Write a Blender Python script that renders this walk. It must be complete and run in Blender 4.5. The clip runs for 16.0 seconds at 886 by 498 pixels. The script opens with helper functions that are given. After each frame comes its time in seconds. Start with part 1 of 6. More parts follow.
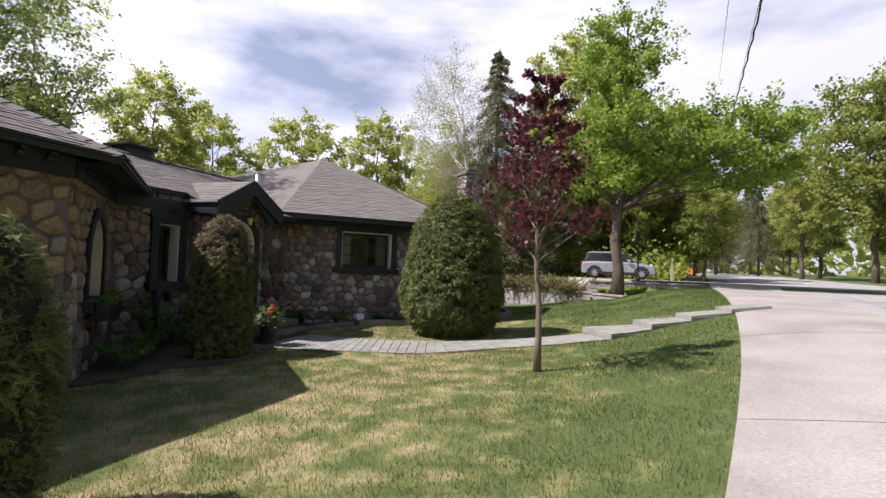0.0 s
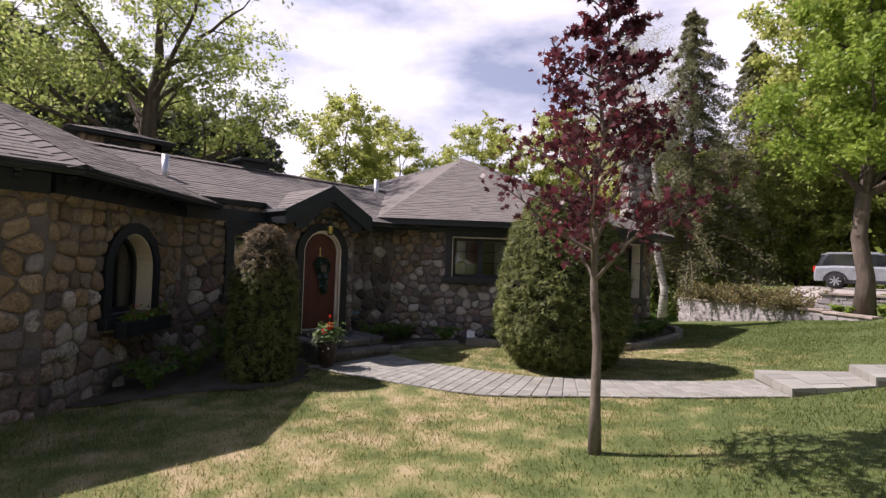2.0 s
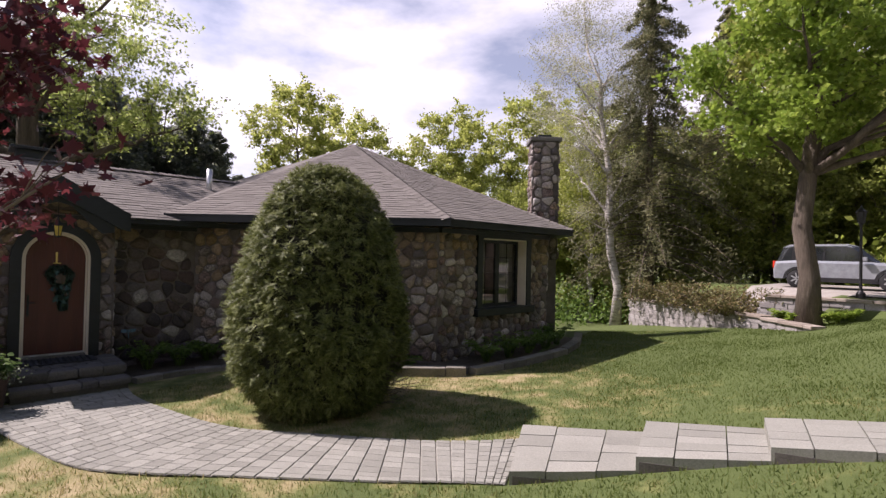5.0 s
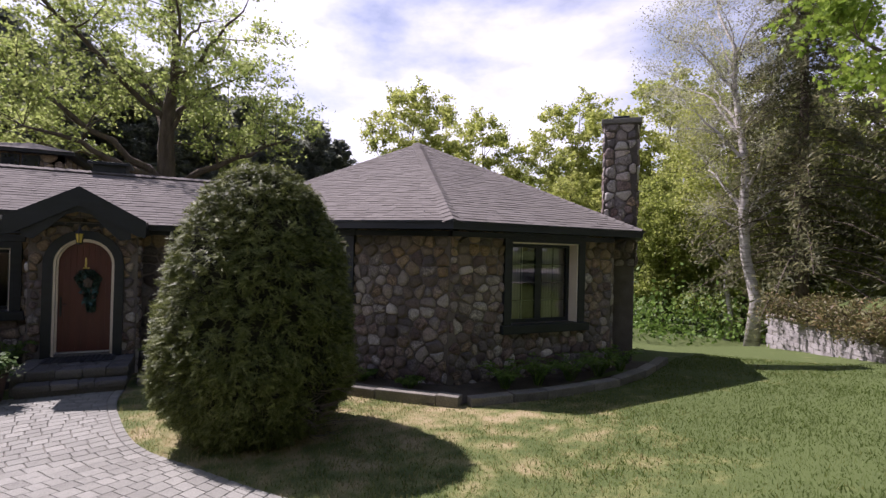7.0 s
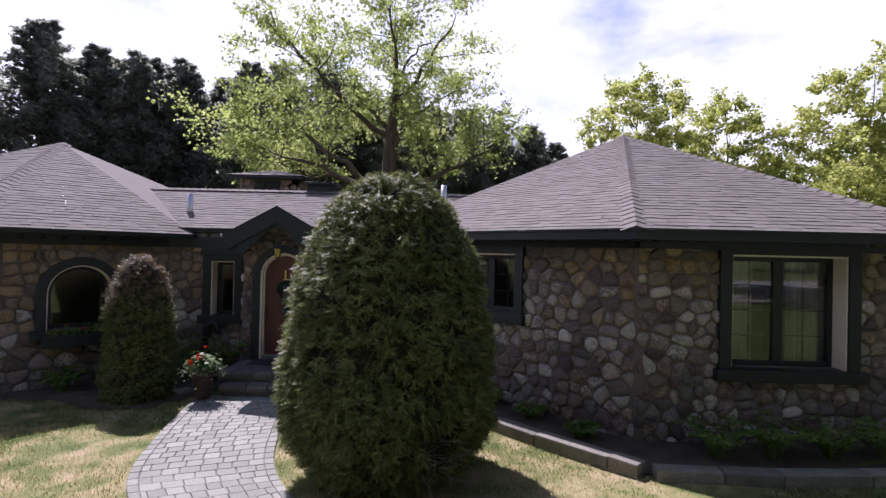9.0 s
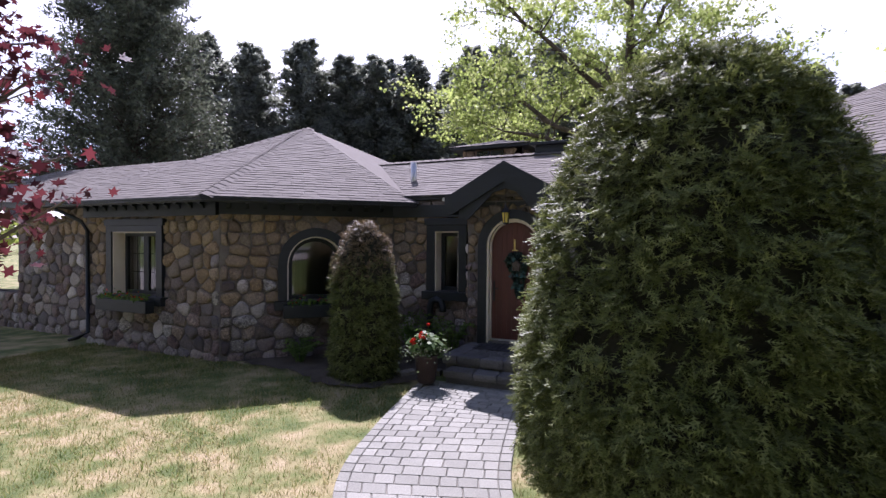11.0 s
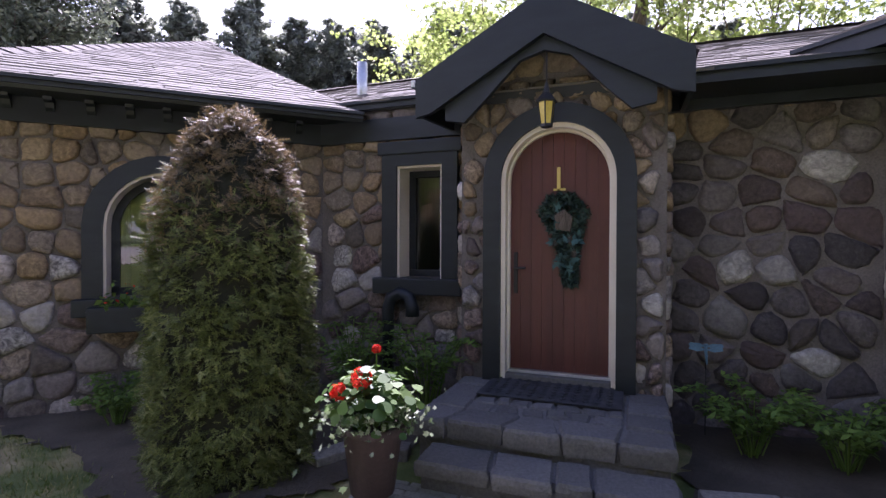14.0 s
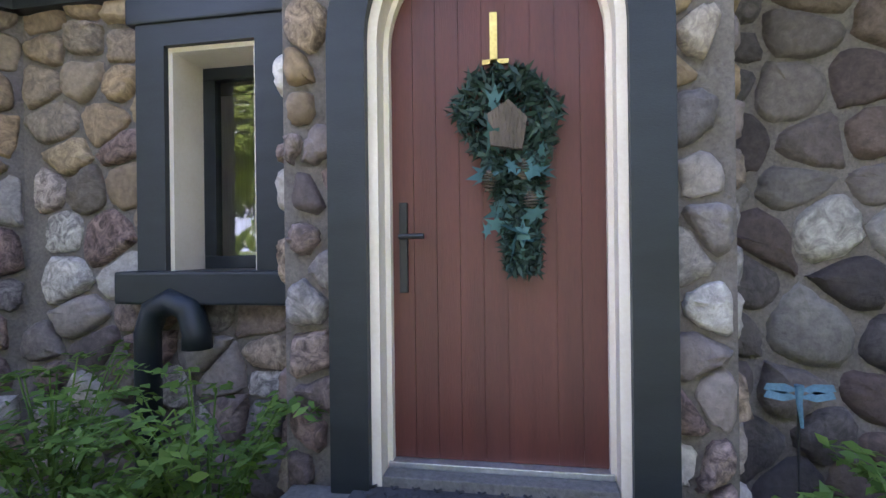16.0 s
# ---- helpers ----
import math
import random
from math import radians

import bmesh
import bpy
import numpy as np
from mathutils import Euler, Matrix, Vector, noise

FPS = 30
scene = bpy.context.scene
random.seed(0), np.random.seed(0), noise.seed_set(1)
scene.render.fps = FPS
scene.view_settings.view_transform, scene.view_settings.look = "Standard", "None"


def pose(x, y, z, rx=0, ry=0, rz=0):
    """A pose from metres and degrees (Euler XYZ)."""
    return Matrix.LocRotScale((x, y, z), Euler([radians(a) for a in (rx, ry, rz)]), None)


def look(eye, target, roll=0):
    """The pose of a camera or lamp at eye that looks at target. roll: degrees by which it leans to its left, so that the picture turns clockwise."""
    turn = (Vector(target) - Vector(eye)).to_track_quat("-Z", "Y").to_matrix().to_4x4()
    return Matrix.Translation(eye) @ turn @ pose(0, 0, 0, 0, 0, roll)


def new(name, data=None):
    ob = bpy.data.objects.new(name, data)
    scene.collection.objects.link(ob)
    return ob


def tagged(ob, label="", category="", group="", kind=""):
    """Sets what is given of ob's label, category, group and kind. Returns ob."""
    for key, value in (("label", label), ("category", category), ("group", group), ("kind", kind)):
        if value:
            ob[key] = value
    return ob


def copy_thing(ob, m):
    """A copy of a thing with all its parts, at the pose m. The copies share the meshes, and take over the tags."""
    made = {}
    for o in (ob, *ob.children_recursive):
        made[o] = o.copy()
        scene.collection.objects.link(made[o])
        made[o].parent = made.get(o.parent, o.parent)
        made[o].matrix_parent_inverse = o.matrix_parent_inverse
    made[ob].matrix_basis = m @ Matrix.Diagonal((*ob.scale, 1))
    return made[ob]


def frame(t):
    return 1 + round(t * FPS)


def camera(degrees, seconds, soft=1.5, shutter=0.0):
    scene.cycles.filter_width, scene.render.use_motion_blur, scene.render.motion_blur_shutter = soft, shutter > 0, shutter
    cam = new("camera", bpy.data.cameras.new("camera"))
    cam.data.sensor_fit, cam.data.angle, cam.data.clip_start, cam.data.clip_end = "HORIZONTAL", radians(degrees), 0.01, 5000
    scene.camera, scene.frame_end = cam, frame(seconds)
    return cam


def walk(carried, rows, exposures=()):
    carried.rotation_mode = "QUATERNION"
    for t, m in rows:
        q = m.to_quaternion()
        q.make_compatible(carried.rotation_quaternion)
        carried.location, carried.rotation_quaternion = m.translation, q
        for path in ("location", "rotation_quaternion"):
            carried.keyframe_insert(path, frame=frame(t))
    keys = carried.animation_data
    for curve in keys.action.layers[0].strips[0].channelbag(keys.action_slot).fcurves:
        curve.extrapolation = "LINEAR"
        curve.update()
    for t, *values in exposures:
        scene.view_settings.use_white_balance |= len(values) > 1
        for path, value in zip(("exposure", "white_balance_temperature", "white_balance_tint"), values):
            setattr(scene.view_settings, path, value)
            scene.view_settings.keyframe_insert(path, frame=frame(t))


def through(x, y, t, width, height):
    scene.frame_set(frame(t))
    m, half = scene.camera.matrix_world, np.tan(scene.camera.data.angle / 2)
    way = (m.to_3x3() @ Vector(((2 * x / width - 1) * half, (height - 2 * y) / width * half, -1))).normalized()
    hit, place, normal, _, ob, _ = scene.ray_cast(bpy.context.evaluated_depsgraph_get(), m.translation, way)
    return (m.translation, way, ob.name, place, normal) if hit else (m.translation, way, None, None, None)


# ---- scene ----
cam = camera(82.9, 16.0, soft=1.4, shutter=0.1)
PATH = [
    (0, (0.17, -0.174, 1.617), (-0.497, 1.71, 1.696), 2.2),
    (0.5, (0.419, 0.616, 1.702), (-0.492, 2.395, 1.778), 2.2),
    (1, (0.689, 1.43, 1.796), (-0.538, 3.008, 1.859), 2.2),
    (1.5, (0.992, 2.253, 1.855), (-0.317, 3.763, 1.915), 2.2),
    (2, (1.313, 3.1, 1.902), (-0.065, 4.548, 1.959), 2.0),
    (2.5, (1.625, 3.922, 1.93), (0.263, 5.385, 1.988), 2.0),
    (3, (1.905, 4.765, 1.98), (0.544, 6.229, 2.04), 1.8),
    (3.5, (2.177, 5.586, 2.017), (0.816, 7.051, 2.076), 1.6),
    (4, (2.416, 6.448, 2.049), (1.053, 7.911, 2.099), 1.6),
    (4.2, (2.501, 6.813, 2.089), (1.136, 8.274, 2.134), 1.4),
    (6.3, (3.295, 10.063, 2.293), (1.658, 11.213, 2.318), 1.5),
    (6.5, (3.321, 10.41, 2.3), (1.66, 11.525, 2.328), 1.4),
    (7, (3.37, 11.228, 2.422), (1.572, 12.105, 2.439), 1.4),
    (7.5, (3.257, 11.842, 2.423), (1.369, 12.501, 2.45), 1.2),
    (8, (3.009, 12.313, 2.532), (1.042, 12.67, 2.554), 1.2),
    (8.5, (2.678, 12.557, 2.629), (0.685, 12.724, 2.649), 1.3),
    (9, (2.307, 12.645, 2.607), (0.307, 12.64, 2.623), 1.3),
    (9.5, (1.812, 12.582, 2.625), (-0.179, 12.392, 2.631), 1.1),
    (10, (1.338, 12.354, 2.505), (-0.615, 11.921, 2.512), 1.0),
    (10.2, (1.151, 12.277, 2.435), (-0.775, 11.741, 2.433), 0.8),
    (12.3, (-1.42, 10.913, 1.751), (-3.152, 9.914, 1.703), 0.6),
    (12.5, (-1.711, 10.767, 1.725), (-3.445, 9.772, 1.683), 0.7),
    (13, (-2.459, 10.436, 1.713), (-4.203, 9.458, 1.665), 0.5),
    (13.5, (-3.191, 10.17, 1.624), (-5.009, 9.338, 1.58), 0.3),
    (14, (-3.882, 9.93, 1.493), (-5.748, 9.209, 1.472), 0.2),
    (14.5, (-4.495, 9.745, 1.389), (-6.386, 9.094, 1.391), 0.1),
    (15, (-5.145, 9.615, 1.331), (-7.061, 9.042, 1.336), -0.3),
    (15.5, (-5.725, 9.484, 1.267), (-7.686, 9.093, 1.276), -0.5),
    (16, (-6.336, 9.424, 1.227), (-8.306, 9.082, 1.228), -0.7),
]
walk(cam, [(t, look(eye, target, roll)) for t, eye, target, roll in PATH],
     exposures=[(0.0, 0.68, 6080, 23), (2.5, 0.64, 6350, 31), (4.0, 0.62, 6400, 31), (6.5, 0.64, 6070, 32), (8.5, 0.7, 5780, 34), (10.2, 0.95, 5600, 34), (12.5, 1.25, 5580, 38), (13.5, 1.6, 5560, 40), (14.5, 2.5, 5540, 37), (15.0, 2.95, 5350, 31), (16.0, 3.5, 5330, 28)])

# ---- light: a clear spring sky with thin cloud, the sun behind the house ----
SUN_FROM = Vector((-0.68, -0.43, 1.0)).normalized()
world = bpy.data.worlds.new("world")
scene.world = world
world.use_nodes = True
wn, wl = world.node_tree.nodes, world.node_tree.links
wn.clear()
w_out = wn.new("ShaderNodeOutputWorld")
w_bg = wn.new("ShaderNodeBackground")
w_sky = wn.new("ShaderNodeTexSky")
w_sky.sky_type = "NISHITA"
w_sky.sun_disc = False
w_sky.sun_elevation = math.asin(SUN_FROM.z)
w_sky.sun_rotation = math.atan2(SUN_FROM.x, SUN_FROM.y)
w_tc = wn.new("ShaderNodeTexCoord")
w_map = wn.new("ShaderNodeMapping")
w_map.inputs["Scale"].default_value = (1.0, 1.6, 3.5)
w_noise = wn.new("ShaderNodeTexNoise")
w_noise.inputs["Scale"].default_value = 1.5
w_noise.inputs["Detail"].default_value = 7
w_noise.inputs["Roughness"].default_value = 0.55
w_ramp = wn.new("ShaderNodeValToRGB")
w_ramp.color_ramp.elements[0].position = 0.36
w_ramp.color_ramp.elements[0].color = (0.22, 0.22, 0.22, 1)
w_ramp.color_ramp.elements[1].position = 0.57
w_mix = wn.new("ShaderNodeMix")
w_mix.data_type = "RGBA"
w_sun = wn.new("ShaderNodeVectorMath")
w_sun.operation = "DOT_PRODUCT"
w_sun.inputs[1].default_value = SUN_FROM
w_glow = wn.new("ShaderNodeMapRange")
w_glow.inputs["From Min"].default_value, w_glow.inputs["From Max"].default_value = -0.3, 0.85
w_cloud = wn.new("ShaderNodeMix")
w_cloud.data_type = "RGBA"
w_cloud.inputs[6].default_value = (8.8, 8.9, 9.1, 1)
w_cloud.inputs[7].default_value = (15.0, 15.1, 15.4, 1)
wl.new(w_tc.outputs["Generated"], w_sun.inputs[0])
wl.new(w_sun.outputs["Value"], w_glow.inputs["Value"])
wl.new(w_glow.outputs[0], w_cloud.inputs[0])
wl.new(w_cloud.outputs[2], w_mix.inputs[7])
wl.new(w_tc.outputs["Generated"], w_map.inputs["Vector"])
wl.new(w_map.outputs[0], w_noise.inputs["Vector"])
wl.new(w_noise.outputs[0], w_ramp.inputs[0])
w_lift = wn.new("ShaderNodeVectorMath")
w_lift.operation = "SCALE"
w_lift.inputs["Scale"].default_value = 1.1
# the white haze hangs low and the sky clears overhead
w_sep, w_high, w_thin = wn.new("ShaderNodeSeparateXYZ"), wn.new("ShaderNodeMapRange"), wn.new("ShaderNodeMath")
w_high.inputs["From Min"].default_value, w_high.inputs["From Max"].default_value = 0.45, 0.66
w_high.inputs["To Min"].default_value, w_high.inputs["To Max"].default_value = 1.0, 0.04
w_thin.operation = "MULTIPLY"
wl.new(w_tc.outputs["Generated"], w_sep.inputs[0])
wl.new(w_sep.outputs[2], w_high.inputs["Value"])
wl.new(w_ramp.outputs[0], w_thin.inputs[0])
wl.new(w_high.outputs[0], w_thin.inputs[1])
wl.new(w_sky.outputs[0], w_lift.inputs[0])
wl.new(w_lift.outputs[0], w_mix.inputs[6])
wl.new(w_thin.outputs[0], w_mix.inputs[0])
wl.new(w_mix.outputs[2], w_bg.inputs["Color"])
w_bg.inputs["Strength"].default_value = 0.063
wl.new(w_bg.outputs[0], w_out.inputs[0])
sun = new("sun", bpy.data.lights.new("sun", "SUN"))
sun.data.energy, sun.data.angle, sun.data.color = 5.0, radians(0.6), (1.0, 0.95, 0.87)
sun.matrix_world = look(SUN_FROM * 60, (0, 0, 0))


# ---- materials ----
def mat(name, cols, scale=4.0, rough=0.8, bump=0.3, fine=9.0, metal=0.0, rand=0.0, island=False,
        contrast=0.25, stretch=(1, 1, 1), spec=0.4, ramp=(0.3, 0.7), local=False, depth=0.02, drift=0.0):
    m = bpy.data.materials.new(name)
    m.use_nodes = True
    n, l = m.node_tree.nodes, m.node_tree.links
    b = n["Principled BSDF"]
    if local:
        pos = n.new("ShaderNodeTexCoord").outputs["Object"]
    else:
        pos = n.new("ShaderNodeNewGeometry").outputs["Position"]
    mp = n.new("ShaderNodeMapping")
    mp.inputs["Scale"].default_value = stretch
    l.new(pos, mp.inputs["Vector"])
    big, small = n.new("ShaderNodeTexNoise"), n.new("ShaderNodeTexNoise")
    big.inputs["Scale"].default_value, small.inputs["Scale"].default_value = scale, scale * fine
    big.inputs["Detail"].default_value = small.inputs["Detail"].default_value = 5
    small.inputs["Roughness"].default_value = 0.65
    for t in (big, small):
        l.new(mp.outputs[0], t.inputs["Vector"])
    r = n.new("ShaderNodeValToRGB")
    e = r.color_ramp.elements
    while len(e) < len(cols):
        e.new(0.5)
    for k, c in enumerate(cols):
        e[k].position = ramp[0] + (ramp[1] - ramp[0]) * k / max(1, len(cols) - 1)
        e[k].color = (*c, 1)
    fac = big.outputs[0]
    if rand:
        if island:
            rv = n.new("ShaderNodeNewGeometry").outputs["Random Per Island"]
        else:
            rv = n.new("ShaderNodeObjectInfo").outputs["Random"]
        mm = n.new("ShaderNodeMath")
        mm.operation = "MULTIPLY_ADD"
        l.new(rv, mm.inputs[0])
        mm.inputs[1].default_value = rand
        ad = n.new("ShaderNodeMath")
        ad.operation = "MULTIPLY_ADD"
        l.new(big.outputs[0], ad.inputs[0])
        ad.inputs[1].default_value = 1 - rand
        ad.inputs[2].default_value = 0.0
        l.new(ad.outputs[0], mm.inputs[2])
        fac = mm.outputs[0]
    if drift:
        sx, mr, dr = n.new("ShaderNodeSeparateXYZ"), n.new("ShaderNodeMapRange"), n.new("ShaderNodeMath")
        l.new(pos, sx.inputs[0])
        l.new(sx.outputs[0], mr.inputs["Value"])
        mr.inputs["From Min"].default_value, mr.inputs["From Max"].default_value = -3.2, 0.6
        mr.inputs["To Min"].default_value, mr.inputs["To Max"].default_value = -0.25 * drift, drift
        dr.operation = "ADD"
        l.new(fac, dr.inputs[0])
        l.new(mr.outputs[0], dr.inputs[1])
        # greener by the house, the darker tone also carrying some of the eaves' shade
        m2, d2 = n.new("ShaderNodeMapRange"), n.new("ShaderNodeMath")
        l.new(sx.outputs[0], m2.inputs["Value"])
        m2.inputs["From Min"].default_value, m2.inputs["From Max"].default_value = -3.3, -4.8
        m2.inputs["To Min"].default_value, m2.inputs["To Max"].default_value = 0.0, 0.35 * drift
        d2.operation = "ADD"
        l.new(dr.outputs[0], d2.inputs[0])
        l.new(m2.outputs[0], d2.inputs[1])
        # the lawn is greener north of the path
        m3, d3 = n.new("ShaderNodeMapRange"), n.new("ShaderNodeMath")
        l.new(sx.outputs[1], m3.inputs["Value"])
        m3.inputs["From Min"].default_value, m3.inputs["From Max"].default_value = 15.6, 18.5
        m3.inputs["To Min"].default_value, m3.inputs["To Max"].default_value = 0.0, 1.3 * drift
        d3.operation = "ADD"
        l.new(d2.outputs[0], d3.inputs[0])
        l.new(m3.outputs[0], d3.inputs[1])
        fac = d3.outputs[0]
    l.new(fac, r.inputs[0])
    mx = n.new("ShaderNodeMix")
    mx.data_type, mx.blend_type = "RGBA", "OVERLAY"
    mx.inputs[0].default_value = contrast * 2
    l.new(r.outputs[0], mx.inputs[6])
    l.new(small.outputs[0], mx.inputs[7])
    l.new(mx.outputs[2], b.inputs["Base Color"])
    b.inputs["Roughness"].default_value, b.inputs["Metallic"].default_value = rough, metal
    b.inputs["Specular IOR Level"].default_value = spec
    if bump:
        bp = n.new("ShaderNodeBump")
        bp.inputs["Strength"].default_value, bp.inputs["Distance"].default_value = bump, depth
        l.new(small.outputs[0], bp.inputs["Height"])
        l.new(bp.outputs[0], b.inputs["Normal"])
    return m


def leaf_mat(name, cols, rough=0.55, through=0.35, scale=0.6):
    m = bpy.data.materials.new(name)
    m.use_nodes = True
    n, l = m.node_tree.nodes, m.node_tree.links
    b = n["Principled BSDF"]
    g = n.new("ShaderNodeNewGeometry")
    ns = n.new("ShaderNodeTexNoise")
    ns.inputs["Scale"].default_value = scale
    l.new(g.outputs["Position"], ns.inputs["Vector"])
    mm = n.new("ShaderNodeMath")
    mm.operation = "MULTIPLY_ADD"
    mm.inputs[1].default_value, mm.inputs[2].default_value = 0.5, 0.0
    l.new(g.outputs["Random Per Island"], mm.inputs[0])
    m2 = n.new("ShaderNodeMath")
    m2.operation = "MULTIPLY_ADD"
    m2.inputs[1].default_value = 0.5
    l.new(ns.outputs[0], m2.inputs[0])
    l.new(mm.outputs[0], m2.inputs[2])
    r = n.new("ShaderNodeValToRGB")
    e = r.color_ramp.elements
    while len(e) < len(cols):
        e.new(0.5)
    for k, c in enumerate(cols):
        e[k].position = 0.2 + 0.6 * k / max(1, len(cols) - 1)
        e[k].color = (*c, 1)
    l.new(m2.outputs[0], r.inputs[0])
    l.new(r.outputs[0], b.inputs["Base Color"])
    b.inputs["Roughness"].default_value = rough
    b.inputs["Specular IOR Level"].default_value = 0.3
    tr = n.new("ShaderNodeBsdfTranslucent")
    l.new(r.outputs[0], tr.inputs["Color"])
    ms = n.new("ShaderNodeMixShader")
    ms.inputs[0].default_value = through
    l.new(b.outputs[0], ms.inputs[1])
    l.new(tr.outputs[0], ms.inputs[2])
    l.new(ms.outputs[0], n["Material Output"].inputs[0])
    return m


def glass_mat(name, tint=(0.8, 0.85, 0.85), alpha=0.72):
    """Window glass: part mirror, part clear."""
    m = bpy.data.materials.new(name)
    m.use_nodes = True
    n, l = m.node_tree.nodes, m.node_tree.links
    n.clear()
    out, ms = n.new("ShaderNodeOutputMaterial"), n.new("ShaderNodeMixShader")
    tr, gl, fr = n.new("ShaderNodeBsdfTransparent"), n.new("ShaderNodeBsdfGlossy"), n.new("ShaderNodeFresnel")
    fr.inputs["IOR"].default_value = 2.05
    tr.inputs["Color"].default_value = (*tint, 1)
    gl.inputs["Roughness"].default_value = 0.02
    l.new(fr.outputs[0], ms.inputs[0])
    l.new(tr.outputs[0], ms.inputs[1])
    l.new(gl.outputs[0], ms.inputs[2])
    l.new(ms.outputs[0], out.inputs[0])
    return m


LAWN = [(0.42, 0.35, 0.18), (0.33, 0.295, 0.125), (0.2, 0.222, 0.062), (0.11, 0.155, 0.033)]
M_lawn = mat("lawn_soil", [(0.37, 0.3, 0.165), (0.28, 0.245, 0.11), (0.15, 0.168, 0.05), (0.085, 0.115, 0.028)], 2.3, 0.95, 0.6, 40, drift=0.2, contrast=0.3, ramp=(0.3, 0.66), depth=0.03)
M_blade = mat("grass_blade", LAWN, 2.3, 0.7, 0.0, 40, drift=0.2, rand=0.42, island=True, contrast=0.1, ramp=(0.3, 0.66))
bn, bl = M_blade.node_tree.nodes, M_blade.node_tree.links
b_tr, b_mix = bn.new("ShaderNodeBsdfTranslucent"), bn.new("ShaderNodeMixShader")
b_mix.inputs[0].default_value = 0.55
bl.new(bn["Principled BSDF"].inputs["Base Color"].links[0].from_socket, b_tr.inputs["Color"])
bl.new(bn["Principled BSDF"].outputs[0], b_mix.inputs[1])
bl.new(b_tr.outputs[0], b_mix.inputs[2])
bl.new(b_mix.outputs[0], bn["Material Output"].inputs[0])
M_soil = mat("garden_soil", [(0.055, 0.045, 0.032), (0.105, 0.086, 0.06)], 3, 0.95, 0.8, 14)
M_stone = mat("fieldstone", [(0.065, 0.06, 0.06), (0.15, 0.105, 0.092), (0.26, 0.235, 0.215), (0.1, 0.09, 0.09), (0.22, 0.165, 0.115), (0.38, 0.36, 0.33), (0.14, 0.122, 0.115), (0.21, 0.155, 0.13), (0.58, 0.55, 0.5)], 1.5, 0.85, 0.5, 18, rand=0.86, contrast=0.33, ramp=(0.05, 0.95), depth=0.03)
# darker copy of the fieldstone, with the recess's shade put into its tones
M_stone_shaded = mat("shaded_fieldstone", [(0.035, 0.032, 0.033), (0.075, 0.055, 0.05), (0.11, 0.095, 0.088), (0.05, 0.045, 0.046), (0.13, 0.1, 0.075), (0.085, 0.06, 0.055), (0.16, 0.145, 0.135), (0.06, 0.052, 0.05), (0.42, 0.4, 0.36)], 1.5, 0.85, 0.5, 18, rand=0.86, contrast=0.33, ramp=(0.05, 0.95), depth=0.03)
M_stone_top = mat("weathered_stone", [(0.19, 0.135, 0.075), (0.25, 0.18, 0.105), (0.17, 0.145, 0.12), (0.29, 0.22, 0.135), (0.15, 0.11, 0.075), (0.10, 0.09, 0.08)], 1.5, 0.85, 0.5, 18, rand=0.86, contrast=0.33, ramp=(0.05, 0.95), depth=0.03)


def veined(m, scale, amount):
    """Patches of lichen, quartz and dark mineral in stone, stronger in some stones than in others."""
    n, l = m.node_tree.nodes, m.node_tree.links
    sock = n["Principled BSDF"].inputs["Base Color"]
    ns, rp, mx = n.new("ShaderNodeTexNoise"), n.new("ShaderNodeValToRGB"), n.new("ShaderNodeMix")
    ns.inputs["Scale"].default_value, ns.inputs["Detail"].default_value = scale, 8
    ns.inputs["Roughness"].default_value, ns.inputs["Distortion"].default_value = 0.72, 1.4
    l.new(n.new("ShaderNodeNewGeometry").outputs["Position"], ns.inputs["Vector"])
    rp.color_ramp.elements[0].position, rp.color_ramp.elements[0].color = 0.4, (0.16, 0.15, 0.15, 1)
    rp.color_ramp.elements[1].position, rp.color_ramp.elements[1].color = 0.62, (0.86, 0.85, 0.82, 1)
    l.new(ns.outputs[0], rp.inputs[0])
    a, b = n.new("ShaderNodeMath"), n.new("ShaderNodeMath")
    a.operation, b.operation = "MULTIPLY", "PINGPONG"
    a.inputs[1].default_value, b.inputs[1].default_value = 9.7, amount
    l.new(n.new("ShaderNodeObjectInfo").outputs["Random"], a.inputs[0])
    l.new(a.outputs[0], b.inputs[0])
    mx.data_type, mx.blend_type = "RGBA", "OVERLAY"
    l.new(b.outputs[0], mx.inputs[0])
    l.new(sock.links[0].from_socket, mx.inputs[6])
    l.new(rp.outputs[0], mx.inputs[7])
    l.new(mx.outputs[2], sock)


veined(M_stone, 13, 0.95)
veined(M_stone_top, 13, 0.6)
veined(M_stone_shaded, 13, 0.5)
M_mortar = mat("mortar", [(0.12, 0.105, 0.092), (0.17, 0.15, 0.134)], 4, 0.92, 0.6, 14, contrast=0.3)
M_shingle = mat("asphalt_shingle", [(0.142, 0.13, 0.115), (0.172, 0.158, 0.14), (0.205, 0.188, 0.168)], 2.0, 0.95, 0.5, 60, rand=0.5, island=True, contrast=0.3, ramp=(0.1, 0.9), depth=0.005, spec=0.12)
M_trim = mat("dark_painted_wood", [(0.009, 0.0125, 0.015), (0.015, 0.02, 0.024)], 3, 0.45, 0.15, 20, stretch=(1, 1, 4), contrast=0.15)
M_cream = mat("cream_paint", [(0.66, 0.58, 0.46), (0.74, 0.67, 0.55)], 3, 0.5, 0.1, 20, contrast=0.1)
M_door = mat("red_brown_door", [(0.072, 0.021, 0.016), (0.10, 0.029, 0.021)], 2.5, 0.42, 0.12, 14, stretch=(4, 4, 0.5), contrast=0.15)
M_glass = glass_mat("window_glass")
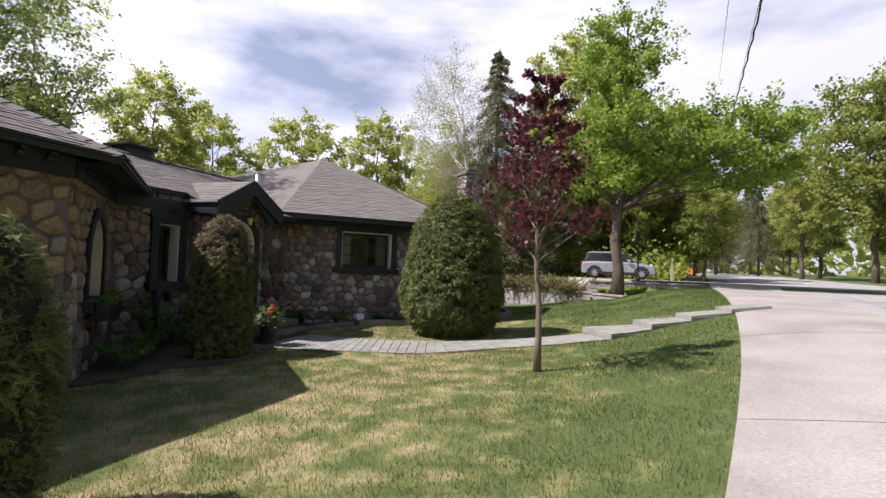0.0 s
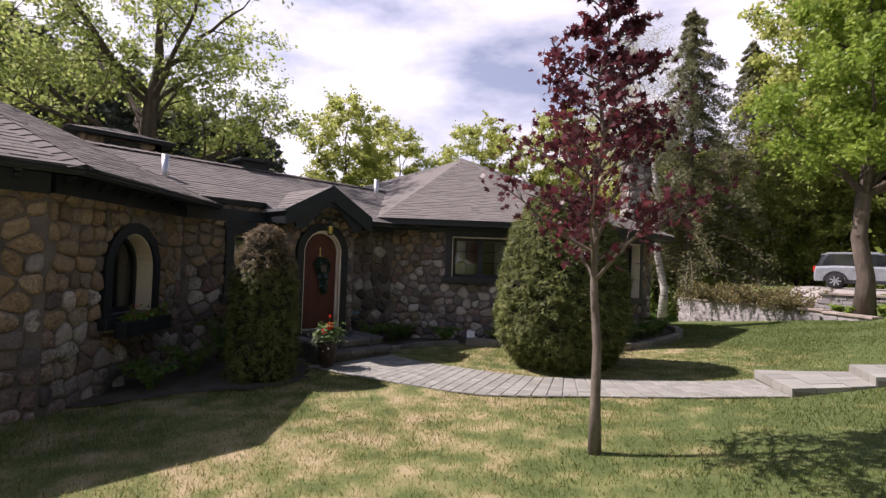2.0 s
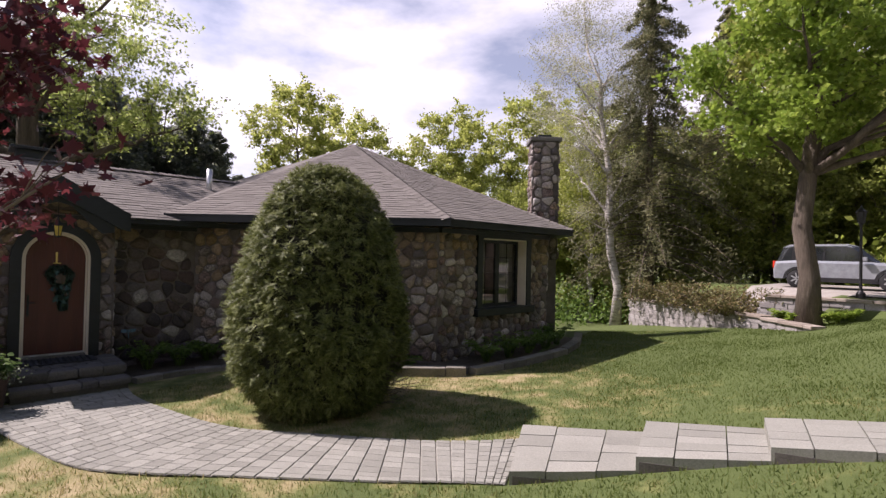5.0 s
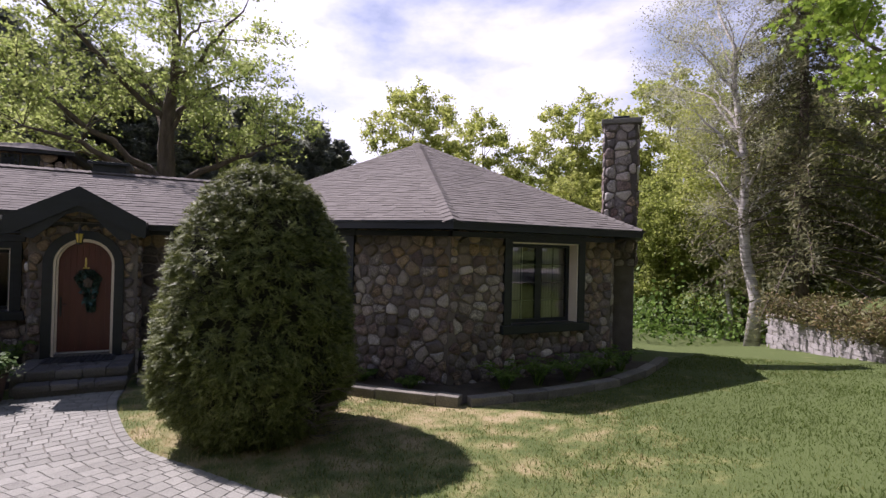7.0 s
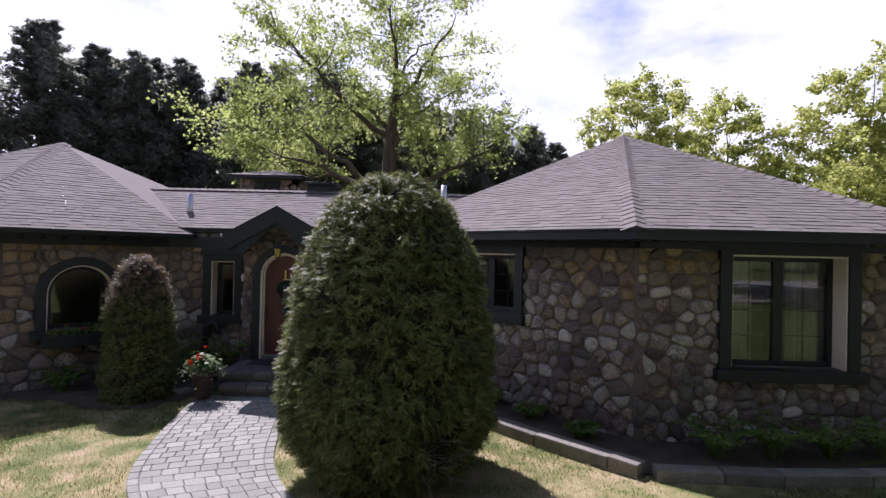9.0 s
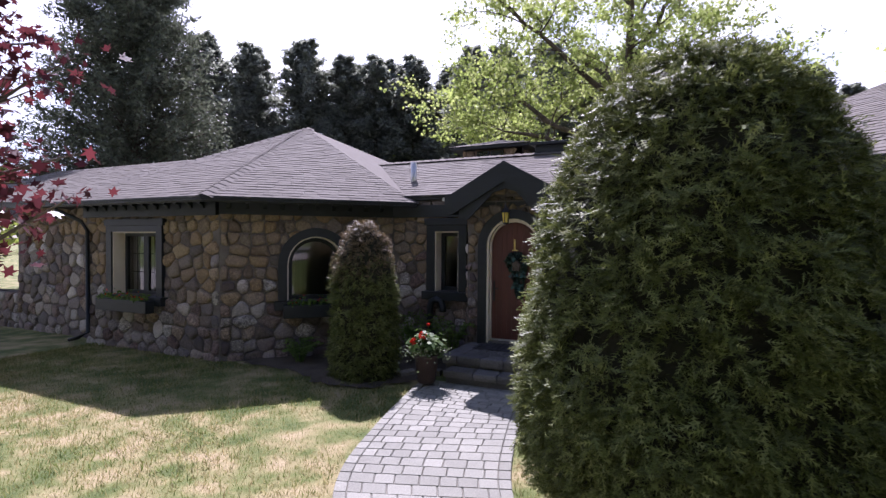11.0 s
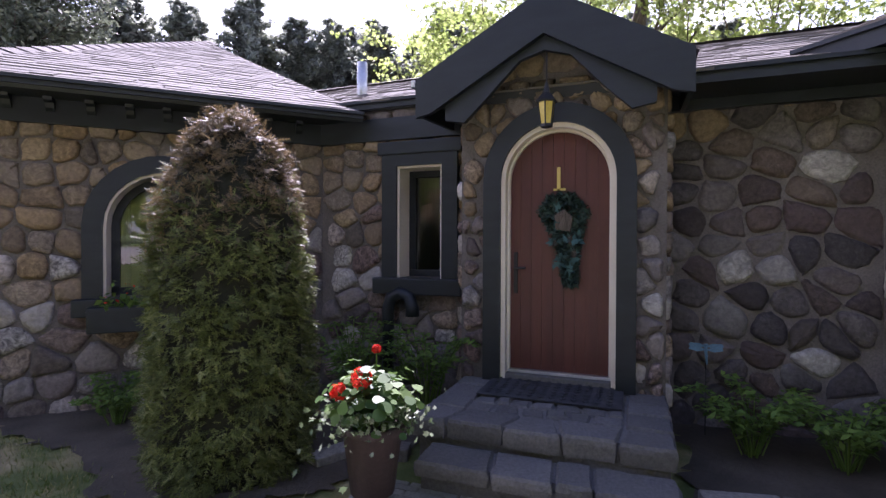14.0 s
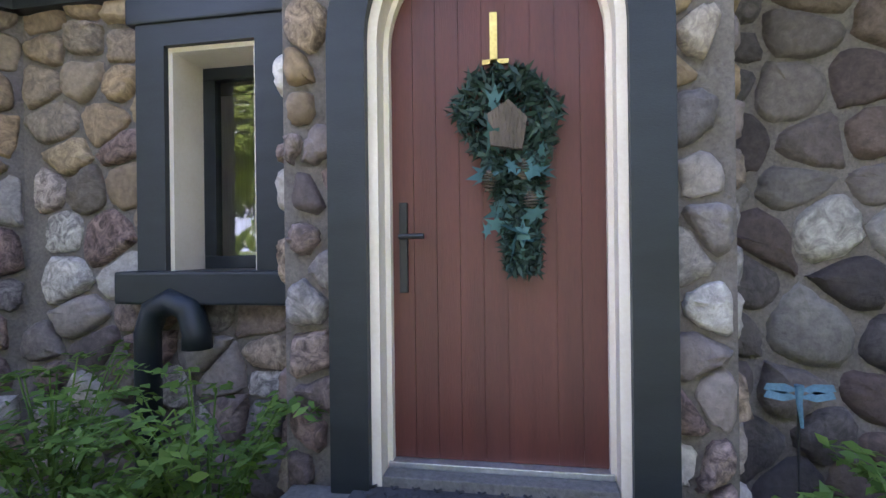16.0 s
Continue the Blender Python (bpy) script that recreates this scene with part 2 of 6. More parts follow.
# near-black so that the dimness of the unlit rooms is in the colour
M_dark = mat("unlit_interior", [(0.02, 0.02, 0.02), (0.04, 0.035, 0.03)], 1, 0.9, 0.0)
M_curtain = mat("pale_curtain", [(0.55, 0.52, 0.47), (0.68, 0.65, 0.6)], 2, 0.9, 0.2, 6, stretch=(6, 6, 0.3))
M_paver = mat("concrete_paver", [(0.195, 0.192, 0.16), (0.25, 0.248, 0.208), (0.31, 0.305, 0.258)], 3, 0.9, 0.5, 22, rand=0.55, contrast=0.25, ramp=(0.1, 0.9))
M_step = mat("grey_step_stone", [(0.095, 0.09, 0.081), (0.13, 0.123, 0.111), (0.165, 0.156, 0.141)], 3, 0.88, 0.6, 16, rand=0.5, contrast=0.3, ramp=(0.1, 0.9))
M_concrete = mat("pale_concrete", [(0.235, 0.213, 0.183), (0.3, 0.275, 0.24), (0.345, 0.32, 0.282)], 0.8, 0.92, 0.3, 40, contrast=0.25)
M_asphalt = mat("worn_asphalt", [(0.26, 0.245, 0.235), (0.34, 0.32, 0.30)], 0.5, 0.9, 0.3, 60, contrast=0.25)
M_white = mat("white_paint", [(0.7, 0.7, 0.68), (0.8, 0.8, 0.78)], 2, 0.7, 0.1)
M_curb = mat("rough_curb_stone", [(0.13, 0.122, 0.1), (0.25, 0.232, 0.19)], 3, 0.9, 0.8, 12, rand=0.4, contrast=0.35)
M_block = mat("pale_wall_block", [(0.21, 0.195, 0.18), (0.3, 0.28, 0.262), (0.37, 0.35, 0.33)], 3, 0.9, 0.7, 14, rand=0.5, contrast=0.35, ramp=(0.1, 0.9))
M_cap = mat("brown_cap_stone", [(0.24, 0.20, 0.16), (0.34, 0.29, 0.24)], 3, 0.9, 0.6, 14, rand=0.4, contrast=0.3)
M_bark = mat("bark", [(0.07, 0.055, 0.04), (0.15, 0.12, 0.09)], 6, 0.95, 1.0, 5, stretch=(1, 1, 0.2), contrast=0.3, depth=0.04)
M_bark_young = mat("young_bark", [(0.1, 0.08, 0.06), (0.18, 0.15, 0.115)], 8, 0.9, 0.5, 5, stretch=(1, 1, 0.4), contrast=0.3)
M_birch = mat("birch_bark", [(0.16, 0.145, 0.125), (0.42, 0.39, 0.35), (0.56, 0.53, 0.49)], 4, 0.8, 0.4, 4, stretch=(0.6, 0.6, 3), contrast=0.3)
M_metal = mat("galvanised_metal", [(0.45, 0.46, 0.47), (0.6, 0.61, 0.62)], 5, 0.4, 0.1, metal=0.8)
M_black = mat("black_paint", [(0.012, 0.012, 0.013), (0.025, 0.025, 0.026)], 5, 0.5, 0.1)
M_brass = mat("brass", [(0.55, 0.42, 0.12), (0.68, 0.54, 0.2)], 8, 0.35, 0.05, metal=0.7)
M_amber = mat("amber_glass", [(0.5, 0.36, 0.05), (0.62, 0.48, 0.1)], 8, 0.25, 0.0)
M_pot = mat("brown_pot", [(0.045, 0.03, 0.026), (0.075, 0.05, 0.042)], 4, 0.6, 0.2, 12)
M_carpaint = mat("silver_car_paint", [(0.30, 0.32, 0.345), (0.36, 0.38, 0.40)], 0.6, 0.28, 0.0, metal=0.35)
M_tyre = mat("tyre_rubber", [(0.015, 0.015, 0.016), (0.03, 0.03, 0.03)], 6, 0.9, 0.2)
M_carglass = mat("car_glass", [(0.015, 0.018, 0.02), (0.03, 0.034, 0.036)], 1, 0.08, 0.0, spec=0.8)
M_mat = mat("rubber_doormat", [(0.035, 0.035, 0.037), (0.07, 0.07, 0.072)], 9, 0.85, 0.8, 6)
M_blue = mat("blue_metal", [(0.07, 0.15, 0.22), (0.12, 0.22, 0.3)], 8, 0.5, 0.1)
L_cedar = leaf_mat("cedar_leaf", [(0.055, 0.07, 0.016), (0.12, 0.145, 0.034), (0.27, 0.295, 0.095)], through=0.3, scale=2.5)
L_cedar_dry = leaf_mat("dry_cedar_leaf", [(0.07, 0.065, 0.028), (0.155, 0.115, 0.055), (0.27, 0.19, 0.095)], through=0.25, scale=3)
L_plum = leaf_mat("plum_leaf", [(0.05, 0.016, 0.02), (0.09, 0.024, 0.029), (0.16, 0.036, 0.04)], rough=0.4, through=0.5, scale=1.2)
L_maple = leaf_mat("spring_leaf", [(0.14, 0.225, 0.028), (0.245, 0.35, 0.048), (0.37, 0.455, 0.085)], through=0.48)
L_young = leaf_mat("pale_spring_leaf", [(0.28, 0.33, 0.07), (0.41, 0.45, 0.11), (0.55, 0.55, 0.2)], through=0.65)
L_oak = leaf_mat("oak_spring_leaf", [(0.22, 0.29, 0.07), (0.36, 0.43, 0.12), (0.52, 0.56, 0.23)], through=0.65)
L_wood = leaf_mat("woodland_leaf", [(0.17, 0.215, 0.045), (0.28, 0.325, 0.07), (0.4, 0.43, 0.13)], through=0.66)
# brighter than the woodland leaf: backlight through the woods is put into the colour
L_under_lit = leaf_mat("backlit_undergrowth_leaf", [(0.24, 0.32, 0.05), (0.38, 0.46, 0.08), (0.52, 0.56, 0.14)], through=0.65)
L_spruce = leaf_mat("spruce_needle", [(0.11, 0.125, 0.06), (0.18, 0.185, 0.09), (0.28, 0.26, 0.13)], through=0.5)
# conifer green paled and greyed: the distance haze is put into the colour
L_hazed = leaf_mat("hazed_conifer", [(0.16, 0.18, 0.15), (0.26, 0.28, 0.22), (0.4, 0.42, 0.33)], through=0.75)
L_conifer = leaf_mat("near_conifer", [(0.075, 0.09, 0.06), (0.125, 0.145, 0.095), (0.19, 0.21, 0.14)], through=0.4)
L_birch = leaf_mat("birch_catkin", [(0.28, 0.3, 0.16), (0.4, 0.41, 0.23), (0.5, 0.5, 0.34)], through=0.55)
L_fern = leaf_mat("garden_leaf", [(0.07, 0.13, 0.025), (0.13, 0.22, 0.04), (0.2, 0.3, 0.06)], through=0.4, scale=4)
L_juniper = leaf_mat("juniper", [(0.12, 0.085, 0.04), (0.15, 0.16, 0.05), (0.24, 0.16, 0.075)], through=0.25, scale=1.5)
L_geranium = leaf_mat("geranium_leaf", [(0.045, 0.095, 0.018), (0.085, 0.15, 0.03), (0.15, 0.22, 0.07)], through=0.35, scale=8)
L_ivy = leaf_mat("variegated_ivy", [(0.08, 0.125, 0.05), (0.16, 0.205, 0.1), (0.32, 0.35, 0.24)], through=0.3, scale=8)
L_teal = leaf_mat("teal_silk_leaf", [(0.022, 0.06, 0.056), (0.036, 0.09, 0.085), (0.065, 0.14, 0.13)], through=0.1, scale=8)
L_red = leaf_mat("red_petal", [(0.5, 0.02, 0.01), (0.75, 0.045, 0.015), (0.8, 0.09, 0.03)], through=0.3, scale=8)
L_wreath = leaf_mat("wreath_needle", [(0.014, 0.03, 0.022), (0.025, 0.05, 0.038), (0.045, 0.08, 0.062)], through=0.1, scale=8)


# ---- builders ----
class Mesh:
    """Gathers vertices and faces in its own frame."""
    def __init__(self):
        self.v, self.f = [], []

    def add(self, vs, fs):
        k = len(self.v)
        self.v += [tuple(p) for p in vs]
        self.f += [tuple(i + k for i in q) for q in fs]
        return self

    def box(self, x0, x1, y0, y1, z0, z1, b=0.0):
        if b <= 0:
            vs = [(x, y, z) for z in (z0, z1) for y in (y0, y1) for x in (x0, x1)]
            return self.add(vs, [(0, 2, 3, 1), (4, 5, 7, 6), (0, 1, 5, 4), (2, 6, 7, 3), (0, 4, 6, 2), (1, 3, 7, 5)])
        bm = bmesh.new()
        bmesh.ops.create_cube(bm, size=1)
        bmesh.ops.scale(bm, vec=(x1 - x0, y1 - y0, z1 - z0), verts=bm.verts)
        bmesh.ops.translate(bm, vec=((x0 + x1) / 2, (y0 + y1) / 2, (z0 + z1) / 2), verts=bm.verts)
        bmesh.ops.bevel(bm, geom=bm.edges[:], offset=b, segments=2, affect="EDGES", profile=0.6)
        bm.verts.index_update()
        self.add([v.co for v in bm.verts], [[v.index for v in f.verts] for f in bm.faces])
        bm.free()
        return self

    def prism(self, pts, d):
        """A polygon of 3D points pushed along d."""
        n, d = len(pts), Vector(d)
        vs = [Vector(p) for p in pts] + [Vector(p) + d for p in pts]
        return self.add(vs, [tuple(range(n))[::-1], tuple(range(n, 2 * n))] + [(i, (i + 1) % n, n + (i + 1) % n, n + i) for i in range(n)])

    def tube(self, pts, radii, sides=8, cap=True):
        k, n = len(self.v), len(pts)
        pts = [Vector(p) for p in pts]
        for i, p in enumerate(pts):
            d = (pts[min(i + 1, n - 1)] - pts[max(i - 1, 0)]).normalized()
            a = d.orthogonal().normalized() if abs(d.z) > 0.95 else d.cross(Vector((0, 0, 1))).normalized()
            if abs(d.z) > 0.95:
                a = (Vector((1, 0, 0)) - d * d.x).normalized()
            c = d.cross(a)
            for s in range(sides):
                t = 2 * math.pi * s / sides
                self.v.append(tuple(p + (a * math.cos(t) + c * math.sin(t)) * radii[i]))
        for i in range(n - 1):
            for s in range(sides):
                a0, a1 = k + i * sides + s, k + i * sides + (s + 1) % sides
                self.f.append((a0, a1, a1 + sides, a0 + sides))
        if cap:
            self.f.append(tuple(range(k + sides - 1, k - 1, -1)))
            self.f.append(tuple(range(k + (n - 1) * sides, k + n * sides)))
        return self

    def lathe(self, prof, sides=20, at=(0, 0, 0)):
        k, n = len(self.v), len(prof)
        for r, z in prof:
            for s in range(sides):
                t = 2 * math.pi * s / sides
                self.v.append((at[0] + r * math.cos(t), at[1] + r * math.sin(t), at[2] + z))
        for i in range(n - 1):
            for s in range(sides):
                a0, a1 = k + i * sides + s, k + i * sides + (s + 1) % sides
                self.f.append((a0, a1, a1 + sides, a0 + sides))
        self.f.append(tuple(range(k + sides - 1, k - 1, -1)))
        self.f.append(tuple(range(k + (n - 1) * sides, k + n * sides)))
        return self


def part(name, me, material, parent=None, label="", smooth=False):
    data = bpy.data.meshes.new(name)
    if isinstance(me, Mesh):
        data.from_pydata(me.v, [], me.f)
    else:
        data.from_pydata(me[0], [], me[1])
    data.materials.append(material)
    if smooth:
        data.shade_smooth()
    ob = new(name, data)
    if parent is not None:
        ob.parent = parent
    if label:
        ob["label"] = label
    return ob


def thing(name, label, category, m=None, group="", kind=""):
    ob = new(name)
    if m is not None:
        ob.matrix_basis = m
    ob.empty_display_size = 0.1
    return tagged(ob, label, category, group, kind)


DIAMOND = [(-0.5, 0, 0), (-0.05, -0.5, 0.08), (0.5, 0, 0), (-0.05, 0.5, 0.08)]
LOBED = [(-0.5, 0, 0), (-0.15, -0.2, 0.02), (-0.3, -0.5, 0.1), (0.08, -0.24, 0.03), (0.22, -0.42, 0.1), (0.25, -0.14, 0.02), (0.55, 0, 0.06), (0.25, 0.14, 0.02), (0.22, 0.42, 0.1), (0.08, 0.24, 0.03), (-0.3, 0.5, 0.1), (-0.15, 0.2, 0.02)]
SPRAY = [(-0.5, -0.02, 0)]
for k_ in range(4):
    u_ = -0.36 + 0.24 * k_
    SPRAY += [(u_, -0.035, 0.02), (u_ + 0.26, -0.42 + 0.075 * k_, 0.07), (u_ + 0.12, -0.04, 0.02)]
SPRAY += [(0.62, 0.0, 0.05)] + [(u_, -w_, h_) for u_, w_, h_ in SPRAY[::-1]]
ROUND = [(0.5 * math.cos(t), 0.5 * math.sin(t), 0.07 * math.cos(2 * t) + 0.04 * math.sin(5 * t)) for t in [k * math.pi / 4.5 for k in range(9)]]


def leaves(name, centres, normals, size, material, parent, aspect=1.6, jitter=0.35, label="", shape=DIAMOND, axis=None):
    """Many small leaf blades, each a four-sided blade at its centre, facing about its normal."""
    c, nn = np.asarray(centres, float), np.asarray(normals, float)
    k = len(c)
    rs = np.random.RandomState(k + int(abs(c[0, 0]) * 100) % 1000)
    nn = nn + rs.normal(0, jitter, (k, 3))
    nn /= np.linalg.norm(nn, axis=1)[:, None] + 1e-9
    a = np.cross(nn, rs.normal(0, 1, (k, 3)))
    if axis is not None:
        a = axis - nn * np.sum(axis * nn, 1)[:, None]
    a /= np.linalg.norm(a, axis=1)[:, None] + 1e-9
    b = np.cross(nn, a)
    s = (np.asarray(size) * rs.uniform(0.6, 1.3, k))[:, None]
    q = len(shape)
    v = np.stack([c + a * s * u + b * s * w / aspect + nn * s * h for u, w, h in shape], 1).reshape(-1, 3)
    me = bpy.data.meshes.new(name)
    me.vertices.add(q * k)
    me.vertices.foreach_set("co", v.ravel())
    me.loops.add(q * k)
    me.loops.foreach_set("vertex_index", np.arange(q * k))
    me.polygons.add(k)
    me.polygons.foreach_set("loop_start", np.arange(0, q * k, q))
    me.update(calc_edges=True)
    me.materials.append(material)
    ob = new(name, me)
    if parent is not None:
        ob.parent = parent
    if label:
        ob["label"] = label
    return ob


# ---- the ground's height ----
GX = [-90, -10, -7, -3.5, -1, 0, 1, 2, 3, 4, 6, 12, 90]
GY = [-60, 0, 6, 12, 18, 23, 30, 45, 80, 300]
GZ = np.array([
    [-.3, -.15, -.15, -.12, .0, .05, .1, .15, .2, .22, .25, .3, .5],
    [-.3, -.15, -.15, -.12, .0, .05, .1, .17, .22, .25, .28, .3, .5],
    [-.3, -.15, -.15, -.10, .05, .16, .28, .40, .50, .55, .58, .6, .8],
    [-.3, -.12, -.08, -.06, .08, .18, .40, .62, .82, .92, .95, 1., 1.2],
    [-.9, -.30, -.10, .0, .25, .40, .62, .84, 1.0, 1.1, 1.1, 1.1, 1.4],
    [-1.4, -.6, -.3, .08, .46, .60, .84, 1.05, 1.15, 1.2, 1.2, 1.2, 1.6],
    [-2, -1.0, -.55, .0, .5, .8, 1.0, 1.2, 1.25, 1.3, 1.3, 1.35, 1.7],
    [-3, -2, -1.5, -.5, .6, 1., 1.3, 1.45, 1.5, 1.5, 1.5, 1.6, 2.],
    [-3, -2, -1, .5, 1.5, 1.9, 2.1, 2.2, 2.2, 2.2, 2.2, 2.3, 3.5],
    [2, 3, 4, 4.5, 5, 5, 5, 5, 5, 5, 5, 5, 6]])
WALL_A, WALL_B = Vector((-7.0, 28.75)), Vector((0.35, 22.75))


def ground_z(x, y):
    i = min(max(int(np.searchsorted(GX, x)) - 1, 0), len(GX) - 2)
    j = min(max(int(np.searchsorted(GY, y)) - 1, 0), len(GY) - 2)
    u, v = (x - GX[i]) / (GX[i + 1] - GX[i]), (y - GY[j]) / (GY[j + 1] - GY[j])
    u, v = min(max(u, 0), 1), min(max(v, 0), 1)
    z = (GZ[j, i] * (1 - u) + GZ[j, i + 1] * u) * (1 - v) + (GZ[j + 1, i] * (1 - u) + GZ[j + 1, i + 1] * u) * v
    d = (WALL_B - WALL_A).normalized()
    back = (Vector((x, y)) - WALL_A).dot(Vector((-d.y, d.x)))
    along = (Vector((x, y)) - WALL_A).dot(d)
    if x > 0.35:
        back = min(back, y - 24.0)
    if back > 0.12 and along > 0.15 and y < 60:
        rise = min(1.0, (back - 0.12) / 2.5) if x < 0.35 else min(1.0, (back - 0.1) / 0.3)
        top = 0.55 + 0.83 * rise if x < 0.35 else z + (1.38 - z) * rise
        z = max(z, top)
    return z


# ---- ground, road ----
def axis(lo, hi, a, b, fine, grow):
    vals = list(np.arange(a, b, fine))
    x, s = a, fine
    while x > lo:
        s *= grow
        x -= s
        vals.insert(0, max(x, lo))
    x, s = b, fine
    while x < hi:
        vals.append(min(x, hi))
        s *= grow
        x += s
    vals.append(hi)
    return sorted(set(round(float(v), 3) for v in vals))


ax, ay = axis(-900, 900, -8, 5, 0.2, 1.35), axis(-900, 1500, 1, 30, 0.25, 1.3)
gv = [(x, y, ground_z(x, y) + 0.02 * noise.noise(Vector((x * 0.8, y * 0.8, 0)))) for y in ay for x in ax]
gf = [(j * len(ax) + i, j * len(ax) + i + 1, (j + 1) * len(ax) + i + 1, (j + 1) * len(ax) + i) for j in range(len(ay) - 1) for i in range(len(ax) - 1)]
tagged(part("ground", (gv, gf), M_lawn, smooth=True), "patchy spring lawn with dry straw-coloured spots", "lawn", kind="structure")


def edge_x(y):
    return 0.95 + 0.235 * (y - 4) - (0.0045 * (y - 4) ** 2 if y > 4 else 0) if y < 24 else 3.85 + 0.05 * (y - 24)


def strip(name, f0, f1, y0, y1, dy, lift, material, label, category, nx=6):
    v, f, n = [], [], 0
    ys = list(np.arange(y0, y1 + 0.01, dy))
    for y in ys:
        for i in range(nx + 1):
            x = f0(y) + (f1(y) - f0(y)) * i / nx
            v.append((x, y, ground_z(x, y) + lift))
    for j in range(len(ys) - 1):
        for i in range(nx):
            k = j * (nx + 1) + i
            f.append((k, k + 1, k + nx + 2, k + nx + 1))
    return tagged(part(name, (v, f), material, smooth=True), label, category, kind="structure")


strip("road", lambda y: edge_x(y) + 2.6, lambda y: edge_x(y) + 12, -30, 150, 2.0, 0.03, M_asphalt, "sun-bleached grey asphalt road climbing away", "road", 10)
strip("pavement", edge_x, lambda y: edge_x(y) + 2.63, -30, 26, 0.5, 0.045, M_concrete, "pale concrete pavement beside the lawn", "pavement", 8)
strip("driveway", lambda y: -2.5, lambda y: edge_x(y) + 2.6, 25.0, 33.0, 0.5, 0.05, M_concrete, "pale concrete driveway above the retaining wall", "driveway", 14)
for y in (5.2, 10.0, 15.5, 20.5):
    me = Mesh()
    for k in range(8):
        x = edge_x(y) + 2.6 * k / 8
        x2 = edge_x(y) + 2.6 * (k + 1) / 8
        me.add([(x, y, ground_z(x, y) + 0.05), (x2, y, ground_z(x2, y) + 0.05), (x2, y + 0.025, ground_z(x2, y) + 0.05), (x, y + 0.025, ground_z(x, y) + 0.05)], [(0, 1, 2, 3)])
    tagged(part("pavement_joint", me, M_asphalt), "dark joint across the concrete pavement", "joint", kind="structure")
for k in range(6):
    x, y = edge_x(38) + 1.5 + k * 1.1, 38.0
    me = Mesh().add([(x, y, ground_z(x, y) + 0.06), (x + 0.6, y, ground_z(x + 0.6, y) + 0.06), (x + 0.7, y + 1.6, ground_z(x, y + 1.6) + 0.06), (x + 0.1, y + 1.6, ground_z(x, y + 1.6) + 0.06)], [(0, 1, 2, 3)])
    tagged(part("road_marking", me, M_white), "worn white marking painted on the road", "road marking", kind="structure")

# ---- the house: walls of round fieldstone ----
Z0, ZT = -0.45, 2.95
house_group = "house walls"


def clip(poly, p, n):
    """The part of a polygon on the side of p that n points away from."""
    out = []
    for i in range(len(poly)):
        a, b = poly[i], poly[(i + 1) % len(poly)]
        da, db = (a - p).dot(n), (b - p).dot(n)
        if da <= 0:
            out.append(a)
        if da * db < 0:
            out.append(a + (b - a) * (da / (da - db)))
    return out


def arch_poly(s0, s1, z0, z1, steps=10):
    """An opening with a round head; s, z points, counter-clockwise."""
    r, c = (s1 - s0) / 2, (s0 + s1) / 2
    return [Vector((s0, z0)), Vector((s1, z0))] + [Vector((c + r * math.cos(math.pi * k / steps), z1 - r + r * math.sin(math.pi * k / steps))) for k in range(steps + 1)]


def rect_poly(s0, s1, z0, z1):
    return [Vector((s0, z0)), Vector((s1, z0)), Vector((s1, z1)), Vector((s0, z1))]


def grow_poly(poly, g):
    c = sum(poly, Vector((0, 0))) / len(poly)
    return [p + Vector((math.copysign(g, p.x - c.x), math.copysign(g, p.y - c.y))) for p in poly]


def stone_mesh(poly, proud, rnd, soft=False):
    """One rounded stone over a polygon of (s, z); it stands out towards +y."""
    c = sum(poly, Vector((0, 0))) / len(poly)
    p = poly
    for _ in range(2 if len(p) < 7 or soft else 1):
        q = []
        for i in range(len(p)):
            a, b = p[i], p[(i + 1) % len(p)]
            q += [a.lerp(b, 0.25 if soft else 0.2), a.lerp(b, 0.75 if soft else 0.8)]
        p = q
    p = [v + Vector((rnd.uniform(-1, 1), rnd.uniform(-1, 1))) * 0.008 for v in p]
    n, vs, fs = len(p), [], []
    tilt = Vector((rnd.uniform(-0.12, 0.12), rnd.uniform(-0.12, 0.12)))
    for inset, h in (((1.0, -0.02), (0.97, 0.45), (0.84, 0.86), (0.5, 1.0)) if not soft else ((1.0, -0.05), (0.93, 0.5), (0.75, 0.86), (0.42, 1.0))):
        for v in p:
            w = c + (v - c) * inset
            vs.append((w.x - c.x, -(proud * h + (w - c).dot(tilt) * (h > 0.5) + (rnd.uniform(-0.006, 0.006) if h > 0 else 0)), w.y - c.y))
    vs.append((0, -proud * 1.02, 0))
    for r in range(3):
        for i in range(n):
            fs.append((r * n + i, r * n + (i + 1) % n, (r + 1) * n + (i + 1) % n, (r + 1) * n + i))
    fs += [(3 * n + i, 3 * n + (i + 1) % n, 4 * n) for i in range(n)]
    return c, vs, fs


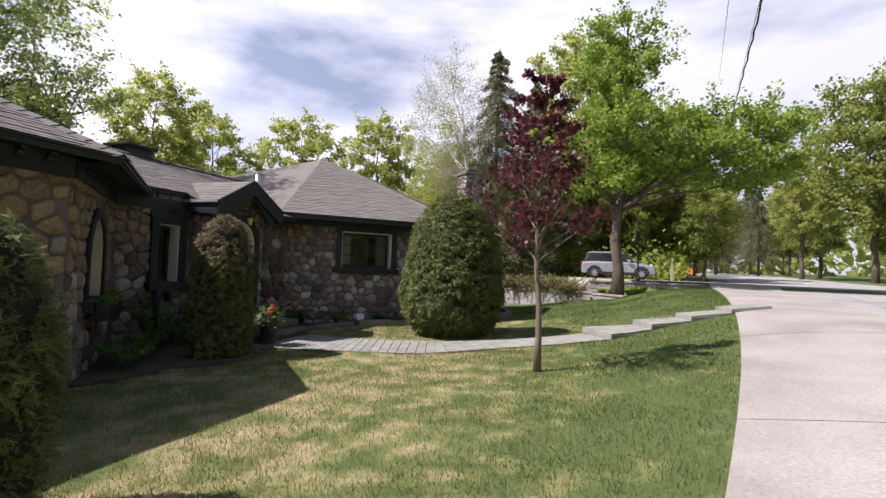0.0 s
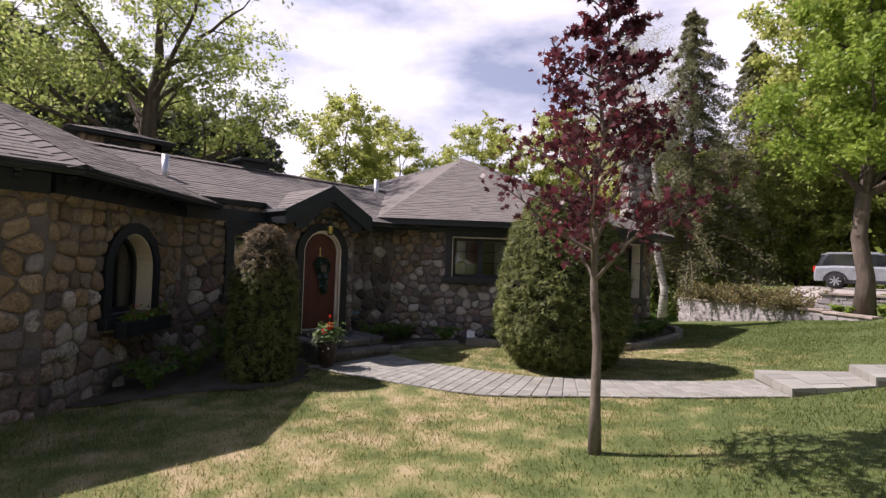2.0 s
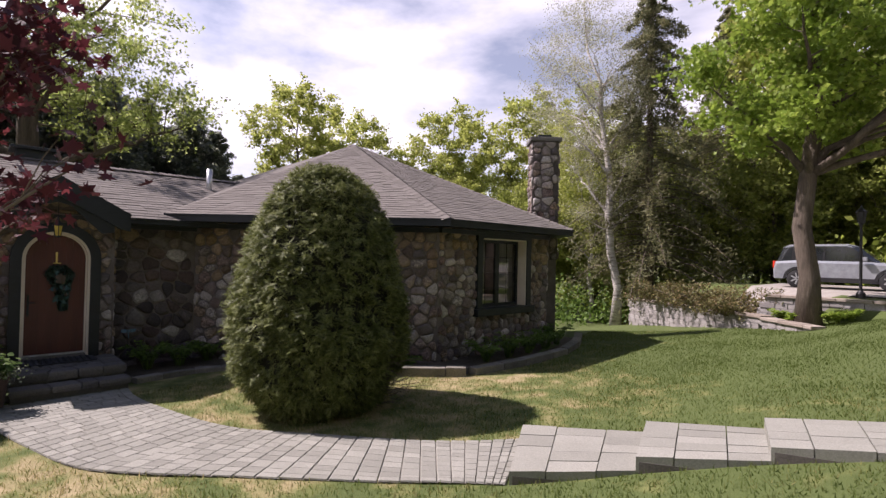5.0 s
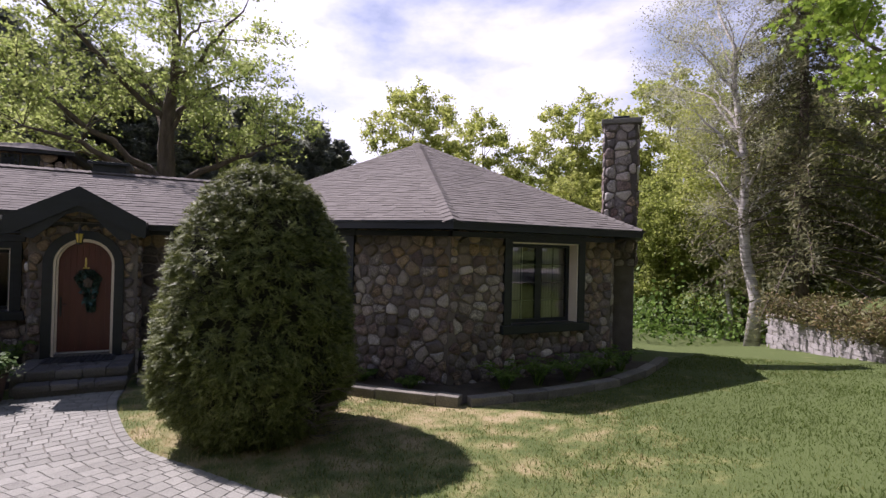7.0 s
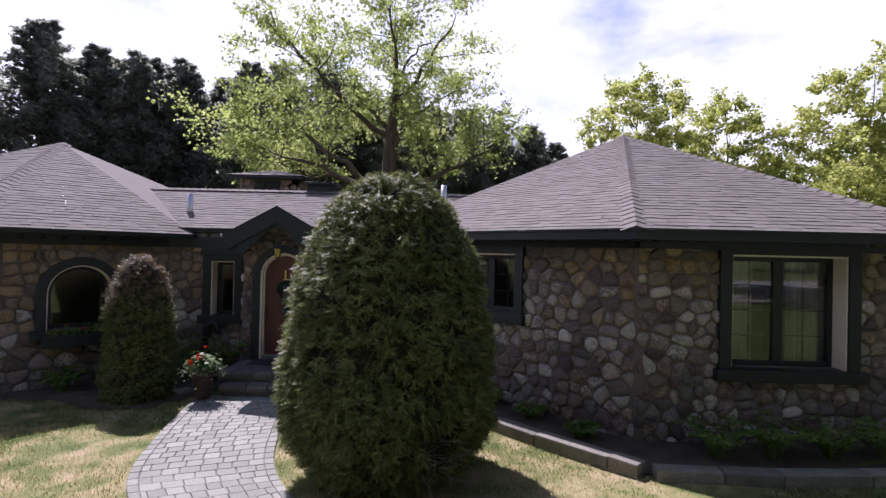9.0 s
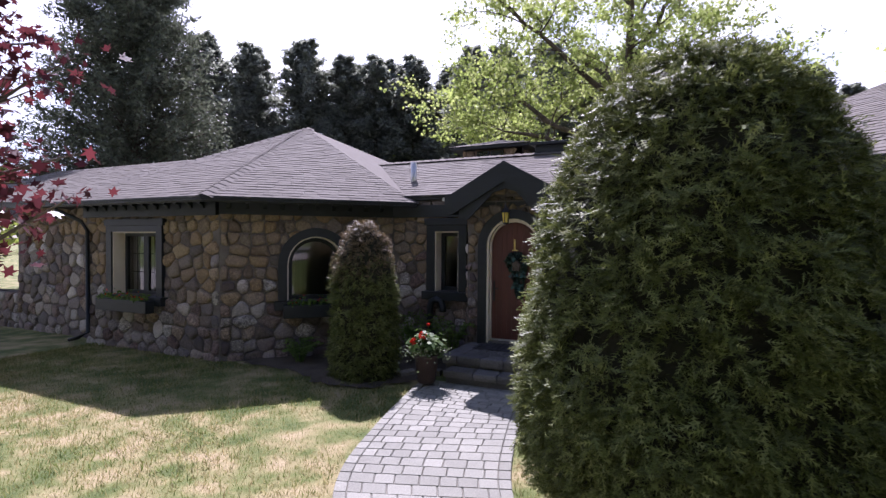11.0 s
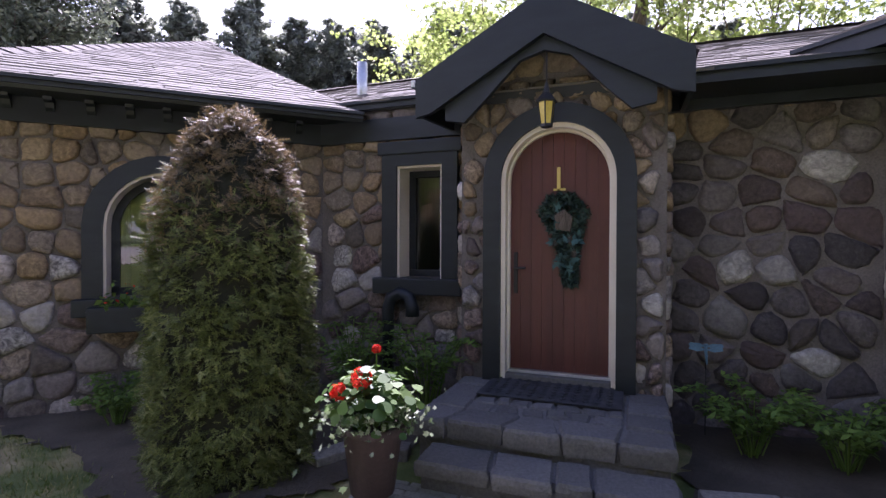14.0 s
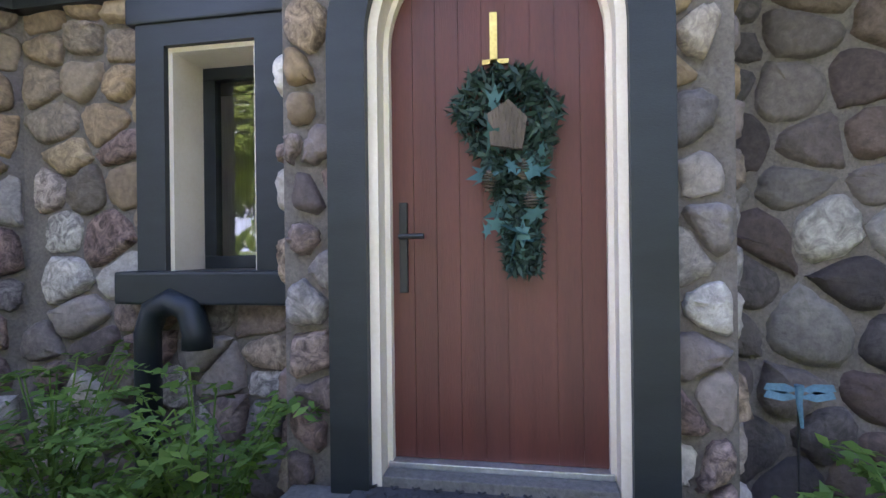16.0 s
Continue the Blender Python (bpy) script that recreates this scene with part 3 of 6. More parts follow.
def stone_wall(name, p, q, openings, label, seed, size=0.3, z0=Z0, zt=ZT, square=0.0, thick=0.35, gap=0.016, proud=(0.025, 0.065), soft=False, tan=2.05, body=None):
    """A wall from p to q, seen with p on the left. Openings are convex (s, z) outlines."""
    p, q = Vector(p), Vector(q)
    L = (q - p).length
    ang = math.degrees(math.atan2(q.y - p.y, q.x - p.x))
    w = thing(name, label, "wall", pose(p.x, p.y, 0, 0, 0, ang), kind="structure")
    rnd = random.Random(seed)
    # mortar body in vertical strips round the openings
    cuts = {0.0, L}
    for o in openings:
        cuts |= {round(v.x, 4) for v in o}
    cuts = sorted(cuts)
    me = Mesh()

    def span(o, s):
        zs = []
        for i in range(len(o)):
            a, b = o[i], o[(i + 1) % len(o)]
            if abs(a.x - b.x) > 1e-6 and min(a.x, b.x) - 1e-5 <= s <= max(a.x, b.x) + 1e-5:
                zs.append(a.y + (b.y - a.y) * (s - a.x) / (b.x - a.x))
        return (min(zs), max(zs)) if zs else None
    for s0, s1 in zip(cuts[:-1], cuts[1:]):
        hole = None
        for o in openings:
            a, b = span(o, s0 + 1e-4), span(o, s1 - 1e-4)
            if a and b:
                hole = (a, b)
        if hole is None:
            me.box(s0, s1, 0, thick, z0, zt)
        else:
            (al, ah), (bl, bh) = hole
            me.box(s0, s1, 0, thick, z0, min(al, bl))
            me.prism([(s0, 0, ah), (s1, 0, bh), (s1, 0, zt), (s0, 0, zt)], (0, thick, 0))
    part("mortar", me, M_mortar, w, "grey mortar between the stones")
    # stones: cells round scattered centres
    wts, rw_ = [], random.Random(seed + 50)
    pts, rows = [], int((zt - z0) / (size * 0.78)) + 1
    for r in range(rows):
        z, s = z0 + (r + 0.5) * (zt - z0) / rows, rnd.uniform(-size, 0)
        while s < L + size:
            sz = size * rnd.choice((0.55, 0.8, 1.0, 1.25, 1.6))
            pts.append(Vector((s + sz / 2, z + rnd.uniform(-0.27, 0.27) * size * (1 - square))))
            wts.append(size * rw_.uniform(0.28, 0.44))
            s += sz
    grown = [grow_poly(o, 0.05) for o in openings]
    for i, c in enumerate(pts):
        if not (0 < c.x < L and z0 < c.y < zt - 0.02):
            continue
        cell = [Vector((max(0.005, c.x - size), z0)), Vector((min(L - 0.005, c.x + size), z0)), Vector((min(L - 0.005, c.x + size), zt)), Vector((max(0.005, c.x - size), zt))]
        cell = clip(clip(cell, c + Vector((0, size)), Vector((0, 1))), c - Vector((0, size)), Vector((0, -1)))
        for j, d in enumerate(pts):
            if j != i and (d - c).length < 2.3 * size:
                cell = clip(cell, c.lerp(d, min(0.8, max(0.25, 0.5 + (wts[i] ** 2 - wts[j] ** 2) / (2 * (d - c).length_squared)))), (d - c).normalized())
                if len(cell) < 3:
                    break
        inside = False
        for o in grown:
            best, en = -9, None
            for k in range(len(o)):
                a, b = o[k], o[(k + 1) % len(o)]
                nrm = Vector(((b - a).y, -(b - a).x)).normalized()
                dist = (c - a).dot(nrm)
                if dist > best:
                    best, en = dist, (a, nrm)
            if best < 0.03:
                inside = True
                break
            cell = clip(cell, en[0], -en[1]) if len(cell) > 2 else cell
        if inside or len(cell) < 3:
            continue
        m = sum(cell, Vector((0, 0))) / len(cell)
        gp = gap * rnd.uniform(0.6, 1.8)
        r_mean = sum((v - m).length for v in cell) / len(cell)
        if r_mean < 0.045:
            continue
        cell = [m + (v - m) * max(0.4, 1 - gp / r_mean) for v in cell]
        c2, vs, fs = stone_mesh(cell, rnd.uniform(*proud), rnd, soft)
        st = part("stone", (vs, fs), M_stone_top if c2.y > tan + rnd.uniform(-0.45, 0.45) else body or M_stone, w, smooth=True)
        st.location = (c2.x, 0, c2.y)
    return w


SHADE = "wall of rounded grey and tan fieldstone"
R_IN, R_OUT, R_END = Vector((-8.82, 11.75)), Vector((-4.98, 15.45)), Vector((-4.98, 19.45))
L_IN, L_OUT, L_END = Vector((-8.78, 6.55)), Vector((-6.43, 4.2)), Vector((-6.43, 0.2))
WIN_2 = rect_poly(1.62, 3.16, 1.56, 2.62)
WIN_R = rect_poly(1.34, 3.02, 1.04, 2.68)
WIN_F = rect_poly(0.95, 2.35, 0.98, 2.28)
WIN_A = arch_poly(1.2, 2.3, 0.95, 2.2)
WIN_1 = rect_poly(0.98, 1.5, 1.13, 2.32)
DOOR = arch_poly(0.35, 1.37, 0.3, 2.55)


# ---- roofs ----
def roof_plane(name, a, b, c, d, parent, seed, course=0.16, tab=0.24):
    """Shingle courses over a sloping polygon: eave a-b, top d-c (c may equal d)."""
    a, b, c, d = (Vector(v) for v in (a, b, c, d))
    rnd = random.Random(seed)
    nrm = (b - a).cross(d - a).normalized()
    if nrm.z < 0:
        nrm = -nrm
    H = max((d - a).length, (c - b).length)
    n = int(H / course)
    vs, fs = [], []
    for r in range(n):
        t0, t1 = r / n, min(1.0, (r + 1.25) / n)
        l0, r0, l1, r1 = a.lerp(d, t0), b.lerp(c, t0), a.lerp(d, t1), b.lerp(c, t1)
        L0 = (r0 - l0).length
        if L0 < 0.05:
            continue
        s = -rnd.uniform(0, tab)
        while s < L0:
            w = tab * rnd.choice((0.7, 1.0, 1.0, 1.3))
            u0, u1 = max(0, s) / L0, min(L0, s + w - 0.006) / L0
            s += w
            if u1 <= u0:
                continue
            lift = rnd.uniform(0.007, 0.016)
            drop = (l0 - l1).normalized() * rnd.uniform(0, 0.035)
            q0, q1, q2, q3 = l0.lerp(r0, u0) + drop, l0.lerp(r0, u1) + drop, l1.lerp(r1, u1), l1.lerp(r1, u0)
            k = len(vs)
            vs += [q0 + nrm * lift, q1 + nrm * lift, q2 + nrm * 0.002, q3 + nrm * 0.002, q0 - nrm * 0.004, q1 - nrm * 0.004]
            fs += [(k, k + 1, k + 2, k + 3), (k + 4, k + 5, k + 1, k)]
    ob = part("shingles", ([tuple(v) for v in vs], fs), M_shingle, parent, "grey-brown asphalt shingles in courses")
    ob["kind"] = "stuff"
    me = Mesh()
    poly = [a, b, c, d] if (c - d).length > 0.01 else [a, b, c]
    me.prism([v - nrm * 0.01 for v in poly], nrm * -0.09)
    part("deck", me, M_trim, parent, "dark roof boarding")
    return ob


def ridge_caps(a, b, parent, w=0.2):
    a, b = Vector(a), Vector(b)
    me, n = Mesh(), max(1, int((b - a).length / 0.22))
    side = (b - a).cross(Vector((0, 0, 1))).normalized() * w
    for k in range(n):
        p, q = a.lerp(b, k / n), a.lerp(b, (k + 1.15) / n)
        dz, up = Vector((0, 0, -w * 0.36)), Vector((0, 0, 0.045))
        up2 = Vector((0, 0, 0.03))
        me.add([p + side + dz + up, p + up, p - side + dz + up, q + side + dz + up2, q + up2, q - side + dz + up2], [(0, 1, 4, 3), (1, 2, 5, 4)])
    part("ridge_cap", me, M_shingle, parent, "overlapping hip cap shingles")


def eave_board(a, b, parent, out, drop=0.14, soffit=0.6, name="fascia", z=None):
    """Fascia with a drip edge, and the soffit boards behind it."""
    a, b, o = Vector(a), Vector(b), Vector(out).normalized()
    me = Mesh().prism([a, b, b - Vector((0, 0, drop)), a - Vector((0, 0, drop))], -o * 0.035)
    part(name, me, M_trim, parent, "dark painted fascia board")
    me = Mesh().prism([a + o * 0.03 + Vector((0, 0, 0.012)), b + o * 0.03 + Vector((0, 0, 0.012)), b + o * 0.03 - Vector((0, 0, 0.02)), a + o * 0.03 - Vector((0, 0, 0.02))], -o * 0.028)
    part("drip_edge", me, M_trim, parent)
    lo = Vector((0, 0, drop - 0.03))
    me = Mesh().prism([a - lo - o * 0.04, b - lo - o * 0.04, b - lo - o * soffit, a - lo - o * soffit], (0, 0, -0.02))
    part("soffit", me, M_trim, parent, "dark soffit boards")


def wing_roof(name, front_x, y0, y1, apex, reach, label, seed, reach_n=None, ze=2.99, drop=0.14):
    """Hip roof of a wing: front eave and a chamfered side on each hand."""
    w = thing(name, label, "roof", kind="structure")
    A, B = Vector((front_x, y0, ze)), Vector((front_x, y1, ze))
    rn = reach_n or reach
    C, D = Vector((front_x - reach, y0 - reach, ze)), Vector((front_x - rn, y1 + rn, ze))
    E, F = Vector((2 * apex[0] - front_x, y0 - reach, ze)), Vector((2 * apex[0] - front_x, y1 + rn, ze))
    P = Vector(apex)
    roof_plane(name, A, B, P, P, w, seed)
    roof_plane(name, C, A, P, P, w, seed + 1)
    roof_plane(name, B, D, P, P, w, seed + 2)
    back = Mesh().add([C, E, F, D, P], [(0, 4, 1), (1, 4, 2), (2, 4, 3)])
    part("back_slope", back, M_shingle, w)
    for v in (A, B):
        ridge_caps(v, P, w)
    eave_board(A, B, w, (1, 0, 0), drop)
    eave_board(C, A, w, (1, -1, 0), drop)
    eave_board(B, D, w, (1, 1, 0), drop)
    return w


ZE, ZM = 2.99, 2.84
wing_roof("roof_north", -4.38, 15.2, 19.75, (-11.5, 17.5, 5.93), 4.15, "hipped grey-brown shingle roof over the stone wing", 11, 2.6)
wing_roof("roof_south", -5.83, -0.05, 4.45, (-11.3, 2.2, 5.35), 2.75, "hipped grey-brown shingle roof over the southern wing", 21, ze=2.88, drop=0.06)
main = thing("roof_main", "long low shingle roof between the two wings", "roof", kind="structure")
RX, RZ = -11.5, 4.2
SX, SZ, SY0, SY1 = -8.68, 3.03, 5.9, 8.14
roof_plane("roof_main", (-8.22, -14, ZM), (-8.22, SY0, ZM), (RX, SY0, RZ), (RX, -14, RZ), main, 31)
roof_plane("roof_main", (SX, SY0, SZ), (SX, SY1, SZ), (RX, SY1, RZ), (RX, SY0, RZ), main, 32)
roof_plane("roof_main", (-8.22, SY1, ZM), (-8.22, 20.5, ZM), (RX, 20.5, RZ), (RX, SY1, RZ), main, 33)
part("back_slope", Mesh().add([(RX, -14, RZ), (RX, 20.5, RZ), (-17, 20.5, ZE), (-17, -14, ZE)], [(0, 1, 2, 3)]), M_shingle, main)
ridge_caps((RX, -14, RZ), (RX, 20.5, RZ), main)
eave_board((SX, 6.6, SZ), (SX, SY1, SZ), main, (1, 0, 0), 0.08, soffit=0.12)
eave_board((-8.22, 10.28, ZM), (-8.22, 12, ZM), main, (1, 0, 0), 0.1)
eave_board((-8.22, -14, ZM), (-8.22, -1.5, ZM), main, (1, 0, 0), 0.1)
far = thing("roof_far_south", "low shingle roof running on past the southern wing", "roof", kind="structure")
roof_plane("roof_far_south", (-6.3, -7, ZE), (-6.3, 0.6, ZE), (-9.6, 0.6, 4.36), (-9.6, -7, 4.36), far, 35)
part("back_slope", Mesh().add([(-9.6, -7, 4.36), (-9.6, 0.6, 4.36), (-13, 0.6, ZE), (-13, -7, ZE)], [(0, 1, 2, 3)]), M_shingle, far)
eave_board((-6.3, -7, ZE), (-6.3, 0.2, ZE), far, (1, 0, 0))
for y in (-6.6, -4.6):
    part("post", Mesh().box(-6.75, -6.6, y - 0.07, y + 0.07, -0.3, 2.85, 0.01), M_trim, far, "dark square post")
# the porch gable over the door
porch = thing("porch_roof", "small dark gable over the arched front door", "porch roof", kind="structure")
GXF, GA, GL, GR, GZA, GZE = -7.85, 9.24, 8.15, 10.31, 3.47, 2.87
roof_plane("porch", (GXF, GL, GZE), (-9.9, GL, GZE), (-9.9, GA, GZA), (GXF, GA, GZA), porch, 41)
roof_plane("porch", (-9.9, GR, GZE), (GXF, GR, GZE), (GXF, GA, GZA), (-9.9, GA, GZA), porch, 42)
for e, nm in ((GL, "barge_board"), (GR, "barge_board")):
    sg = 1 if e > GA else -1
    me = Mesh().prism([(GXF + 0.03, GA, GZA + 0.02), (GXF + 0.03, e, GZE + 0.02), (GXF + 0.03, e, GZE - 0.3), (GXF + 0.03, e - sg * 0.14, GZE - 0.27), (GXF + 0.03, GA, GZA - 0.33)][::sg], (-0.05, 0, 0))
    part(nm, me, M_trim, porch, "broad dark barge board")
    me = Mesh().prism([(GXF - 0.03, GA, GZA - 0.3), (GXF - 0.03, e - sg * 0.25, GZE - 0.19), (GXF - 0.03, e - sg * 0.25, GZE - 0.33), (GXF - 0.03, e - sg * 0.42, GZE - 0.36), (GXF - 0.03, e - sg * 0.62, GZE - 0.17), (GXF - 0.03, GA + sg * 0.2, GZA - 0.5), (GXF - 0.03, GA, GZA - 0.44)][::sg], (-0.05, 0, 0))
    part("gable_trim", me, M_trim, porch, "shaped dark trim board under the gable")
    me = Mesh().prism([(GXF, e, GZE), (-8.75, e, GZE), (-8.75, e, GZE - 0.22), (GXF, e, GZE - 0.28)][::sg], (0, -sg * 0.04, 0))
    part("fascia", me, M_trim, porch)
    me = Mesh().prism([(GXF - 0.04, e, GZE - 0.1), (GXF - 0.04, GA, GZA - 0.1), (-8.7, GA, GZA - 0.1), (-8.7, e, GZE - 0.1)][::sg], (0, 0, -0.02))
    part("soffit", me, M_trim, porch)

# plain walls that close the house behind, and its floor
shell = thing("house_shell", "plain rear walls and floor of the house", "wall", kind="structure")
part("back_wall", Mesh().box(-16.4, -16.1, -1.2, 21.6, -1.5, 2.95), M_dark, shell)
part("south_wall", Mesh().box(-16.1, -8.0, -1.5, -1.2, -0.5, 2.95), M_mortar, shell)
part("north_wall", Mesh().box(-16.1, -7.0, 21.3, 21.6, -1.5, 2.95), M_mortar, shell)
part("inner_wall", Mesh().box(-11.4, -11.25, -1.2, 21.3, -0.5, 2.9), M_curtain, shell)
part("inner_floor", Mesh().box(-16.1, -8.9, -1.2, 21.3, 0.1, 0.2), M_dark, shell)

# ---- windows and door ----


def window(name, m, s0, s1, z0, z1, sashes, label, arch=False, casing=0.17, box=False, curtain=0.8, grid=(2, 4)):
    """A deep-set window. Local x runs along the wall, -y comes out of it."""
    w = thing(name, label, "window", m, kind="structure")
    rec = 0.2
    r, cx = (s1 - s0) / 2, (s0 + s1) / 2
    n = 14

    def outline(g, zlow):
        if not arch:
            return [(s1 + g, zlow), (s1 + g, z1 + g), (s0 - g, z1 + g), (s0 - g, zlow)]
        return [(s1 + g, zlow)] + [(cx + (r + g) * math.cos(math.pi * k / n), z1 - r + (r + g) * math.sin(math.pi * k / n)) for k in range(n + 1)] + [(s0 - g, zlow)]

    def band(g0, g1, y0, y1, zl=z0):
        a, b = outline(g0, zl), outline(g1, zl)
        me, k = Mesh(), len(a)
        for i in range(k - 1):
            p = [(a[i][0], y0, a[i][1]), (a[i + 1][0], y0, a[i + 1][1]), (b[i + 1][0], y0, b[i + 1][1]), (b[i][0], y0, b[i][1])]
            me.prism(p, (0, y1 - y0, 0))
        return me
    part("casing", band(0.0, casing, -0.085, 0.02, z0 - 0.02), M_trim, w, "broad dark painted casing")
    if not arch:
        part("head_board", Mesh().box(s0 - casing - 0.05, s1 + casing + 0.05, -0.1, 0.0, z1 + casing - 0.05, z1 + casing + 0.09, 0.012), M_trim, w)
    part("sill", Mesh().box(s0 - casing - 0.07, s1 + casing + 0.07, -0.17, 0.06, z0 - 0.17, z0, 0.015), M_trim, w, "thick dark sill")
    part("jamb", band(-0.025, 0.0, -0.05, 0.3), M_cream, w, "cream painted reveal")
    sw = (s1 - s0 - 0.05) / sashes
    for k in range(sashes):
        a, b = s0 + 0.025 + k * sw, s0 + 0.025 + (k + 1) * sw
        sash = new("sash")
        sash.parent = w
        if arch:
            me = band(-0.1, -0.02, rec, rec + 0.06)
            me.box(s0 + 0.02, s1 - 0.02, rec, rec + 0.06, z0, z0 + 0.08)
            me2 = Mesh()
            o = outline(-0.08, z0 + 0.05)
            me2.add([(x, rec + 0.03, z) for x, z in o], [tuple(range(len(o)))])
        else:
            f = 0.075
            me = Mesh().box(a, b, rec, rec + 0.06, z0, z0 + f, 0.006).box(a, b, rec, rec + 0.06, z1 - f - 0.02, z1 - 0.02, 0.006)
            me.box(a, a + f, rec + 0.002, rec + 0.062, z0 + f, z1 - f - 0.02).box(b - f, b, rec + 0.002, rec + 0.062, z0 + f, z1 - f - 0.02)
            me2 = Mesh().add([(a + f, rec + 0.03, z0 + f), (b - f, rec + 0.03, z0 + f), (b - f, rec + 0.03, z1 - f), (a + f, rec + 0.03, z1 - f)], [(0, 1, 2, 3)])
            bars = Mesh()
            for i in range(1, grid[0]):
                x = a + f + (b - a - 2 * f) * i / grid[0]
                bars.box(x - 0.009, x + 0.009, rec + 0.04, rec + 0.052, z0 + f, z1 - f)
            for i in range(1, grid[1]):
                z = z0 + f + (z1 - z0 - 2 * f) * i / grid[1]
                bars.box(a + f, b - f, rec + 0.042, rec + 0.05, z - 0.009, z + 0.009)
            if grid[0] * grid[1] > 1:
                part("muntin", bars, M_trim, sash, "thin dark leaded glazing bars")
        part("sash_frame", me, M_trim, sash)
        pane = part("pane", me2, M_glass, sash, "clear glass pane")
        pane.visible_shadow = False
    if curtain:
        me, n2 = Mesh(), 40
        for side in (0, 1):
            wd = (s1 - s0) * 0.5 * curtain
            x0 = s0 if side == 0 else s1 - wd
            vs = []
            for i in range(n2 + 1):
                x = x0 + wd * i / n2
                y = rec + 0.2 + 0.03 * math.sin(i * 1.3)
                vs += [(x, y, z0 - 0.1), (x, y, z1 + 0.1)]
            me.add(vs, [(2 * i, 2 * i + 2, 2 * i + 3, 2 * i + 1) for i in range(n2)])
        part("curtain", me, M_curtain, w, "pale curtains behind the glass")
    if box:
        bx = thing("flower_box", "dark wooden flower box under the window", "flower box", m)
        part("trough", Mesh().box(s0 - 0.08, s1 + 0.08, -0.36, -0.175, z0 - 0.3, z0 - 0.06, 0.012), M_trim, bx)
        rs = np.random.RandomState(int(s0 * 100))
        c = np.stack([rs.uniform(s0, s1, 260), rs.uniform(-0.38, -0.17, 260), z0 - 0.08 + rs.gamma(2, 0.035, 260)], 1)
        leaves("foliage", c, rs.normal(0, 1, (260, 3)) + [0, -0.5, 1], 0.07, L_fern, bx)
        c = c[:26] + [0, -0.03, 0.05]
        leaves("blossom", c, rs.normal(0, 1, (26, 3)), 0.045, L_red, bx, label="small dark red blossoms")
    return w


def frame_of(p, q):
    d = q - p
    return pose(p.x, p.y, 0, 0, 0, math.degrees(math.atan2(d.y, d.x)))


F_R2, F_RF = frame_of(R_IN, R_OUT), frame_of(R_OUT, R_END)
F_LF, F_LA, F_1 = frame_of(L_END, L_OUT), frame_of(L_OUT, L_IN), pose(-8.78, 6.55, 0, 0, 0, 90)
window("window_2", F_R2, 1.62, 3.16, 1.56, 2.62, 2, "dark-framed double casement window set in fieldstone", curtain=0.5, grid=(2, 3))
window("window_3", F_RF, 1.34, 3.02, 1.04, 2.68, 2, "tall dark-framed double casement window with pale curtains", curtain=0.7, grid=(2, 4))
window("window_4", F_LF, 0.95, 2.35, 0.98, 2.28, 2, "dark-framed window with cream reveal and flower box", curtain=0.9, box=True, grid=(2, 3))
window("window_5", F_LA, 1.2, 2.3, 0.95, 2.2, 1, "arched dark-framed window with cream reveal", arch=True, curtain=0.3, box=True)
window("window_6", F_1, 0.98, 1.5, 1.13, 2.32, 1, "narrow dark-framed window with cream reveal", curtain=0, grid=(1, 1))

door = thing("door_1", "closed red-brown arched plank door in a dark surround", "door", pose(-8.28, 8.42, 0, 0, 0, 90), kind="structure")
DC, DT, DB = 0.87, 2.49, 0.372


def arch_band(r0, r1, y0, y1, zlow, top0, top1, n=20):
    me = Mesh()

    def line(r, top):
        return [(DC + r, zlow)] + [(DC + r * math.cos(math.pi * k / n), top - r + r * math.sin(math.pi * k / n)) for k in range(n + 1)] + [(DC - r, zlow)]
    a, b = line(r0, top0), line(r1, top1)
    for i in range(len(a) - 1):
        me.prism([(a[i][0], y0, a[i][1]), (a[i + 1][0], y0, a[i + 1][1]), (b[i + 1][0], y0, b[i + 1][1]), (b[i][0], y0, b[i][1])], (0, y1 - y0, 0))
    return me


part("surround", arch_band(0.485, 0.64, -0.1, 0.02, 0.28, DT + 0.04, DT + 0.2), M_trim, door, "broad dark blue-grey painted surround")
part("inner_casing", arch_band(0.447, 0.487, -0.06, 0.16, 0.29, DT, DT + 0.042), M_cream, door, "cream painted inner frame")
part("stop", arch_band(0.425, 0.449, 0.03, 0.16, 0.3, DT - 0.022, DT + 0.002), M_cream, door, "cream door stop")
N_PL = 9
for k in range(N_PL):
    x0 = DC - 0.428 + 0.856 * k / N_PL
    x1 = DC - 0.428 + 0.856 * (k + 1) / N_PL - 0.003

    def top(x):
        return DT - 0.447 + math.sqrt(max(0.0, 0.44 ** 2 - (x - DC) ** 2))
    xs_ = [x0 + (x1 - x0) * j / 4 for j in range(5)]
    pl = [(x0, 0.07, DB), (x1, 0.07, DB)] + [(x, 0.07, top(x)) for x in xs_[::-1]]
    part("plank", Mesh().prism(pl, (0, 0.05, 0)), M_door, door)
part("door_back", Mesh().box(DC - 0.43, DC + 0.43, 0.0755, 0.15, DB, 2.3), M_door, door)
part("threshold", Mesh().box(DC - 0.445, DC + 0.445, -0.06, 0.13, 0.28, 0.345, 0.006), M_step, door, "worn grey stone threshold")
part("sill_strip", Mesh().box(DC - 0.44, DC + 0.44, 0.02, 0.12, 0.345, 0.37, 0.004), M_metal, door, "bright metal sill strip")
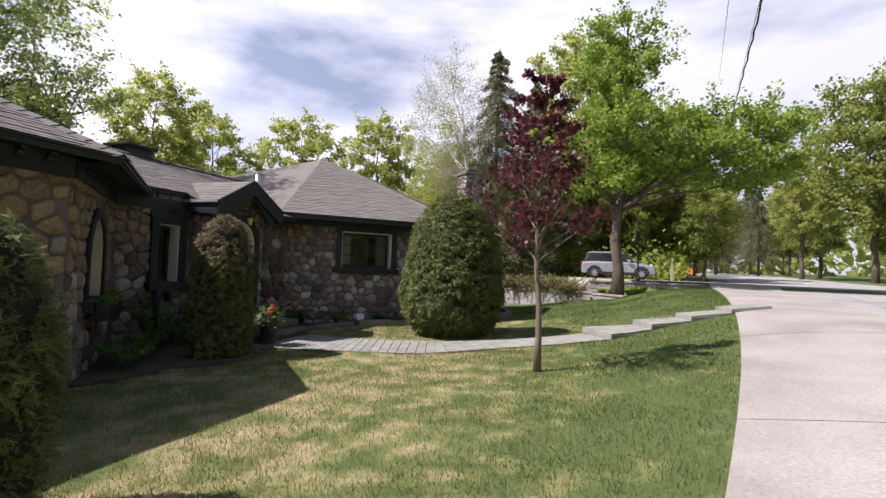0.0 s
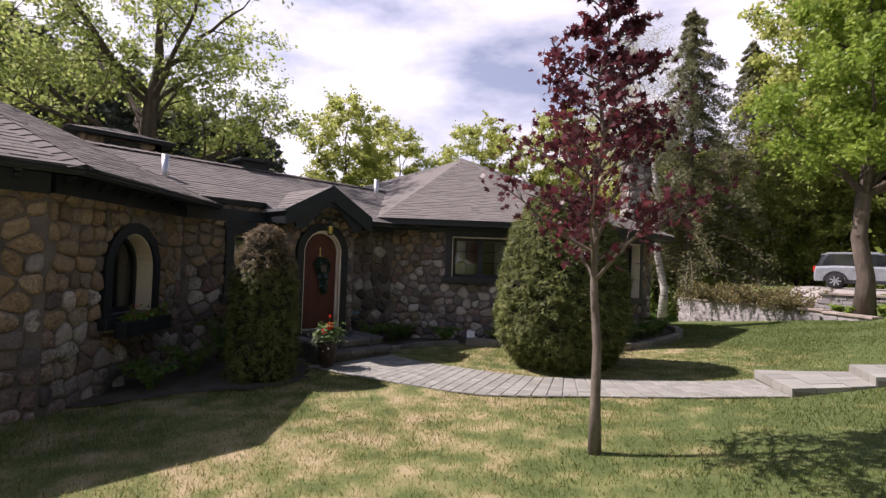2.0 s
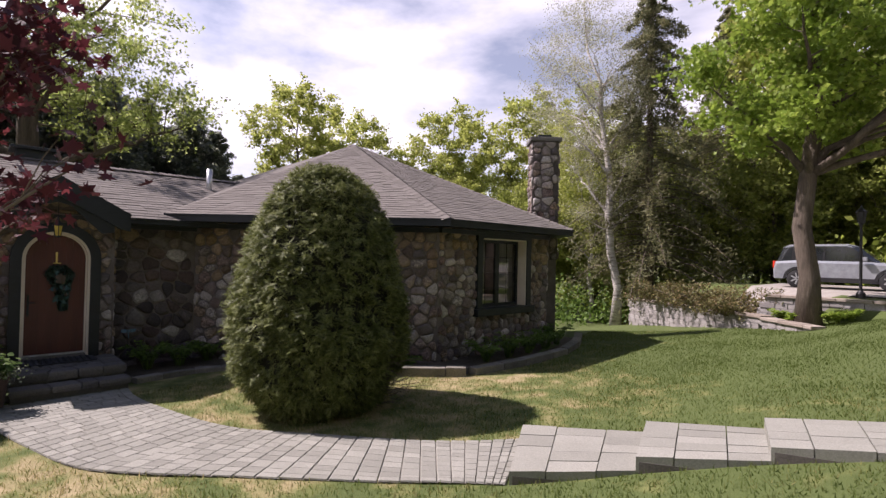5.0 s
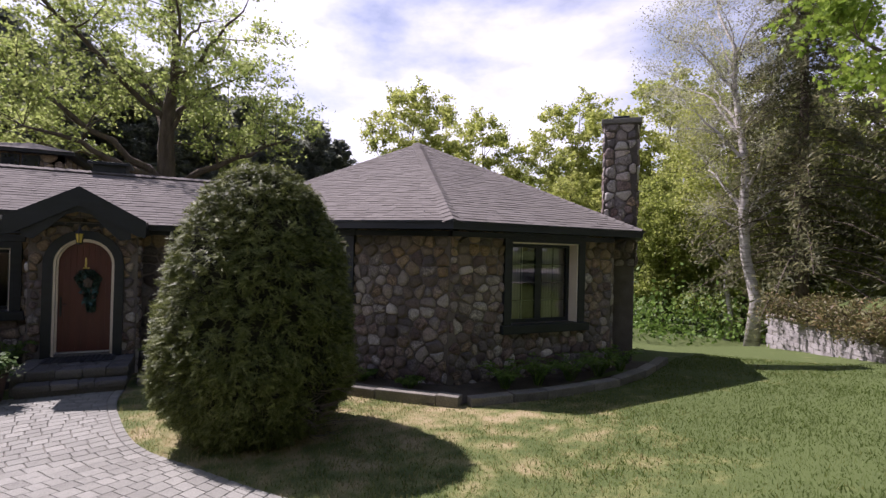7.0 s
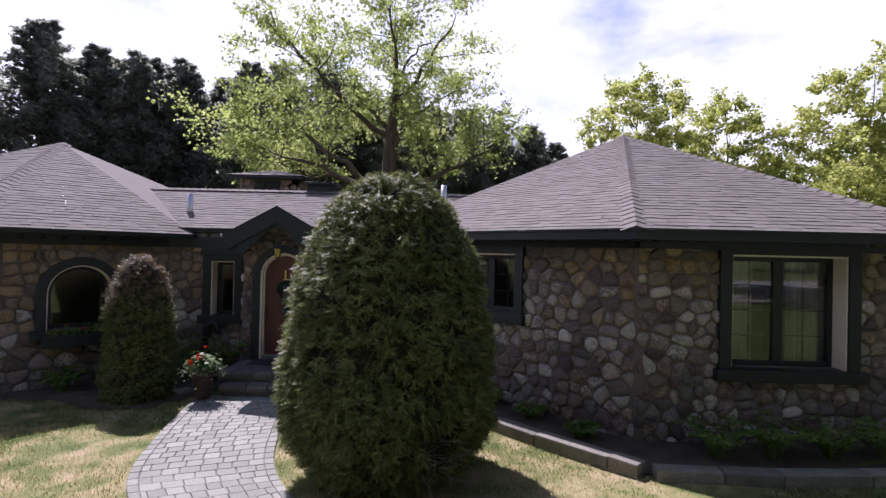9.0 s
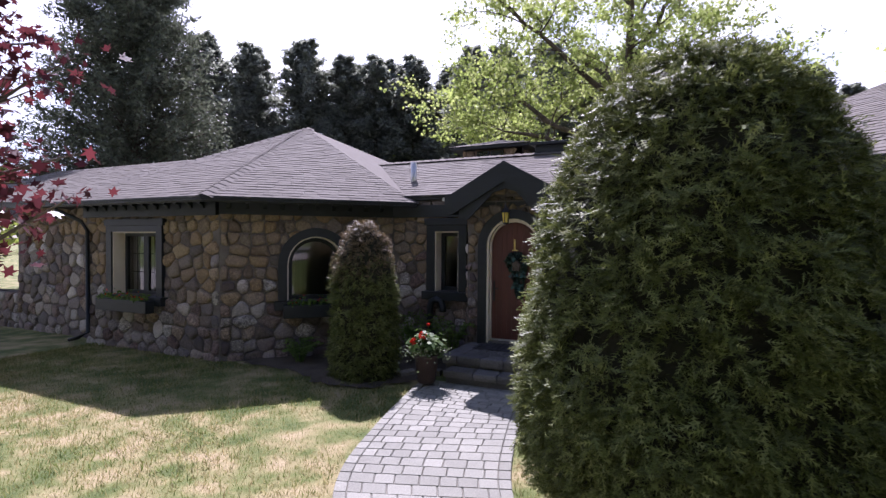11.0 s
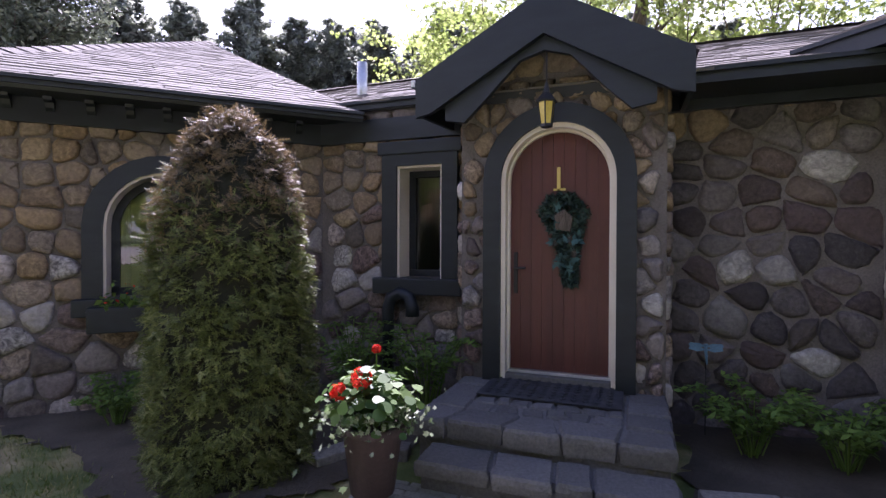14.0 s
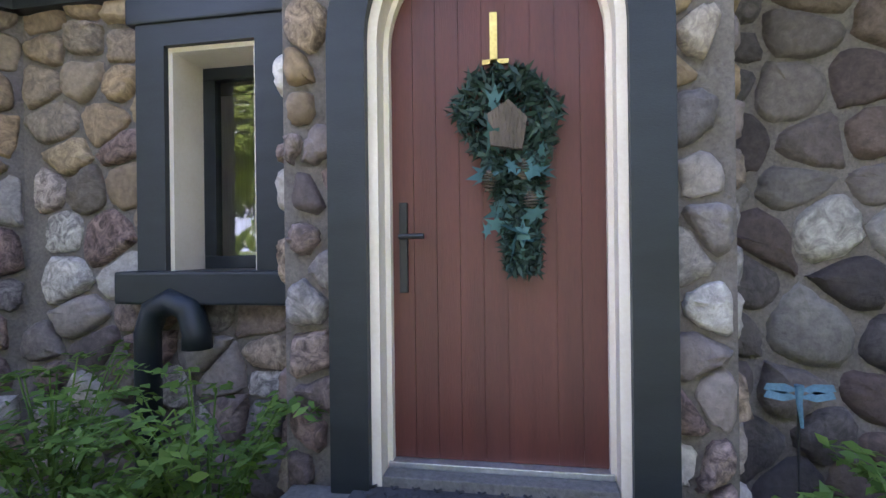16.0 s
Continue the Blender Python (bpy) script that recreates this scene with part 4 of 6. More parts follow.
hd = part("handle", Mesh().box(DC - 0.395, DC - 0.36, 0.05, 0.07, 1.05, 1.42, 0.006).tube([(DC - 0.378, 0.06, 1.28), (DC - 0.378, 0.0, 1.28), (DC - 0.28, 0.0, 1.28)], [0.011] * 3, 8), M_black, door, "black lever handle on a long plate")
# figure on the door
cu = bpy.data.curves.new("house_number", "FONT")
cu.body, cu.size, cu.extrude, cu.align_x = "1", 0.3, 0.006, "CENTER"
tmp = new("house_number_curve", cu)
num_mesh = bpy.data.meshes.new_from_object(tmp)
bpy.data.objects.remove(tmp)
num_mesh.materials.append(M_brass)
num = thing("house_number", "brass numeral 1 fixed to the red-brown door", "house number", pose(-8.28 - 0.057, 8.42 + DC, 1.96, 90, 0, 90))
fig = new("figure", num_mesh)
fig.parent = num
part("foot_serif", Mesh().box(-0.045, 0.06, 0.0, 0.018, -0.006, 0.006), M_brass, num)


# ---- planting ----
def surface_points(prof, n, rs, lumps=0.06):
    """Points and outward normals on a lumpy upright body; prof gives (radius, height)."""
    pr = np.array(prof)
    seg = np.hypot(np.diff(pr[:, 0]), np.diff(pr[:, 1])) * (pr[:-1, 0] + pr[1:, 0] + 0.1)
    cum = np.concatenate([[0], np.cumsum(seg)]) / seg.sum()
    t = rs.uniform(0, 1, n)
    k = np.clip(np.searchsorted(cum, t) - 1, 0, len(pr) - 2)
    f = (t - cum[k]) / (cum[k + 1] - cum[k] + 1e-9)
    r = pr[k, 0] + (pr[k + 1, 0] - pr[k, 0]) * f
    z = pr[k, 1] + (pr[k + 1, 1] - pr[k, 1]) * f
    th = rs.uniform(0, 2 * np.pi, n)
    lump = 1 + lumps * (np.sin(5 * th + z * 3) * 0.5 + np.sin(9 * th - z * 5 + 1) * 0.3 + np.sin(z * 7 + 2 * th) * 0.4)
    dr, dz = pr[k + 1, 0] - pr[k, 0], pr[k + 1, 1] - pr[k, 1]
    nr = np.stack([np.cos(th) * dz, np.sin(th) * dz, -dr], 1)
    nr /= np.linalg.norm(nr, axis=1)[:, None] + 1e-9
    p = np.stack([np.cos(th) * r * lump, np.sin(th) * r * lump, z], 1)
    return p, nr


def clipped_bush(name, x, y, prof, count, size, label, material, top=None, trunk=True, seed=1, bare=None):
    """A shorn conifer: many small tufts of sprays over a near-black solid core that stands for inner shade; bare is a
    thin patch (angle, height, radius).
    """
    b = thing(name, label, "bush", pose(x, y, ground_z(x, y) - 0.02))
    rs = np.random.RandomState(seed)
    # added solid filler; its near-black colour is the shade between the sprays
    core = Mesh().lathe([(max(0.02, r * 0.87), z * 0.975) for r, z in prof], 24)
    part("core", core, M_core, b, "near-black filler body, shade between the sprays", smooth=True)
    per = 14
    tc, tn = surface_points(prof, count // per, rs, 0.045)
    tc = tc + tn * rs.normal(-0.015, 0.03, (len(tc), 1))
    p, n = np.repeat(tc, per, 0), np.repeat(tn, per, 0)
    off = rs.normal(0, size * 0.42, p.shape)
    off -= n * np.sum(off * n, 1)[:, None]
    dome = np.exp(-np.sum(off ** 2, 1) / (size * 0.6) ** 2)[:, None]
    p = p + off + n * (dome * size * 0.75 - size * 0.55 + rs.normal(0, size * 0.2, (len(p), 1)))
    count = len(p)
    side = n * 0.5 + np.array([0, 0, 0.65]) + rs.normal(0, 0.4, (count, 3))
    tip = n * 0.9 + off / size * 0.7 + np.array([0, 0, 0.1]) + rs.normal(0, 0.35, (count, 3))
    if bare:
        th, bz, br_ = bare
        rb = np.interp(bz, [q[1] for q in prof], [q[0] for q in prof])
        c0 = np.array([math.cos(th) * rb, math.sin(th) * rb, bz])
        far_ = np.linalg.norm((p - c0) * [1, 1, 0.8], axis=1) > br_ * rs.uniform(0.35, 1.25, count)
        p, side, tip, count = p[far_], side[far_], tip[far_], int(far_.sum())
        tw, rnd = Mesh(), random.Random(seed)
        for _ in range(120):
            q = Vector(c0) * 0.8 + Vector((rnd.gauss(0, 0.5), rnd.gauss(0, 0.5), rnd.gauss(0, 0.6))) * br_
            d = Vector((math.cos(th), math.sin(th), rnd.uniform(-0.3, 0.8))) + Vector((rnd.gauss(0, 0.5), rnd.gauss(0, 0.5), 0))
            tw.tube([q, q + d * 0.12 + Vector((0, 0, rnd.uniform(-0.03, 0.03))), q + d * rnd.uniform(0.18, 0.28)], [0.006, 0.004, 0.002], 4, False)
        part("dead_branchwork", tw, M_bark_young, b, "bare grey twigs in a thin patch")["kind"] = "stuff"
    H = prof[-1][1]
    if top is None:
        leaves("foliage", p, side, size, material, b, aspect=1.5, jitter=0.2, shape=SPRAY, axis=tip)
    else:
        hi = p[:, 2] > H * 0.7 + rs.normal(0, 0.2, count)
        leaves("foliage", p[~hi], side[~hi], size, material, b, aspect=1.5, jitter=0.25, shape=SPRAY, axis=tip[~hi])
        leaves("dry_tip_foliage", p[hi], side[hi], size, top, b, aspect=1.5, jitter=0.2, shape=SPRAY, axis=tip[hi], label="browned dry tips")["kind"] = "stuff"
    if trunk:
        part("stem", Mesh().tube([(0, 0, -0.1), (0, 0, 0.5)], [0.09, 0.07], 8), M_bark, b)
    return b


# near-black: the shade inside the bushes as a colour
M_core = mat("bush_shade_core", [(0.012, 0.014, 0.007), (0.028, 0.026, 0.014)], 6, 0.95, 0.6, 6)
clipped_bush("clipped_cedar", -3.85, 12.0, [(0.74, 0.06), (1.02, 0.3), (1.21, 0.65), (1.28, 1.1), (1.24, 1.6), (1.1, 2.3), (0.94, 2.8), (0.7, 3.25), (0.4, 3.52), (0.05, 3.62)], 62000, 0.095, "large egg-shaped clipped green cedar beside the path", L_cedar, seed=3, bare=(0.6, 0.62, 0.34))
clipped_bush("clipped_cedar", -6.72, 7.2, [(0.54, 0.0), (0.57, 0.5), (0.54, 1.2), (0.52, 1.7), (0.44, 2.1), (0.3, 2.4), (0.12, 2.56), (0.02, 2.6)], 26000, 0.068, "narrow clipped cedar with a browned top by the step", L_cedar, L_cedar_dry, seed=4)
clipped_bush("clipped_cedar", -3.5, 1.7, [(0.4, 0.0), (0.48, 0.5), (0.48, 1.2), (0.4, 1.6), (0.25, 1.9), (0.05, 2.02)], 15000, 0.068, "dark clipped cedar in the shade of the eaves", L_cedar, seed=5)


def limbs(height, spread, seed, trunk_r, first=0.3, count=26, up=0.6, droop=0.0, lean=(0, 0), sub=3, bare=0.12):
    """Trunk and boughs of a tree as one Mesh, and the twig points that carry leaves."""
    rnd = random.Random(seed)
    tr, br, tips = Mesh(), Mesh(), []
    pts, n = [], 9
    wob = [Vector((rnd.uniform(-1, 1), rnd.uniform(-1, 1), 0)) * height * 0.012 for _ in range(n + 1)]
    for i in range(n + 1):
        t = i / n
        pts.append(Vector((lean[0] * t, lean[1] * t, height * 0.96 * t)) + wob[i] * (i > 0) - Vector((0, 0, 0.15 * (i == 0))))
    tr.tube(pts, [trunk_r * (1.35 if i == 0 else 1 - 0.9 * i / n) for i in range(n + 1)], 10)

    def at(t):
        k = min(int(t * n), n - 1)
        return pts[k].lerp(pts[k + 1], t * n - k)
    for c in range(count):
        t = first + (0.97 - first) * (c + rnd.random()) / count
        a = c * 2.4 + rnd.uniform(-0.4, 0.4)
        q = (t - first) / (1 - first)
        ln = spread(q) * rnd.uniform(0.75, 1.1)
        p0 = at(t)
        d = Vector((math.cos(a), math.sin(a), up * rnd.uniform(0.5, 1.3))).normalized()
        line, rads, p = [p0], [trunk_r * 0.42 * (1 - 0.7 * q)], p0.copy()
        for k in range(4):
            d = (d + Vector((rnd.uniform(-1, 1), rnd.uniform(-1, 1), rnd.uniform(-0.6, 0.7) - droop)) * 0.22).normalized()
            p = p + d * ln / 4
            line.append(p.copy())
            rads.append(rads[0] * (0.8 - 0.19 * k))
            if k * 0.25 >= bare:
                tips.append((p.copy(), ln / 4))
        br.tube(line, rads, 5, False)
        for s in range(sub):
            k = rnd.randint(1, 3)
            e = line[k]
            dd = (line[k + 1] - line[k]).normalized() + Vector((rnd.uniform(-1, 1), rnd.uniform(-1, 1), rnd.uniform(-0.5, 0.9))) * 0.8
            f = e + dd.normalized() * ln * rnd.uniform(0.2, 0.42)
            m = e.lerp(f, 0.5) + Vector((0, 0, 0.03 * ln))
            br.tube([e, m, f], [rads[k] * 0.5, rads[k] * 0.35, rads[k] * 0.12], 4, False)
            tips += [(f, ln / 4), (m, ln / 4)]
    return tr, br, tips


def bend(p, c, q, n):
    """Points on the curve from p to q that leaves towards c."""
    return [p * (1 - t) ** 2 + c * 2 * t * (1 - t) + q * t * t for t in (k / n for k in range(n + 1))]


def crowned(seed, height, trunk_r, fork, lobes, main=9, clump=0.9, twigs=7, lean=(0, 0), thin=0.45, upright=0.0):
    """A broadleaf tree: a leader, main limbs, boughs that reach into the lobes of the crown, and twigs.
    A lobe is (centre, radii, boughs); leaves sit on the twigs."""
    rnd = random.Random(seed)
    tr, br, tips = Mesh(), Mesh(), []
    n = 10
    line = [Vector((lean[0] * t * t + rnd.uniform(-1, 1) * 0.012 * height * (0 < t), lean[1] * t * t + rnd.uniform(-1, 1) * 0.012 * height * (0 < t), height * t - 0.2 * (t == 0))) for t in (k / n for k in range(n + 1))]
    tr.tube(line, [trunk_r * (1.4 if k == 0 else max(0.1, (1 - 0.55 * k / n) if k / n < fork else (1 - 0.55 * fork) * (1 - (k / n - fork) / (1.02 - fork)))) for k in range(n + 1)], 12)
    ends = []
    for c, r, m in lobes:
        for _ in range(m):
            best, gap = None, -1
            for _ in range(7):
                d = Vector((rnd.gauss(0, 1), rnd.gauss(0, 1), rnd.gauss(0, 1))).normalized() * rnd.random() ** thin
                q = Vector((c[0] + d.x * r[0], c[1] + d.y * r[1], c[2] + d.z * r[2]))
                g = min(((q - e).length for e in ends), default=9)
                if g > gap:
                    best, gap = q, g
            ends.append(best)

    def on_trunk(t):
        k = min(int(t * n), n - 1)
        return line[k].lerp(line[k + 1], t * n - k)
    nodes = [(on_trunk(t), trunk_r * 0.45 * (1.1 - t)) for t in (fork + (0.98 - fork) * k / 8 for k in range(9))]
    picks = [ends[0]]
    while len(picks) < min(main, len(ends)):
        picks.append(max(ends, key=lambda e: min((e - p).length for p in picks)))
    for e in picks:
        lo = on_trunk(fork * 0.85)
        z = min(max(e.z - 0.75 * math.hypot(e.x - lo.x, e.y - lo.y) - 0.8, lo.z), height * 0.85)
        s0 = on_trunk(z / height)
        goal = s0.lerp(e, 0.85)
        mid = s0.lerp(goal, 0.5) + Vector((rnd.uniform(-1, 1), rnd.uniform(-1, 1), rnd.uniform(-0.2, 0.9) + upright)) * 0.16 * (goal - s0).length
        curve = bend(s0, mid, goal, 8)
        curve = [p + Vector((rnd.uniform(-1, 1), rnd.uniform(-1, 1), rnd.uniform(-1, 1))) * 0.025 * (goal - s0).length * (0 < k < 8) for k, p in enumerate(curve)]
        r0 = trunk_r * 0.5 * (1.15 - z / height)
        br.tube(curve, [r0 * (1 - 0.1 * k) for k in range(9)], 7, False)
        nodes += [(curve[k], r0 * (1 - 0.1 * k)) for k in range(2, 9)]
    for e in ends:
        s0, r0 = min(nodes, key=lambda q: (q[0] - e).length + 1.2 * max(0, q[0].z - e.z + 0.3))
        mid = s0.lerp(e, 0.5) + Vector((rnd.uniform(-0.6, 0.6), rnd.uniform(-0.6, 0.6), rnd.uniform(-0.2, 0.7) + upright)) * 0.2 * (e - s0).length
        curve = bend(s0, mid, e, 5)
        r1 = max(0.012, r0 * 0.5)
        br.tube(curve, [r1 * (1 - 0.15 * k) for k in range(6)], 5, False)
        for k in range(twigs):
            o = curve[rnd.choice((2, 3, 4, 5, 5))]
            d = (Vector((rnd.gauss(0, 1), rnd.gauss(0, 1), rnd.gauss(0.15, 0.8) + upright)).normalized() + (e - s0).normalized() * 0.5)
            f = o + d * clump * rnd.uniform(0.45, 1.1)
            br.tube([o, o.lerp(f, 0.5) + Vector((0, 0, 0.05 * clump)), f], [r1 * 0.35, r1 * 0.25, 0.004], 4, False)
            tips += [(o.lerp(f, u), clump * 0.4) for u in (0.4, 0.7, 1.0)]
    return tr, br, tips


def conifer(seed, height, trunk_r, radius, boughs=150, first=0.1, rise=0.1, droop=0.3, ragged=0.25):
    """A straight leader with many boughs; radius gives the reach by height; needles sit along the boughs."""
    rnd = random.Random(seed)
    tr, br, tips = Mesh(), Mesh(), []
    tr.tube([(0, 0, -0.2), (0, 0, height * 0.5), (0, 0, height)], [trunk_r * 1.2, trunk_r * 0.65, 0.02], 9)
    for c in range(boughs):
        t = first + (1 - first) * ((c + rnd.random()) / boughs) ** 1.05
        a = c * 2.4 + rnd.uniform(-0.5, 0.5)
        ln = radius(t) * rnd.uniform(1 - ragged, 1 + ragged * 0.6) + 0.1
        o, d = Vector((0, 0, t * height)), Vector((math.cos(a), math.sin(a), 0))
        curve = [o + d * ln * u + Vector((0, 0, ln * (rise * u - droop * u * u))) for u in (0, 0.25, 0.5, 0.75, 1.0)]
        br.tube(curve, [0.035 * (1.1 - t) + 0.01 - 0.008 * k * (1.1 - t) for k in range(5)], 4, False)
        for k in range(14):
            u = 0.2 + 0.8 * (k / 13) ** 0.8
            i = min(int(u * 4), 3)
            tips.append((curve[i].lerp(curve[i + 1], u * 4 - i), 0.14 * ln * (1.25 - 0.7 * u) + 0.07))
    for k in range(10):
        tips.append((Vector((0, 0, height * (0.96 + 0.006 * k))), 0.1))
    return tr, br, tips


def tree(name, x, y, height, spread, seed, trunk_r, n_leaf, leaf, material, bark, label, cat="tree", z=None, fill=0.55, flat=0.7, aspect=1.5, shape=DIAMOND, grow=limbs, **kw):
    """A whole tree. For crowned() spread is the height of the first fork as a share, for conifer() the reach by height."""
    t = thing(name, label, cat, pose(x, y, (ground_z(x, y) if z is None else z)))
    tr, br, tips = limbs(height, spread, seed, trunk_r, **kw) if grow is limbs else grow(seed, height, trunk_r, spread, **kw)
    part("trunk", tr, bark, t, smooth=True)
    part("branchwork", br, bark, t, smooth=True)["kind"] = "stuff"
    rs = np.random.RandomState(seed)
    k = rs.randint(0, len(tips), n_leaf)
    c = np.array([tuple(p) for p, _ in tips])[k]
    r = np.array([s for _, s in tips])[k][:, None]
    c = c + rs.normal(0, 1, (n_leaf, 3)) * r * fill * [1, 1, flat]
    leaves("crown", c, rs.normal(0, 1, (n_leaf, 3)) + [0, 0, 0.6], leaf, material, t, aspect=aspect, jitter=0.4, shape=shape)
    return t


# the young plum-leaved tree on the lawn
tree("purple_tree", -1.03, 7.86, 5.0, lambda q: 1.28 * (0.75 + 0.25 * math.sin(math.pi * min(1, q + 0.25))) * (1.05 - 0.72 * q), 7, 0.055, 3100, 0.088, L_plum, M_bark_young, "slender young tree with dark plum-red leaves on the lawn", first=0.34, count=36, up=0.85, fill=0.36, sub=7, aspect=1.0, shape=LOBED, bare=0.3)
# the maple by the driveway: a tall leader and a broad arm over the drive
tree("maple_tree", 0.05, 23.55, 12.6, 0.36, 12, 0.24, 47000, 0.15, L_maple, M_bark, "tall maple with fresh bright green leaves by the driveway", grow=crowned,
     lobes=[((0.0, 0.2, 10.2), (1.9, 2.0, 3.0), 34), ((0.2, 0.0, 6.6), (3.1, 3.2, 2.3), 40), ((4.2, 0.3, 6.6), (3.4, 2.8, 1.9), 42)], main=14, clump=0.75, twigs=8, lean=(0.35, 0.1), fill=0.55, aspect=1.0, shape=LOBED)
# birch and spruces beyond the north wing
tree("birch_tree", -8.3, 29.7, 16.5, 0.3, 13, 0.2, 26000, 0.075, L_birch, M_birch, "white-barked birch with bare spring twigs", grow=crowned,
     lobes=[((-1.9, 0.5, 11.5), (2.9, 2.6, 4.8), 85), ((-0.6, 0.2, 6.2), (2.6, 2.2, 1.6), 8)], main=18, clump=0.85, twigs=12, lean=(-2.6, 0.8), upright=0.7, fill=0.6)
tree("birch_tree", -11.5, 33, 13, 0.3, 14, 0.12, 22000, 0.12, L_young, M_birch, "slim birch with pale opening leaves", grow=crowned, lobes=[((0, 0, 8.5), (2.6, 2.6, 4.6), 60)], main=12, clump=0.8, upright=0.4, fill=0.6)
spruce_a = tree("spruce_tree", -7.6, 31.5, 16.6, lambda t: 4.6 * (1.02 - t) ** 0.85 + 0.1, 15, 0.24, 40000, 0.22, L_spruce, M_bark, "tall dark spruce with drooping boughs", grow=conifer, boughs=170, first=0.16, rise=0.15, droop=0.5, ragged=0.4, fill=0.5, flat=0.9, aspect=4.5)
spruce_a["group"] = "spruces beside the driveway"
for x, y, s, r in ((-6.0, 37.5, 1.0, 40), (-12.5, 40, 0.85, 100)):
    copy_thing(spruce_a, pose(x, y, ground_z(x, y), 0, 0, r) @ Matrix.Scale(s, 4)).scale = (s, s, s)

# the broad oak and the conifers behind the house; haze is in the row's leaf colour
tree("oak_tree", -22.8, 9.9, 14.5, 0.44, 16, 0.5, 34000, 0.18, L_oak, M_bark, "broad old oak with sparse spring leaves behind the house", grow=crowned,
     lobes=[((0, -1.6, 12.6), (6.2, 6.4, 4.6), 95), ((0.5, -5.6, 8.2), (3.8, 4.2, 2.6), 34), ((0.5, 3.2, 9.0), (3.2, 3.2, 2.2), 24)], main=15, clump=1.0, twigs=8, fill=0.5, aspect=1.2, shape=LOBED)
con = tree("cedar_tree", -31, -8, 15.5, lambda t: 3.0 * (1.02 - t) ** 0.56, 17, 0.22, 30000, 0.3, L_hazed, M_bark, "tall cedar in the row behind the house, leaves paled for haze", grow=conifer, boughs=210, first=0.1, rise=0.55, droop=0.15, ragged=0.45, fill=0.6, flat=1.0, aspect=2.4)
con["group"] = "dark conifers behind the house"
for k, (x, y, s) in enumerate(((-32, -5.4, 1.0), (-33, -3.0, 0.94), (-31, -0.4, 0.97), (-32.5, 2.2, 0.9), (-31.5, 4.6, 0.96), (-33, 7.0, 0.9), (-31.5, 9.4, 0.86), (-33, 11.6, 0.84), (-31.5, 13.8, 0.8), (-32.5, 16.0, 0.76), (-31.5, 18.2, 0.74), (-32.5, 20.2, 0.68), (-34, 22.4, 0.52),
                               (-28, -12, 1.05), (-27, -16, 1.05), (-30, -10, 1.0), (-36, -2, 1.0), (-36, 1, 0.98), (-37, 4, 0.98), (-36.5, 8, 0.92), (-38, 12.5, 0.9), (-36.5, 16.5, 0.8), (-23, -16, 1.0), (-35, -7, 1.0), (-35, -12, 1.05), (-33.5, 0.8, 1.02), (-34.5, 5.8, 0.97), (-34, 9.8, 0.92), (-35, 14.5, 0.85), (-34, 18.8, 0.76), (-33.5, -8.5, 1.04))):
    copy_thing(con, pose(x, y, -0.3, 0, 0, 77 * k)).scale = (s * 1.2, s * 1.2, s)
tree("cedar_tree", -15.6, -12.0, 17.5, lambda t: 4.9 * (1.02 - t) ** 0.55, 18, 0.4, 110000, 0.21, L_conifer, M_bark, "massive dark conifer beyond the southern wing", grow=conifer, boughs=560, first=0.04, rise=0.5, droop=0.15, ragged=0.25, fill=0.42, flat=1.0, aspect=2.4)

# spring woodland round the plot
wa = tree("broadleaf_tree", -29.5, 24.8, 14.0, 0.35, 19, 0.2, 24000, 0.19, L_young, M_bark, "pale green young broadleaf tree", grow=crowned, lobes=[((0, 0, 10.8), (3.2, 3.2, 4.3), 66), ((0.4, 0.3, 7.0), (3.0, 3.0, 2.4), 24)], main=12, clump=0.75, upright=0.3, fill=0.55, aspect=1.2)
wb = tree("broadleaf_tree", -6, 43, 11.5, 0.28, 20, 0.19, 20000, 0.22, L_wood, M_bark, "woodland tree in fresh green leaf", grow=crowned, lobes=[((0, 0, 8.2), (3.6, 3.6, 4.2), 80), ((0.5, -0.4, 4.6), (2.6, 2.6, 2.0), 26)], main=12, clump=0.9, upright=0.2, fill=0.6, aspect=1.2)
wa["group"] = wb["group"] = "spring woodland"
rw = random.Random(9)
for x, y, s, src in ((-31, 31.2, 1.02, wa), (-27, 37.5, 1.1, wa), (-20.5, 40, 1.12, wa), (-34, 37, 1.0, wb), (-30, 43, 1.05, wb), (-37, 28, 0.9, wb), (-16, 46, 1.0, wa), (-26, 50, 1.1, wb),
                     (-3.0, 38.5, 1.3, wa), (-3.5, 35.5, .75, wb), (-9.5, 39, 1.0, wb), (-6, 34, .55, wb), (-2, 39, .85, wb), (1.0, 37.5, .7, wb), (3.0, 40, .8, wb), (-1, 44, 1.05, wb), (4.5, 45, 1.0, wa), (-10, 47, 1.1, wb), (0, 52, 1.1, wb), (5.5, 37, .6, wb), (-4, 49, 1.05, wa),
                     (20.5, 52, 1.45, wb), (26, 41, 1.2, wb), (17, 58, .9, wa), (28, 50, 1.2, wb), (21, 66, 1.0, wb), (-14, 38, .8, wb), (-18, 36, .7, wb), (-10.5, 34.5, .7, wb), (-20, 31, .6, wa), (-15, 33, .6, wb), (29, 30, 1.0, wb),
                     (-9, -12, .5, wb), (9, 85, .9, wb), (15, 92, 1.0, wa), (22, 80, 1.0, wb), (3, 78, 1.0, wb), (30, 70, 1.1, wb), (12, 110, 1.1, wb), (4, 62, .85, wb), (6, 100, 1.1, wb), (19, 105, 1.1, wb), (26, 98, 1.1, wb)):
    o = copy_thing(src, pose(x, y, ground_z(x, y) - 0.1, 0, 0, rw.uniform(0, 360)))
